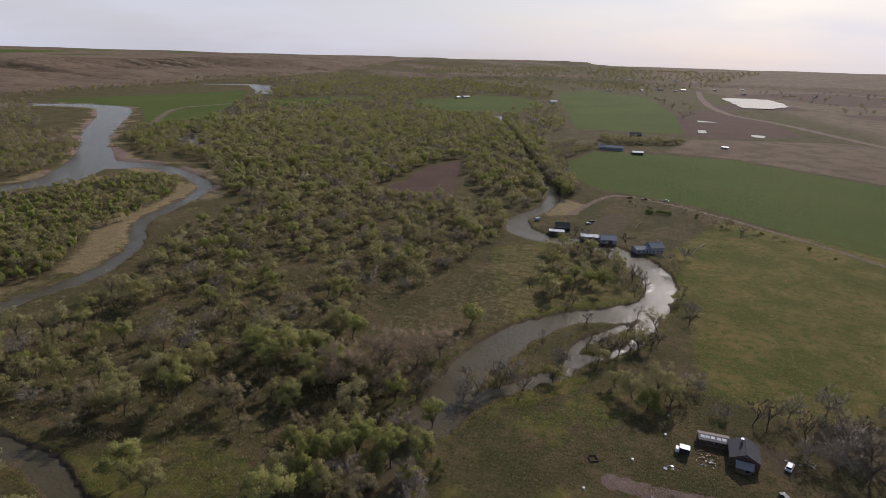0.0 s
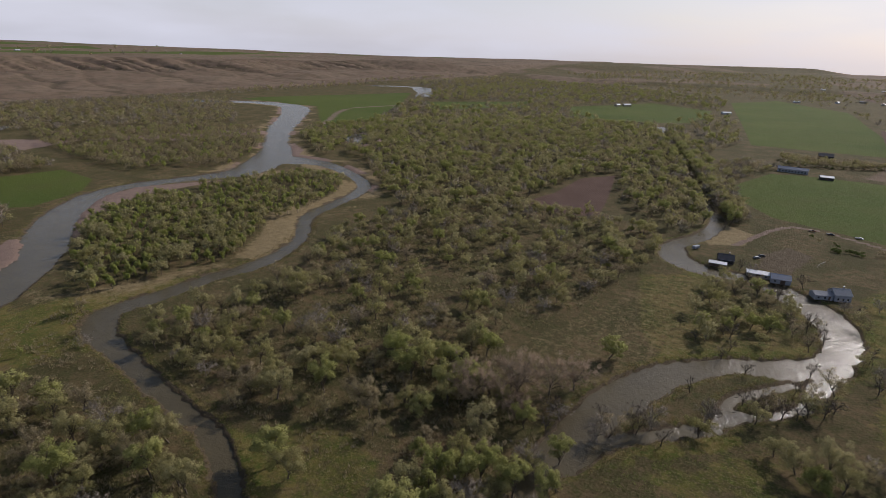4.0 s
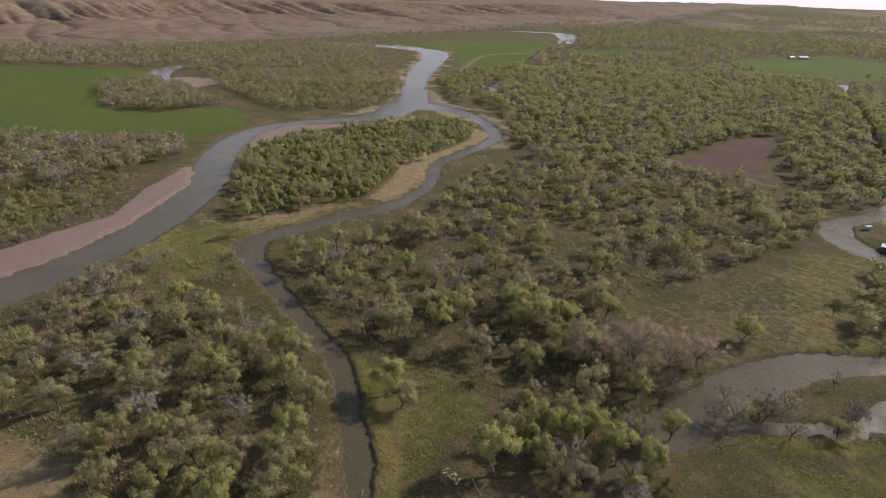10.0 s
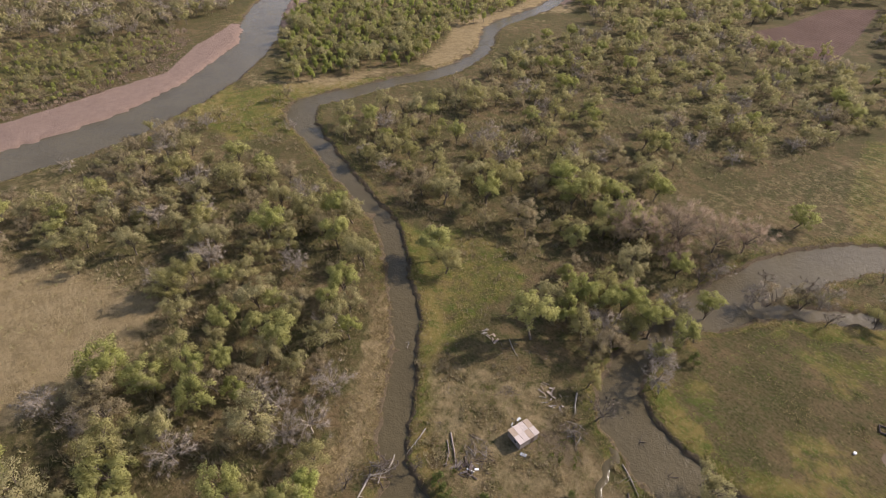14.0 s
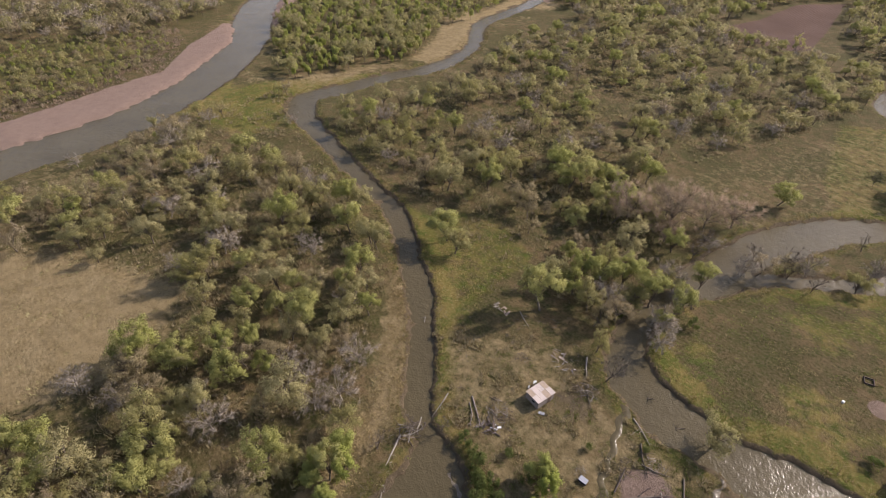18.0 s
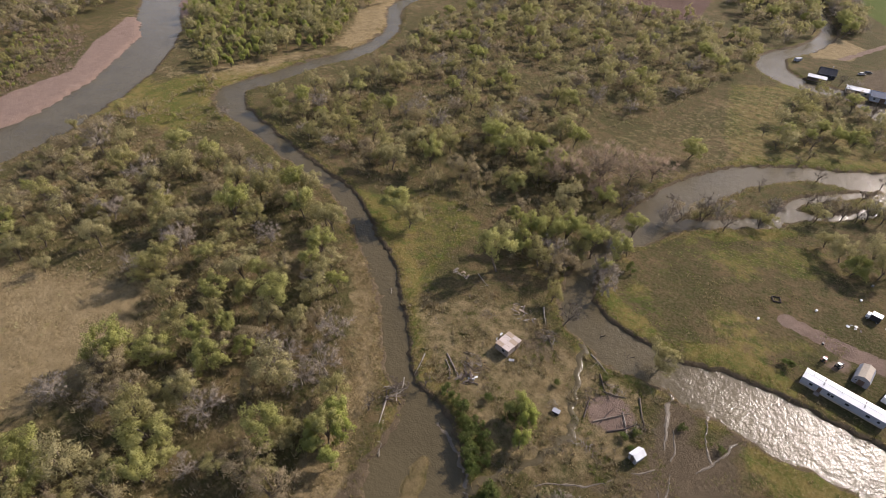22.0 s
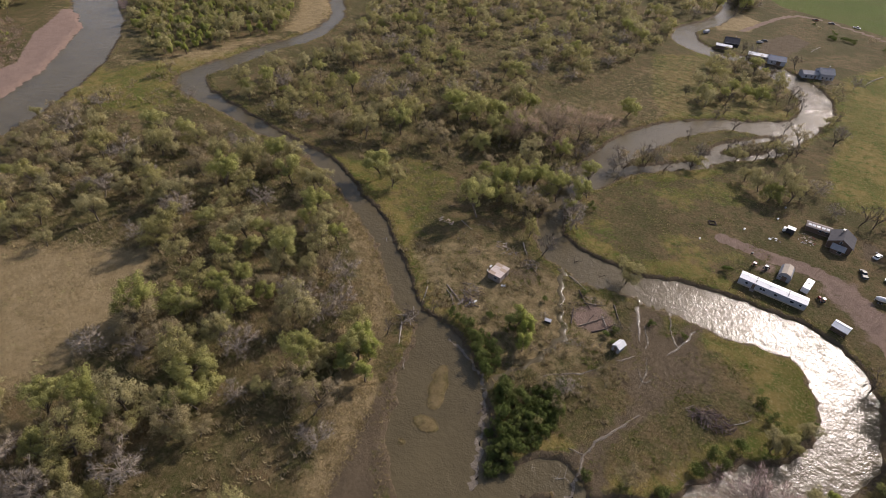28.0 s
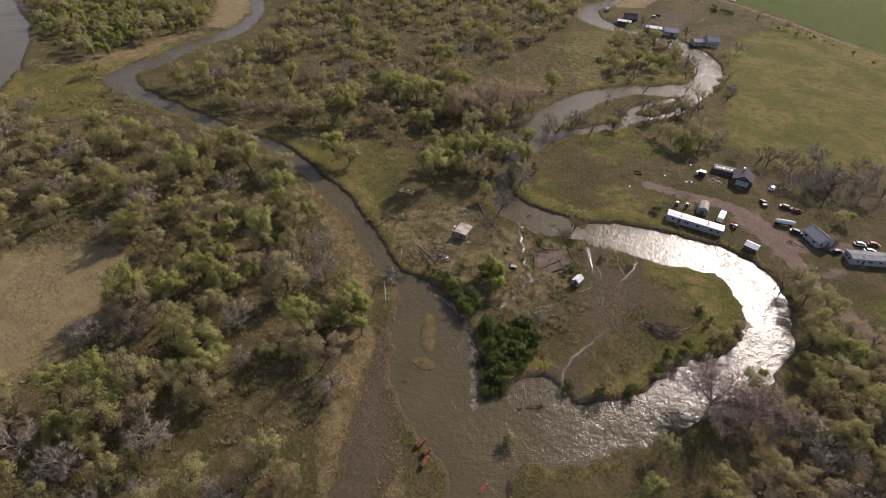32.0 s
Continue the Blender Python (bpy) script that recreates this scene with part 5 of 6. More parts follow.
x, y = scatter(rng, 80000, (-310, 330, -100, 420), lambda x, y: (inside(x, y, CLEARING) | inside(x, y, EAST_PASTURE) | inside(x, y, STRAW[1]) | inside(x, y, STRAW[2]) | inside(x, y, GLADE) | inside(x, y, STRAW[3]) | inside(x, y, LUSH[0])) & (wobble(x, y, 5.0, 7.0) > -0.1) & ~inside(x, y, MUD[4]) & (water_gap(x, y) > 1))
low_growth("tussocks", "pale straw tussocks of last year's grass", "grass", x, y, rng.uniform(0.35, 1.0, len(x)), 6, 0.7, 0.9, STRAW_BLADE, rng)
x, y = scatter(rng, 30000, (-60, 90, -20, 180), lambda x, y: (inside(x, y, OPEN[4]) | inside(x, y, [(-54, 43), (-35, 59), (-12, 74), (2, 57), (25, 60), (34, 39), (60, 50), (75, 30), (55, 2), (30, -8), (24, 14), (-1, 9), (-18, 18), (-36, 27)]) | (inside(x, y, MEADOW) & (wobble(x, y, 14.0, 1.0) > 0.15))) & (water_gap(x, y) > 1) & (wobble(x, y, 6.0, 3.0) > 0.0))
low_growth("weeds", "tufts of green and straw weeds in open ground", "weeds", x[::2], y[::2], rng.uniform(0.3, 0.9, len(x[::2])), 7, 0.6, 1.0, GREEN_BLADE, rng)
low_growth("old_weeds", "tufts of dead weeds in open ground", "weeds", x[1::2], y[1::2], rng.uniform(0.3, 0.9, len(x[1::2])), 7, 0.6, 1.0, STRAW_BLADE, rng)
x, y = scatter(rng, 5200, (-60, 60, -30, 90), lambda x, y: (water_gap(x, y) > 0.5) & ~inside(x, y, MEADOW) & ~inside(x, y, LOOP) & (wobble(x, y, 7.0, 5.0) > 0.3))
bits = []
for a, b, h, t, l in zip(x, y, heights(x, y), rng.uniform(0, 6.28, len(x)), rng.uniform(0.4, 1.0, len(x)) ** 3 * 3.0):
    m = (a + math.cos(t) * l * 0.5, b + math.sin(t) * l * 0.5, h + 0.1 + 0.15 * l * rng.random())
    t += rng.normal() * 0.5
    bits += [tube((a, b, h + 0.04), m, 0.03 + 0.02 * l, 0.035, 3), tube(m, (m[0] + math.cos(t) * l * 0.5, m[1] + math.sin(t) * l * 0.5, h + 0.08), 0.035, 0.015, 3)]
v, f = joined(bits)
tagged(new("stick_litter", quick_mesh("stick_litter", v, f, OLDWOOD)), "grey broken sticks and branches strewn on the ground", "sticks", kind="stuff")
# straw, weeds and brush of the homestead and the creek loop
OPENLAND = [(-54, 43), (-35, 59), (-20, 68), (-12, 62), (2, 56), (25, 58), (52, 56), (80, 48), (82, 36), (62, 7), (38, -13), (14, -18), (-1, 9), (-18, 20), (-36, 27)]
dry = lambda x, y: inside(x, y, OPENLAND) & (water_gap(x, y) > 0.8) & ~inside(x, y, WASH) & ~inside(x, y, CORRAL)
x, y = scatter(rng, 26000, (-55, 82, -18, 68), lambda x, y: dry(x, y) & (wobble(x, y, 5.0, 2.5) > np.where(inside(x, y, LOOP), 0.25, -0.05)))
low_growth("straw_tufts", "pale straw tufts and dead weeds on open ground", "grass", x, y, rng.uniform(0.2, 0.6, len(x)), 6, 0.4, 1.2, STRAW_BLADE, rng)
x, y = scatter(rng, 3400, (-55, 35, 5, 68), lambda x, y: dry(x, y) & (wobble(x, y, 6.0, 8.5) > 0.25))
low_growth("low_brush", "low olive and grey brush clumps round the shack", "brush", x, y, rng.uniform(0.6, 1.3, len(x)), 16, 1.0, 0.9, LEAF_BUD, rng)
x, y = scatter(rng, 3600, (-55, 82, -18, 68), lambda x, y: dry(x, y) & (wobble(x, y, 8.0, 11.5) > 0.35))
low_growth("nettle_clumps", "fresh green weed clumps in rough ground", "weeds", x, y, rng.uniform(0.5, 1.1, len(x)), 14, 0.8, 0.9, GREEN_BLADE, rng)
x, y = scatter(rng, 9000, (-18, 0, -26, 6), lambda x, y: np.min([np.hypot((x - sx) / a, (y - sy) / b) for sx, sy, a, b in FLATS], axis=0) < 0.95)
low_growth("reed_flats", "flattened brown reeds on low flats in the pool", "reeds", x, y, rng.uniform(0.3, 0.7, len(x)), 5, 0.4, 1.0, STRAW_BLADE, rng)
x, y = scatter(rng, 5000, (-200, -90, -95, 0), lambda x, y: inside(x, y, CLEARING) & (wobble(x, y, 9.0, 3.5) > -0.1))
low_growth("pale_tussocks", "large pale tussocks in the dry clearing", "grass", x, y, rng.uniform(0.3, 0.8, len(x)), 9, 0.6, 1.2, STRAW_BLADE, rng)

# ---------------------------------------------------------------- buildings and yard things
WHITE_SIDING = surface("white_siding", (0.36, 0.375, 0.42), (0.29, 0.30, 0.34), 0.6, grain=0.8, stain=0.15)
WHITE_METAL = surface("white_roof_metal", (0.78, 0.78, 0.78), (0.66, 0.66, 0.66), 0.4, grain=0.7, stain=0.12)
GREY_SHINGLE = surface("grey_shingles", (0.27, 0.27, 0.285), (0.2, 0.2, 0.21), 0.85, grain=2.0, stain=0.2)
DARK_SHINGLE = surface("dark_shingles", (0.075, 0.072, 0.08), (0.05, 0.048, 0.052), 0.85, grain=2.0, stain=0.2)
BLUE_METAL = surface("blue_roof_metal", (0.06, 0.10, 0.19), (0.045, 0.075, 0.14), 0.45, grain=0.7, stain=0.1)
OLD_BOARD = surface("weathered_boards", (0.30, 0.25, 0.22), (0.2, 0.165, 0.14), 0.9, grain=2.5, stain=0.4)
BROWN_WALL = surface("brown_boards", (0.14, 0.095, 0.07), (0.09, 0.062, 0.047), 0.85, grain=2.0, stain=0.3)
TAN_WALL = surface("tan_siding", (0.42, 0.36, 0.29), (0.33, 0.28, 0.22), 0.7, grain=1.0, stain=0.2)
RUST = surface("rusty_steel", (0.22, 0.085, 0.045), (0.13, 0.06, 0.04), 0.85, 0.2, grain=2.5, stain=0.6)
RED = surface("red_paint", (0.30, 0.045, 0.03), (0.2, 0.04, 0.03), 0.5, grain=1.5, stain=0.5)
DARK = surface("dark_paint", (0.035, 0.037, 0.045), (0.025, 0.025, 0.03), 0.5, grain=1.5, stain=0.5)
BLUE = surface("blue_paint", (0.09, 0.13, 0.2), (0.06, 0.09, 0.15), 0.45, grain=1.5, stain=0.5)
RUBBER = surface("black_rubber", (0.025, 0.025, 0.026), (0.02, 0.02, 0.02), 0.9, grain=3, stain=0.5)
STEEL = surface("dull_steel", (0.42, 0.43, 0.45), (0.3, 0.31, 0.33), 0.45, 0.7, grain=2, stain=0.4)
SCRAP = surface("pale_scrap_wood", (0.42, 0.33, 0.25), (0.3, 0.22, 0.16), 0.85, grain=2, stain=0.5)
ROOF_PANEL = surface("bleached_roof_panels", (0.56, 0.48, 0.43), (0.45, 0.37, 0.33), 0.8, grain=2, stain=0.5)
PLUMWOOD = surface("purple_brown_branches", (0.20, 0.14, 0.13), (0.13, 0.09, 0.085), 0.9, grain=3, stain=0.5)
CHAR = surface("burnt_boards", (0.10, 0.075, 0.065), (0.06, 0.045, 0.04), 0.9, grain=2, stain=0.5)
PANE, _nt, _b = material("window_glass", 0.08)
_b.inputs["Base Color"].default_value = (0.02, 0.025, 0.03, 1)
_b.inputs["Specular IOR Level"].default_value = 0.6


def part(name, bm, mat, parent, label=""):
    me = bpy.data.meshes.new(name)
    bm.normal_update()
    bm.to_mesh(me)
    bm.free()
    me.materials.append(mat)
    ob = new(name, me)
    ob.parent = parent
    return tagged(ob, label) if label else ob


def block(*boxes, bevel=0.0):
    """A bmesh of boxes: centre x, y, z, size x, y, z and, if given, a turn about z."""
    bm = bmesh.new()
    for x, y, z, sx, sy, sz, *turn in boxes:
        bmesh.ops.create_cube(bm, size=1, matrix=pose(x, y, z, 0, 0, turn[0] if turn else 0) @ Matrix.Diagonal((sx, sy, sz, 1)))
    if bevel:
        bmesh.ops.bevel(bm, geom=bm.edges[:], offset=bevel, segments=1, affect="EDGES")
    return bm


def drum(x, y, z, radius, length, axis="z", sides=14, dome=0.0):
    """A round body; dome rounds its ends."""
    bm = bmesh.new()
    rows = [(-0.5, 0.62), (-0.44, 0.88), (-0.36, 1.0), (0.36, 1.0), (0.44, 0.88), (0.5, 0.62)] if dome else [(-0.5, 0.94), (-0.47, 1.0), (0.47, 1.0), (0.5, 0.94)]
    turn = {"z": Matrix(), "x": Matrix.Rotation(radians(90), 4, "Y"), "y": Matrix.Rotation(radians(90), 4, "X")}[axis]
    rings = []
    for h, r in rows:
        rings.append([bm.verts.new(Matrix.Translation((x, y, z)) @ turn @ Vector((math.cos(a) * radius * r, math.sin(a) * radius * r, h * length))) for a in (2 * math.pi * i / sides for i in range(sides))])
    for p, q in zip(rings, rings[1:]):
        for i in range(sides):
            bm.faces.new((p[i], p[(i + 1) % sides], q[(i + 1) % sides], q[i]))
    bm.faces.new(rings[0][::-1])
    bm.faces.new(rings[-1])
    return bm


def thing(name, x, y, turn, label, category, group="", lift=0.0):
    ob = new(name)
    ob.matrix_basis = pose(x, y, ground_height(x, y) + lift, 0, 0, turn)
    return tagged(ob, label, category, group)


def profile(points, length, thick_x=None):
    """A prism along x over a ring of (y, z) corners."""
    bm = bmesh.new()
    ends = [[bm.verts.new((s * length / 2, y, z)) for y, z in points] for s in (-1, 1)]
    n = len(points)
    for i in range(n):
        bm.faces.new((ends[0][i], ends[0][(i + 1) % n], ends[1][(i + 1) % n], ends[1][i]))
    bm.faces.new(ends[0][::-1])
    bm.faces.new(ends[1])
    return bm


def slope(length, y0, z0, y1, z1, thick=0.1):
    return profile([(y0, z0), (y1, z1), (y1, z1 + thick), (y0, z0 + thick)], length)


def opening(root, kind, x, y, z, w, h, face):
    """A window or door set 4 cm proud of a wall that faces n, s, e or w of the house."""
    along_x = face in "ns"
    s = 1 if face in "ne" else -1
    a, b = ((w, 0.08), (0.08, w))[not along_x]
    off = 0.04 * s
    ox, oy = (0, off) if along_x else (off, 0)
    fr = part("window" if kind == "window" else "door", block((x + ox, y + oy, z, a if along_x else b * 0 + 0.08, 0.08 if along_x else w, h)), WHITE_SIDING if kind == "window" else BROWN_WALL, root)
    if kind == "window":
        part("pane", block((x + ox * 2.2, y + oy * 2.2, z, (w - 0.16) if along_x else 0.03, 0.03 if along_x else (w - 0.16), h - 0.16)), PANE, fr)
    else:
        part("door_handle", block((x + ox * 2.4 + (w * 0.35 if along_x else 0), y + oy * 2.4 + (0 if along_x else w * 0.35), z - 0.05, 0.08, 0.08, 0.08)), STEEL, fr)


def gable(name, x, y, turn, L, W, H, rise, walls, roof, label, category="building", over=0.35, holes=(), chimney=False, base=0.25, group="", seams=0):
    """A pitched house: ridge along its own x. holes: kind, face, place along the wall, height, width, height."""
    root = thing(name, x, y, turn, label, category, group, -0.1)
    part("foundation", block((0, 0, base / 2, L - 0.1, W - 0.1, base)), OLD_BOARD, root)
    part("wall", profile([(-W / 2, base), (W / 2, base), (W / 2, H), (0, H + rise - 0.05), (-W / 2, H)], L), walls, root)
    d = over * rise / (W / 2)
    for s in (-1, 1):
        r = part("roof", slope(L + 2 * over, 0, H + rise + 0.02, s * (W / 2 + over), H - d + 0.02, 0.12), roof, root)
        for i in range(seams):
            px = -L / 2 + (i + 0.5) * L / seams
            part("roof_seam", block((px, s * (W / 4 + over / 2), H + rise / 2 - d / 2 + 0.17, 0.08, 0.1, 0.08), bevel=0.01), roof, r)
        part("fascia", block((0, s * (W / 2 + over - 0.02), H - d, L + 2 * over - 0.02, 0.05, 0.2)), WHITE_SIDING, root)
    part("ridge_cap", block((0, 0, H + rise + 0.15, L + 2 * over, 0.3, 0.06), bevel=0.02), roof, root)
    for kind, face, u, z, w, h in holes:
        px, py = {"n": (u, W / 2), "s": (u, -W / 2), "e": (L / 2, u), "w": (-L / 2, u)}[face]
        opening(root, kind, px, py, z, w, h, face)
    if chimney:
        c = part("chimney", block((L * 0.2, W * 0.12, H + rise + 0.35, 0.6, 0.6, 1.3)), OLD_BOARD, root)
        part("chimney_cap", block((L * 0.2, W * 0.12, H + rise + 1.05, 0.75, 0.75, 0.12)), STEEL, c)
    return root


def mobile_home(x, y, turn, L, W, label, roof):
    root = gable("mobile_home", x, y, turn, L, W, 2.75, 0.35, WHITE_SIDING, roof, label, "mobile home", 0.12,
                 [("window", "s", L * u, 1.75, w, 0.85) for u, w in ((-0.38, 1.0), (-0.16, 0.8), (-0.115, 0.8), (0.06, 1.1), (0.3, 1.2), (0.42, 0.8))]
                 + [("door", "s", -L * 0.27, 1.35, 0.9, 1.95), ("door", "n", L * 0.1, 1.35, 0.9, 1.95), ("window", "n", -L * 0.3, 1.75, 1.2, 0.9), ("window", "n", L * 0.33, 1.75, 1.2, 0.9), ("window", "w", -0.9, 1.75, 0.9, 1.0), ("window", "w", 0.9, 1.75, 0.9, 1.0), ("window", "e", 0, 1.75, 1.1, 1.0)], base=0.6)
    for i in range(8):
        part("skirting_panel", block((-L / 2 + (i + 0.5) * L / 8, -W / 2 - 0.02, 0.32, L / 8 - 0.04, 0.03, 0.5)), TAN_WALL, root)
    for u in (-0.26, 0.22):
        part("roof_joint", block((L * u, 0, 3.16, 0.35, W * 0.7, 0.12), bevel=0.03), GREY_SHINGLE, root)
    for u, v in ((-0.4, 0.5), (-0.05, -0.5), (0.35, 0.6)):
        part("roof_vent", drum(L * u, v, 3.3, 0.14, 0.5, sides=8), STEEL, root)
    part("porch_step", block((-L * 0.27, -W / 2 - 0.5, 0.3, 1.4, 0.9, 0.4), (-L * 0.27, -W / 2 - 1.1, 0.12, 1.4, 0.4, 0.22)), OLD_BOARD, root)
    return root


def wheel(root, x, y, r, w=0.22):
    t = part("wheel", drum(x, y, r, r, w, "y", 12), RUBBER, root)
    part("rim", drum(x, y, r, r * 0.55, w + 0.03, "y", 10), STEEL, t)


def car(name, x, y, turn, paint, label, pickup=False, wrecked=False):
    root = thing(name, x, y, turn, label, "car", "parked vehicles")
    L, W = (5.2, 1.9) if pickup else (4.5, 1.75)
    body = [(-L / 2, 0.45), (L / 2, 0.45), (L / 2, 0.85), (L * 0.26, 0.98), (-L / 2, 1.0)]
    bm = bmesh.new()
    ends = [[bm.verts.new((px, s * W / 2, pz)) for px, pz in body] for s in (-1, 1)]
    n = len(body)
    for i in range(n):
        bm.faces.new((ends[0][i], ends[0][(i + 1) % n], ends[1][(i + 1) % n], ends[1][i]))
    bm.faces.new(ends[0])
    bm.faces.new(ends[1][::-1])
    bmesh.ops.recalc_face_normals(bm, faces=bm.faces[:])
    bmesh.ops.bevel(bm, geom=bm.edges[:], offset=0.07, segments=1, affect="EDGES")
    part("body", bm, paint, root)
    a, b = (-0.3, 1.25) if pickup else (-1.6, 1.1)
    glass = bmesh.new()
    lo = [glass.verts.new((px, py, 0.97)) for px, py in ((a - 0.25, -W / 2 + 0.1), (b + 0.35, -W / 2 + 0.1), (b + 0.35, W / 2 - 0.1), (a - 0.25, W / 2 - 0.1))]
    hi = [glass.verts.new((px, py, 1.5)) for px, py in ((a + 0.1, -W / 2 + 0.25), (b - 0.3, -W / 2 + 0.25), (b - 0.3, W / 2 - 0.25), (a + 0.1, W / 2 - 0.25))]
    for i in range(4):
        glass.faces.new((lo[i], lo[(i + 1) % 4], hi[(i + 1) % 4], hi[i]))
    glass.faces.new(hi)
    cab = part("cabin_glass", glass, PANE, root)
    part("roof_panel", block(((a + b) / 2 - 0.1, 0, 1.53, b - a - 0.35, W - 0.48, 0.07), bevel=0.02), paint, cab)
    if pickup:
        part("cargo_bed", block((-1.45, 0, 1.02, 2.1, W - 0.35, 0.06)), DARK, root)
        part("tailgate", block((-L / 2 + 0.05, 0, 1.05, 0.08, W - 0.1, 0.45)), paint, root)
    for s in (-1, 1):
        part("headlight", block((L / 2 + 0.01, s * W * 0.36, 0.72, 0.06, 0.3, 0.16)), STEEL, root)
        if not wrecked or s > 0:
            for wx in (-L * 0.3, L * 0.3):
                wheel(root, wx, s * (W / 2 - 0.08), 0.34)
    part("bumper", block((L / 2 + 0.06, 0, 0.5, 0.12, W - 0.1, 0.16), (-L / 2 - 0.06, 0, 0.5, 0.12, W - 0.1, 0.16)), STEEL, root)
    return root


def mower(x, y, turn, paint, label):
    root = thing("garden_tractor", x, y, turn, label, "tractor", "yard machines")
    part("hood", block((0.7, 0, 0.95, 1.3, 0.75, 0.6), bevel=0.08), paint, root)
    part("chassis", block((0, 0, 0.6, 2.4, 0.5, 0.25)), DARK, root)
    s = part("seat", block((-0.6, 0, 1.0, 0.5, 0.55, 0.14), (-0.85, 0, 1.25, 0.14, 0.55, 0.5)), RUBBER, root)
    part("fender", block((-0.65, 0.62, 1.0, 0.9, 0.35, 0.08), (-0.65, -0.62, 1.0, 0.9, 0.35, 0.08)), paint, root)
    part("canopy", block((-0.75, 0, 1.95, 0.95, 1.1, 0.08), bevel=0.02), WHITE_METAL, root)
    for px, py in ((-1.15, 0.55), (-1.15, -0.55), (0.0, 0.55), (0.0, -0.55)):
        part("canopy_post", block((px, py, 1.5, 0.06, 0.06, 1.0)), DARK, root)
    part("steering_wheel", drum(0.0, 0, 1.3, 0.22, 0.05, sides=10), RUBBER, root)
    for px, r in ((-0.7, 0.55), (0.95, 0.33)):
        for sy in (-0.6, 0.6):
            wheel(root, px, sy, r)
    return root


def heap(name, x, y, rx, ry, count, mats, label, long=2.2, high=0.7, seed=1, category="pile"):
    """A heap of separate boards and scraps, leaning over one another."""
    root = thing(name, x, y, 0, label, category)
    r = random.Random(seed)
    for i in range(count):
        a, d = r.uniform(0, 6.28), math.sqrt(r.random())
        px, py = math.cos(a) * d * rx, math.sin(a) * d * ry
        bm = bmesh.new()
        l, w, t = r.uniform(0.3, 0.8) * long, r.uniform(0.08, 0.4) * (1 if i % 4 else 2), r.uniform(0.05, 0.14)
        bmesh.ops.create_cube(bm, size=1, matrix=Matrix.Translation((px, py, 0.12 + high * (1 - d) * r.uniform(0.1, 1.0))) @ Euler((r.gauss(0, 0.25), r.gauss(0, 0.28), r.uniform(0, 6.28))).to_matrix().to_4x4() @ Matrix.Diagonal((l, w, t, 1)))
        part("board", bm, mats[i % len(mats)], root)
    return root


def branch_heap(x, y, rx, ry, count, mats, label, seed, high=0.8, long=3.0, name="branch_heap"):
    """A tangle of separate crooked branches lying over one another."""
    root = thing(name, x, y, 0, label, "branches")
    r = np.random.default_rng(seed)
    shapes = []
    for k in range(6):
        bits = []
        a, way = np.zeros(3), np.array([1.0, 0, 0])
        for j in range(3):
            way = way + r.normal(size=3) * (0.1, 0.35, 0.16)
            b = a + way / np.linalg.norm(way) / 3
            bits.append(tube(a, b, 0.042 - 0.012 * j, 0.032 - 0.012 * j, 5))
            bits.append(tube(b, b + way * 0.15 + r.normal(size=3) * (0.08, 0.2, 0.08), 0.016, 0.006, 3))
            a = b
        v, f = joined(bits)
        shapes.append([quick_mesh("branch", v - (0.5, 0, 0), f, m) for m in mats])
    for i in range(count):
        a, d = r.uniform(0, 6.28), math.sqrt(r.random())
        l = long * r.uniform(0.35, 1.0)
        ob = new("branch", shapes[i % 6][i % len(mats)])
        ob.parent = root
        ob.matrix_basis = Matrix.LocRotScale((math.cos(a) * d * rx, math.sin(a) * d * ry, 0.15 + high * (1 - d * d) * r.uniform(0.1, 1.0)), Euler((0, r.normal() * 0.16, r.uniform(0, 6.28))), Vector((l, l, l * 0.9)))
    return root


def fallen_log(x0, y0, x1, y1, radius, mat, label, seed, lift=0.25):
    """A fallen trunk with stubs of limbs."""
    r = np.random.default_rng(seed)
    root = thing("fallen_log", x0, y0, 0, label, "log", "driftwood")
    h = ground_height(x0, y0)
    d = np.array([x1 - x0, y1 - y0, max(ground_height(x1, y1), WATER_LEVEL) - h])
    n = np.linalg.norm(d)
    side = np.array([-d[1], d[0], 0]) / n
    mid = d * 0.5 + side * r.normal() * 0.06 * n + (0, 0, lift)
    v, f = joined([tube((0, 0, radius * 0.6), mid, radius, radius * 0.75, 7), tube(mid, d + np.array((0, 0, lift)), radius * 0.75, radius * 0.35, 7)])
    ob = new("trunk", quick_mesh("log_trunk", v, f, mat))
    ob.parent = root
    for k in range(int(3 + n / 2)):
        t = r.uniform(0.3, 1.0)
        s = d * t + np.array((0, 0, lift + radius * 0.5))
        e = s + side * r.normal() * 1.4 + d / n * r.uniform(0.2, 1.6) + np.array((0, 0, r.uniform(0.1, 1.0)))
        v, f = tube(s, e, radius * 0.3, radius * 0.08, 4)
        new("limb", quick_mesh("log_limb", v, f, mat)).parent = root
    return root


# homestead by the creek
mobile_home(66.7, 86.6, -8, 21.0, 4.2, "long white single-wide mobile home beside the creek", WHITE_METAL)
mobile_home(130.6, 89.8, 15, 19.0, 5.2, "white mobile home with a grey roof by the track", GREY_SHINGLE)

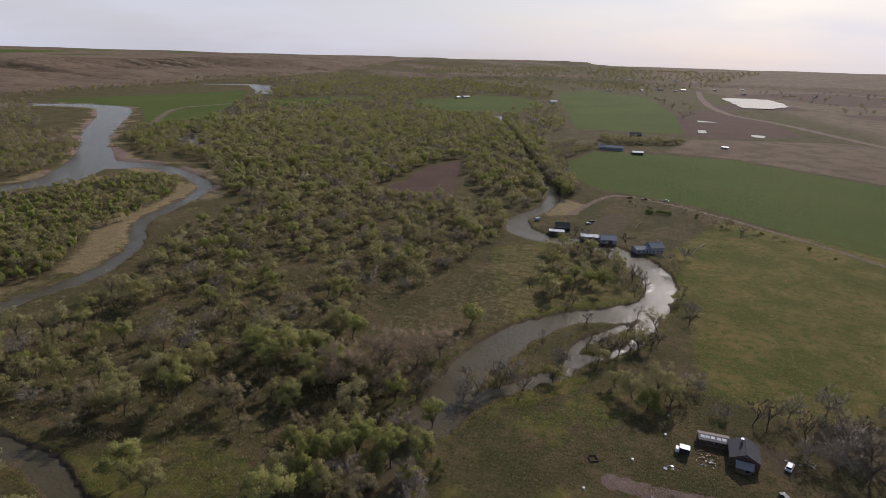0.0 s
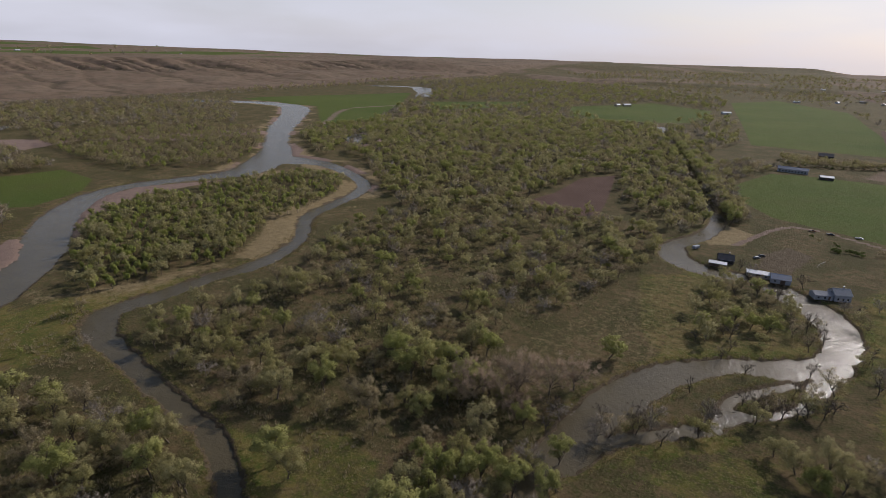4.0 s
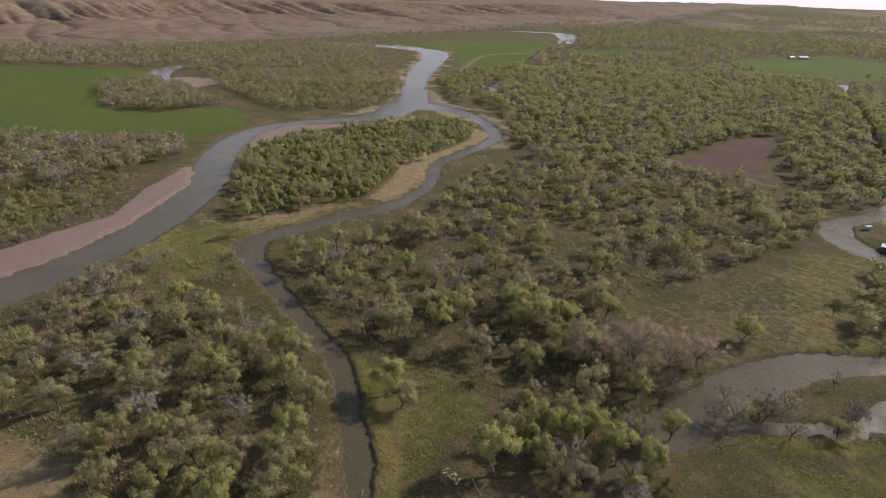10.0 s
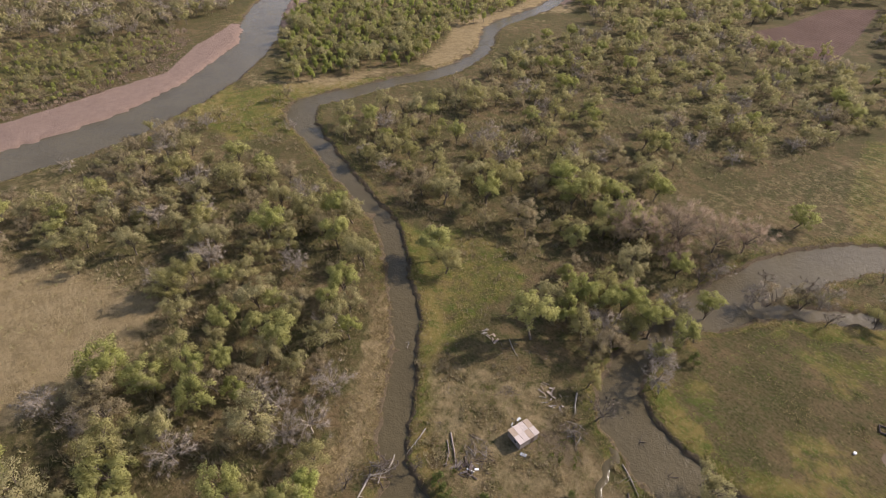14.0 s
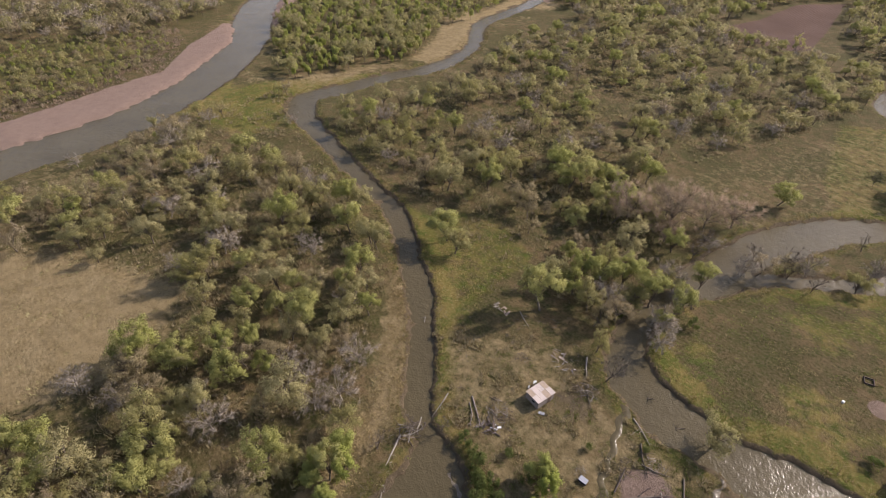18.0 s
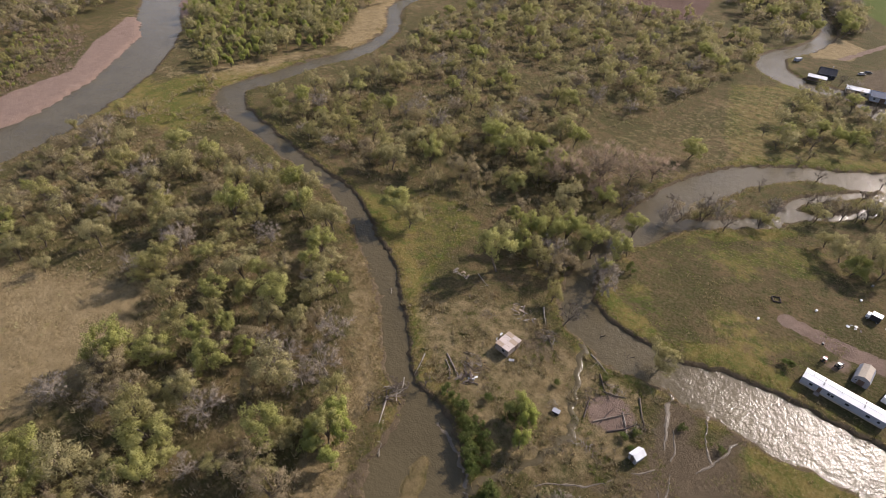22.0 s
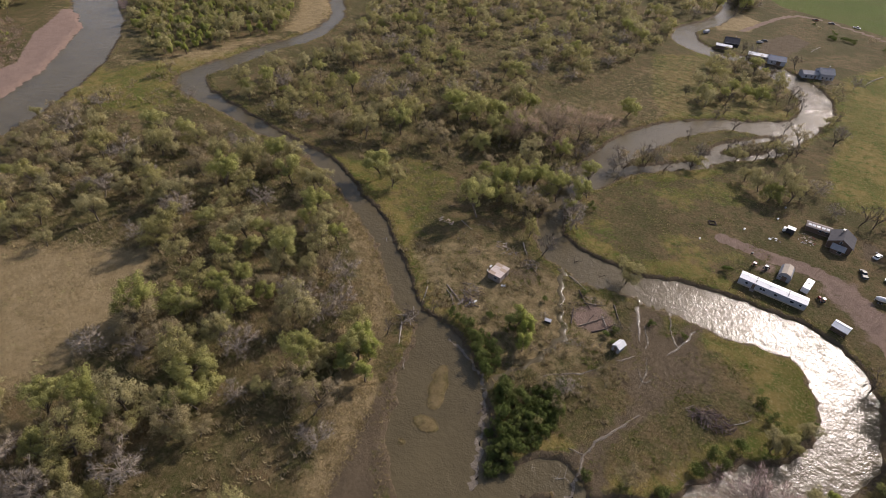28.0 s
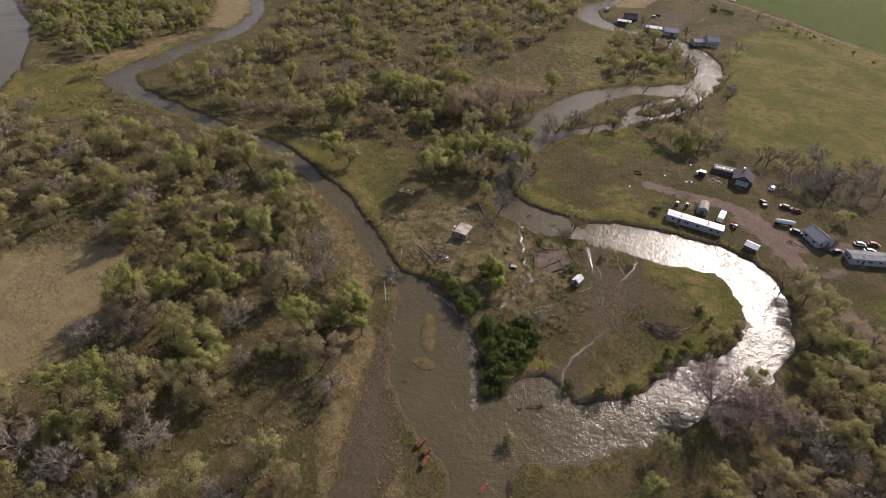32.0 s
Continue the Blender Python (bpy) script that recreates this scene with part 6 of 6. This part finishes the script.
root = thing("gambrel_shed", 70.3, 98.6, 82, "grey gambrel-roofed storage shed behind the mobile home", "shed", lift=-0.05)
GAM = [(-2.1, 2.1), (-1.5, 3.1), (0, 3.7), (1.5, 3.1), (2.1, 2.1)]
part("wall", profile([(-2.0, 0.1), (2.0, 0.1), (2.0, 2.15), (1.45, 3.0), (0, 3.6), (-1.45, 3.0), (-2.0, 2.15)], 6.0), GREY_SHINGLE, root)
for (a, b), (c, d) in zip(GAM, GAM[1:]):
    part("roof", slope(6.4, a, b, c, d, 0.1), TAN_WALL if a in (-1.5, 0) else GREY_SHINGLE, root)
opening(root, "door", -3.0, 0, 1.1, 1.6, 2.0, "w")
opening(root, "window", -3.0, 1.3, 1.5, 0.5, 0.6, "w")
opening(root, "window", 3.0, 0, 1.5, 0.8, 0.8, "e")

root = thing("camper_trailer", 77.2, 95.4, 74, "small white travel trailer parked on grass", "camper")
part("body", block((0, 0, 1.6, 6.6, 2.35, 2.0), bevel=0.15), WHITE_METAL, root)
part("stripe", block((0, -1.19, 1.3, 6.2, 0.02, 0.25), (0, 1.19, 1.3, 6.2, 0.02, 0.25)), BLUE, root)
for u in (-2.0, 0.3, 2.2):
    part("roof_vent", block((u, 0.1, 2.68, 0.55, 0.5, 0.16), bevel=0.03), DARK if u == 0.3 else STEEL, root)
    opening(root, "window", u, -1.175, 1.9, 0.9, 0.6, "s")
opening(root, "door", 1.2, 1.175, 1.55, 0.7, 1.7, "n")
part("tow_bar", block((3.8, 0, 0.6, 1.2, 0.12, 0.1), (4.3, 0, 0.35, 0.12, 0.12, 0.7)), DARK, root)
for s in (-1.05, 1.05):
    for u in (-0.5, 0.4):
        wheel(root, u, s, 0.36)

root = thing("truck_box", 71.0, 128.3, -10, "white boxy truck body standing by scrap", "truck")
part("box_body", block((0, 0, 1.5, 2.9, 2.3, 2.0), bevel=0.06), DARK, root)
part("roof_panel", block((0, 0, 2.56, 3.0, 2.4, 0.1), bevel=0.03), WHITE_METAL, root)
part("cab", block((-2.0, 0, 1.15, 1.2, 2.0, 1.3), bevel=0.12), WHITE_METAL, root)
part("windscreen", block((-2.5, 0, 1.5, 0.24, 1.6, 0.5)), PANE, root)
for u in (-1.9, 0.9):
    for s in (-1, 1):
        wheel(root, u, s, 0.4)

gable("farm_house", 88.2, 130.4, 80, 8.6, 8.0, 3.0, 2.2, BROWN_WALL, DARK_SHINGLE, "old dark farmhouse with a grey-black pitched roof", "house",
      holes=[("window", "w", -1.5, 1.7, 1.0, 1.3), ("window", "w", 1.6, 1.7, 1.0, 1.3), ("window", "w", 0.2, 3.9, 0.8, 0.9), ("door", "s", 1.0, 1.3, 0.95, 2.0), ("window", "n", 0, 1.7, 1.2, 1.2), ("window", "s", -2.0, 1.7, 1.0, 1.2)], chimney=True)
gable("farm_house_porch", 87.0, 124.9, -10, 4.2, 2.6, 2.3, 1.0, BROWN_WALL, GREY_SHINGLE, "lean gabled front porch of the old farmhouse", "porch", holes=[("window", "s", 0.9, 1.4, 1.4, 1.2), ("door", "s", -1.1, 1.25, 0.9, 1.95)])
gable("long_shed", 80.8, 136.2, -3, 8.6, 3.8, 2.3, 0.5, BROWN_WALL, OLD_BOARD, "low long shed with a patched pale roof", "shed", holes=[("door", "s", -2.6, 1.2, 1.2, 1.9), ("window", "s", 0.6, 1.5, 1.0, 0.8), ("window", "s", 2.8, 1.5, 1.0, 0.8)])
root = thing("roof_patches", 80.8, 136.2, -3, "pale loose sheets lying on a shed roof", "roof sheet")
for i, u in enumerate((-3.4, -2.0, -0.4, 1.3, 2.9)):
    bm = block((u, -0.95, 2.62, 1.2, 1.1, 0.04))
    bmesh.ops.rotate(bm, cent=(u, -0.95, 2.62), matrix=Matrix.Rotation(0.25, 3, "X"), verts=bm.verts[:])
    part("sheet", bm, WHITE_METAL if i != 2 else STEEL, root)

gable("grey_house", 112.6, 95.6, -60, 8.2, 6.8, 2.8, 2.0, WHITE_SIDING, GREY_SHINGLE, "small grey-roofed house with pale walls by the yard", "house",
      holes=[("window", "e", -1.8, 1.6, 0.9, 1.1), ("door", "e", 1.2, 1.25, 0.95, 2.0), ("window", "s", -2.2, 1.6, 1.1, 1.1), ("window", "s", 2.0, 1.6, 1.1, 1.1), ("window", "w", 0, 1.6, 1.1, 1.1), ("window", "n", 0, 1.6, 1.1, 1.1)])
gable("creek_shed", 87.0, 79.3, -22, 4.2, 3.6, 2.1, 0.7, BROWN_WALL, WHITE_METAL, "small dark shed with a worn white metal roof", "shed", holes=[("door", "s", 0.4, 1.15, 1.0, 1.8), ("window", "w", 0, 1.4, 0.6, 0.6)], seams=5)
gable("island_shed", 27.7, 34.6, 68, 3.2, 2.3, 2.2, 0.75, GREY_SHINGLE, WHITE_METAL, "little grey shed with a shiny white roof in flooded grass", "shed", over=0.2, holes=[("door", "w", 0, 1.2, 0.9, 1.8), ("window", "s", 0.5, 1.4, 0.5, 0.5)], seams=4)

root = thing("tank_trailer", 101.8, 102.0, 6, "white cylindrical tank on a wheeled trailer", "tank")
part("tank", drum(0, 0, 1.7, 0.85, 7.6, "x", 18, 1), WHITE_METAL, root)
part("manhole", drum(0.6, 0, 2.6, 0.25, 0.25, sides=10), STEEL, root)
part("chassis", block((0, 0.5, 0.75, 7.2, 0.15, 0.2), (0, -0.5, 0.75, 7.2, 0.15, 0.2), (-2.4, 0, 0.75, 0.2, 1.2, 0.2), (2.4, 0, 0.75, 0.2, 1.2, 0.2)), DARK, root)
for u in (-2.8, -1.8, 2.6):
    for s in (-0.85, 0.85):
        wheel(root, u, s, 0.45)
part("ladder", block((-3.9, 0.2, 1.2, 0.06, 0.06, 1.6), (-3.9, -0.2, 1.2, 0.06, 0.06, 1.6), *[(-3.9, 0, 0.6 + 0.3 * i, 0.05, 0.4, 0.05) for i in range(5)]), STEEL, root)

mower(60.4, 99.0, 75, RED, "small red tractor with a white canopy on worn grass")
mower(64.4, 99.3, 60, DARK, "small dark tractor with a white canopy on worn grass")
mower(81.8, 91.7, 130, RED, "red farm machine standing in weeds beside the track")
car("pickup_truck", 95.6, 115.2, 100, DARK, "dark pickup truck with a pale cab by the track", True)
car("wrecked_car", 104.5, 115.6, -15, DARK, "dark wrecked car under bare trees", wrecked=True)
car("wrecked_car", 108.4, 114.6, 20, RUST, "rusty wrecked car lying under bare trees", wrecked=True)
car("parked_car", 128.8, 99.6, 12, WHITE_METAL, "white parked car behind the second mobile home")
car("parked_car", 131.6, 96.3, 8, WHITE_METAL, "white parked car close to the mobile home wall")
car("parked_car", 134.0, 101.8, 10, RED, "red parked car behind the second mobile home")
car("parked_car", 118.8, 90.6, 30, DARK, "dark parked car beside the grey house")
car("parked_car", 105.8, 98.0, -20, DARK, "dark car parked near the tank trailer")
car("wrecked_car", 101.0, 130.0, 60, WHITE_METAL, "faded white wreck in the bare tree clump", wrecked=True)
heap("junk_heap", 104.0, 89.8, 3.2, 2.0, 30, [OLD_BOARD, RUST, SCRAP, DARK], "heap of boards and rusty scrap in the yard", 1.8, 0.9, 3)
heap("scrap_heap", 77.6, 127.6, 3.6, 4.2, 44, [SCRAP, SCRAP, WHITE_METAL, OLD_BOARD, RUST], "wide heap of pale scrap wood by the farmhouse", 1.6, 0.6, 4)
heap("scrap_heap", 66.0, 120.3, 2.4, 1.0, 9, [WHITE_METAL, STEEL, OLD_BOARD], "few white scraps lying on the grass", 1.5, 0.3, 5)
branch_heap(55.5, 23.6, 6.0, 3.2, 190, [PLUMWOOD, OLDWOOD, PLUMWOOD, CHAR], "big dense heap of purple-brown cut branches", 6, 1.7, 3.4, "brush_heap")
heap("burnt_heap", -18.6, 28.6, 3.0, 2.4, 30, [CHAR, CHAR, OLD_BOARD], "collapsed burnt shed of dark boards", 2.6, 0.9, 7)
heap("white_pipes", -17.0, 29.3, 1.4, 1.0, 4, [WHITE_METAL], "bent white sheet metal on burnt boards", 3.0, 0.9, 8, "scrap")
branch_heap(11.0, 43.5, 1.6, 3.5, 22, [OLDWOOD, CHAR], "tangle of dark poles beside a bare patch", 9, 0.4, 2.6)
for i, (a, b, c, d, r) in enumerate(((12.5, 37.0, 11.0, 44.5, 0.22), (15.0, 37.5, 21.5, 45.5, 0.26), (19.0, 37.0, 24.5, 44.0, 0.3), (13.0, 48.0, 19.5, 50.0, 0.2), (16.5, 38.0, 17.5, 44.0, 0.18))):
    fallen_log(a, b, c, d, r, OLDWOOD if i % 2 else CHAR, "dark fallen trunk lying on a bare patch", 70 + i)
branch_heap(25.0, 42.0, 1.8, 3.0, 26, [CHAR, OLDWOOD, DEADWOOD], "heap of dark posts and rails by a bare patch", 10, 0.7, 2.4)
branch_heap(15.0, 50.5, 3.0, 1.4, 22, [OLDWOOD, DEADWOOD], "grey broken rails in the weeds", 14, 0.4, 2.6)
branch_heap(4.0, 35.5, 1.2, 1.6, 16, [DEADWOOD, OLDWOOD], "small stack of pale sticks beside a trough", 15, 0.8, 2.2)
branch_heap(-31.0, 12.0, 2.5, 4.5, 40, [DEADWOOD, OLDWOOD, CHAR], "dead branches jammed across the slough mouth", 16, 1.0, 4.2)
branch_heap(-20.0, 33.0, 4.0, 4.0, 60, [OLDWOOD, CHAR, DEADWOOD], "thicket of dead grey branches beside burnt boards", 17, 1.0, 3.0)
branch_heap(-8.0, 56.0, 4.0, 2.5, 40, [OLDWOOD, SCRAP, DEADWOOD], "pale branches and splinters behind the shack", 18, 0.7, 3.0)
branch_heap(-27.0, 52.0, 3.0, 2.0, 26, [OLDWOOD, CHAR], "low pile of dark branches in weeds", 19, 0.5, 2.4)
branch_heap(3.0, -3.5, 1.4, 2.6, 14, [OLDWOOD, CHAR], "dark snag of branches at the pool edge", 20, 0.5, 3.6)
branch_heap(15.5, 30.0, 4.0, 2.5, 30, [OLDWOOD, DEADWOOD], "grey sticks strewn beside the ditch", 21, 0.3, 2.4)
heap("timber_heap", -18.5, 60.0, 5.5, 3.5, 18, [OLD_BOARD, SCRAP, DEADWOOD], "pale driftwood timbers scattered beside the woods", 3.0, 0.5, 10)
heap("timber_heap", -45.0, 62.5, 3.0, 1.5, 14, [SCRAP, DEADWOOD], "short stack of pale cut timbers in grass", 3.2, 0.4, 11)
heap("scrap_heap", 105.0, 133.0, 5.0, 3.0, 14, [WHITE_METAL, STEEL, OLD_BOARD], "white and grey scraps under bare trees", 1.3, 0.4, 12)

# tumbledown shack between the channels
root = thing("shack", -15.6, 44.9, -8, "tumbledown wooden shack with a flat panelled roof", "shack")
root.scale = (1.22, 1.1, 1.1)
part("wall", block((0, -2.55, 1.15, 3.7, 0.12, 2.3), (0, 2.55, 1.15, 3.7, 0.12, 2.3), (1.85, 0, 1.15, 0.12, 5.2, 2.3), (-1.85, 0.8, 1.15, 0.12, 3.4, 2.3)), OLD_BOARD, root)
opening(root, "window", 0.5, -2.6, 1.4, 0.9, 0.8, "s")
opening(root, "door", 1.9, 1.0, 1.0, 0.9, 1.8, "e")
for i in range(2):
    for k in range(4):
        bm = block((-1.0 + 2.02 * i, -2.1 + 1.42 * k, 2.42 + 0.05 * i + 0.02 * (k % 2), 1.98, 1.38, 0.07, random.Random(i * 7 + k).uniform(-2, 2)))
        part("roof_panel", bm, ROOF_PANEL if (i + k) % 3 else SCRAP, root)
part("rafter", block(*[(-1.95 + 1.3 * k, 0, 2.33, 0.1, 5.4, 0.12) for k in range(4)]), OLD_BOARD, root)
heap("shack_litter", -19.6, 46.5, 1.6, 2.0, 14, [WHITE_METAL, CHAR, OLD_BOARD], "litter of boards and white sheet beside a shack", 1.4, 0.5, 13)
root = thing("door_panel", -12.2, 41.6, 25, "pale loose door lying in grass", "door panel")
part("panel", block((0, 0, 0.12, 1.6, 0.9, 0.08), bevel=0.02), WHITE_SIDING, root)
root = thing("stock_tank", 6.0, 34.0, 5, "low dark trough with a white lid", "trough")
part("tub", block((0, 0, 0.45, 1.9, 1.3, 0.8), bevel=0.08), DARK, root)
part("lid", block((0, 0, 0.9, 2.0, 1.4, 0.08), bevel=0.02), WHITE_SIDING, root)
root = thing("timber_square", 43.7, 118.1, 20, "square dark frame lying in the pasture", "frame")
for a, b, c, d in ((0, 1.2, 2.6, 0.25), (0, -1.2, 2.6, 0.25), (1.2, 0, 0.25, 2.4), (-1.2, 0, 0.25, 2.4)):
    part("beam", block((a, b, 0.25, c, d, 0.35), bevel=0.03), CHAR, root)
for x, y, m, l in ((55.3, 121.0, WHITE_METAL, "white bucket tub in the pasture"), (40.9, 105.0, WHITE_METAL, "pale feed tub lying in the pasture"), (69.0, 147.0, STEEL, "pale barrel under the trees"), (66.6, 136.0, WHITE_METAL, "white barrel at the pasture edge"), (59.3, 106.5, DARK, "dark barrel beside the yard track")):
    root = thing("feed_tub", x, y, 0, l, "tub", "tubs in the pasture")
    part("tub", drum(0, 0, 0.25, 0.36, 0.5, sides=12), m, root)
    part("rim", drum(0, 0, 0.5, 0.39, 0.06, sides=12), m, root)
for x, y, a, l in ((-1.0, -39.5, 65, 3.4), (1.6, -43.8, 80, 3.2), (16.5, -44.5, 70, 3.6), (1.2, -41.2, 60, 2.6)):
    root = thing("rusty_boiler", x, y, a, "rusty iron tank lying among reeds", "tank", "rusty tanks")
    part("shell", drum(0, 0, 0.55, 0.6, l, "x", 14, 1), RUST, root)
    part("flange", drum(l * 0.3, 0, 0.55, 0.66, 0.12, "x", 14), RUST, root)
    part("nozzle", drum(-l * 0.2, 0, 1.15, 0.15, 0.4, sides=8), RUST, root)

for i, (a, b, c, d, r, m) in enumerate([(-32.0, 10.5, -22.5, -3.5, 0.28, DEADWOOD), (-31.7, 9.8, -30.0, 16.5, 0.18, DEADWOOD), (-33, 28, -31, 21, 0.2, DEADWOOD), (-28, 32, -20.5, 27, 0.25, OLD_BOARD), (-27, 30, -22, 25, 0.2, OLD_BOARD), (-15, 66, -11, 60, 0.25, DEADWOOD),
                                        (-9, 57, -4, 52, 0.2, BARK), (10, 53, 16, 46, 0.22, BARK), (22, 52, 27, 43, 0.28, BARK), (20, 45, 24, 38, 0.2, DEADWOOD), (5, 58, 12, 54, 0.2, DEADWOOD), (119.5, 353, 107, 326, 0.3, DEADWOOD), (83, 392, 77, 374, 0.25, DEADWOOD), (4, -12, 9, -6, 0.2, BARK),
                                        (22, -13.5, 27, -11, 0.22, DEADWOOD), (-62, 46, -57, 41, 0.16, DEADWOOD), (12, 63, 15.5, 66, 0.25, BARK), (3, 66, 5, 68, 0.3, BARK), (-40, 66, -34, 63, 0.15, DEADWOOD), (61, 25, 65, 29, 0.14, DEADWOOD)]):
    fallen_log(a, b, c, d, r, m, "fallen " + ("pale bleached" if m is DEADWOOD else "dark") + " tree trunk with broken limbs", 40 + i)

# farmstead at the upper creek bend
gable("low_barn", 22.3, 342.5, 3, 9.8, 5.2, 2.3, 0.6, BROWN_WALL, WHITE_METAL, "low barn with a white metal roof by the creek", "barn", holes=[("door", "s", -2, 1.2, 2.0, 2.0), ("window", "s", 2.5, 1.5, 1.0, 0.8)], seams=6)
gable("dark_house", 26.0, 353.0, 8, 9.0, 8.0, 3.0, 2.4, DARK, DARK_SHINGLE, "dark house with a steep black roof", "house", holes=[("window", "s", -2, 1.7, 1.0, 1.2), ("window", "s", 2, 1.7, 1.0, 1.2), ("window", "e", 0, 1.7, 1.0, 1.2)], chimney=True)
root = thing("solar_panel", 24.0, 349.6, 8, "tilted pale blue panel in front of a dark house", "panel")
bm = block((0, 0, 0, 3.0, 2.2, 0.08))
bmesh.ops.rotate(bm, cent=(0, 0, 0), matrix=Matrix.Rotation(0.5, 3, "X"), verts=bm.verts[:])
bmesh.ops.translate(bm, vec=(0, 0, 3.2), verts=bm.verts[:])
part("panel", bm, STEEL, root)
part("post", block((0, 0.6, 1.5, 0.15, 0.15, 3.0), (0, -0.6, 1.3, 0.15, 0.15, 2.6)), DARK, root)
gable("white_shed", 44.6, 338.0, 4, 12.0, 6.5, 2.6, 0.8, TAN_WALL, WHITE_METAL, "long shed with a white metal roof by the creek", "shed", holes=[("door", "s", 0, 1.3, 2.4, 2.2), ("window", "s", 4, 1.5, 1.2, 0.9)], seams=7)
gable("blue_barn", 56.0, 334.5, 6, 10.0, 8.5, 3.0, 1.8, WHITE_SIDING, BLUE_METAL, "pale barn with a dark blue metal roof", "barn", holes=[("window", "e", 0, 1.7, 1.2, 1.2), ("door", "s", 1, 1.4, 2.6, 2.5), ("window", "s", -3, 1.7, 1.2, 1.0)], seams=7)
gable("white_house", 84.0, 325.0, 22, 8.6, 8.0, 4.0, 2.4, WHITE_SIDING, GREY_SHINGLE, "white two-storey house with a grey roof by the creek", "house",
      holes=[("window", "s", -2.4, 1.6, 1.0, 1.3), ("window", "s", 0.2, 1.6, 1.0, 1.3), ("window", "s", 2.6, 1.6, 1.0, 1.3), ("window", "e", -1.8, 1.6, 1.1, 1.3), ("window", "e", 1.8, 1.6, 1.1, 1.3), ("window", "e", 0, 4.0, 1.2, 1.2), ("window", "w", 0, 4.0, 1.0, 1.0)], chimney=True)
gable("house_wing", 75.4, 321.2, 22, 9.0, 6.6, 2.9, 1.1, WHITE_SIDING, GREY_SHINGLE, "low white wing with a pale grey roof", "house", holes=[("window", "s", -2.8, 1.6, 1.0, 1.1), ("window", "s", 0.5, 1.6, 1.0, 1.1), ("door", "s", 2.8, 1.3, 0.95, 2.0)])
car("pickup_truck", 79.7, 466.5, 5, RUST, "brown pickup parked on the field track", True)
car("pickup_truck", 91.3, 464.5, 2, DARK, "dark pickup parked on the field track", True)
car("pickup_truck", 109.3, 466.0, -10, WHITE_METAL, "white pickup parked on the field track", True)
car("parked_car", 43.6, 372.0, 40, STEEL, "grey car parked behind the white shed")
car("parked_car", 46.5, 378.0, 35, DARK, "dark car parked behind the white shed")
root = thing("camper_trailer", 7.1, 369.5, 60, "small pale camper trailer on the creek bank", "camper")
part("body", block((0, 0, 1.5, 5.2, 2.2, 1.9), bevel=0.15), WHITE_SIDING, root)
opening(root, "window", 0.5, -1.1, 1.8, 1.0, 0.6, "s")
for s in (-1.0, 1.0):
    wheel(root, 0, s, 0.36)
part("tow_bar", block((3.0, 0, 0.55, 1.0, 0.12, 0.1)), DARK, root)

# farm beyond the pivot field
gable("long_farm_building", 75.0, 737.0, -4, 31.0, 10.0, 4.2, 2.2, WHITE_SIDING, BLUE_METAL, "long pale farm building with a dark blue roof", "barn", holes=[("window", "s", -13 + 3.2 * i, 2.0, 1.6, 1.8) for i in range(9)], seams=9)
gable("feed_barn", 106.5, 712.0, 5, 13.0, 8.0, 3.2, 1.4, DARK, WHITE_METAL, "dark barn with a white metal roof", "barn", holes=[("door", "s", 0, 1.6, 3.0, 2.8)], seams=6)
gable("black_barn", 117.0, 872.0, 0, 17.0, 11.0, 6.0, 3.0, DARK, DARK_SHINGLE, "tall black barn behind a windbreak", "barn", holes=[("door", "s", 0, 2.0, 4.0, 3.6)])
gable("field_shed", 232.0, 815.0, 0, 9.0, 5.0, 2.6, 0.8, TAN_WALL, WHITE_METAL, "small white shed alone in dry grass", "shed", holes=[("door", "s", 0, 1.3, 2.0, 2.0)])
far = random.Random(21)
for i, (x, y) in enumerate([(-40, 1500), (130, 2150), (250, 2250), (330, 2350), (380, 2300), (420, 2380), (560, 2500), (700, 2650), (620, 2300), (-300, 1500), (-280, 1520), (860, 2300), (-560, 1900), (900, 1700), (760, 1500), (-2700, 900), (-2900, 1300), (-3100, 700), (-2600, 1900), (480, 3000), (250, 2900)]):
    gable("farm_building", x, y, far.uniform(0, 180), far.uniform(14, 24), far.uniform(8, 12), far.uniform(3.5, 5), 2.2, far.choice([WHITE_SIDING, TAN_WALL]), far.choice([WHITE_METAL, WHITE_METAL, GREY_SHINGLE]), "distant pale farm building on the plain", "building", group="far farm buildings",
          holes=[("door", "s", 0, 1.7, 3.0, 3.0), ("window", "s", 4.5, 2.0, 1.6, 1.4)])
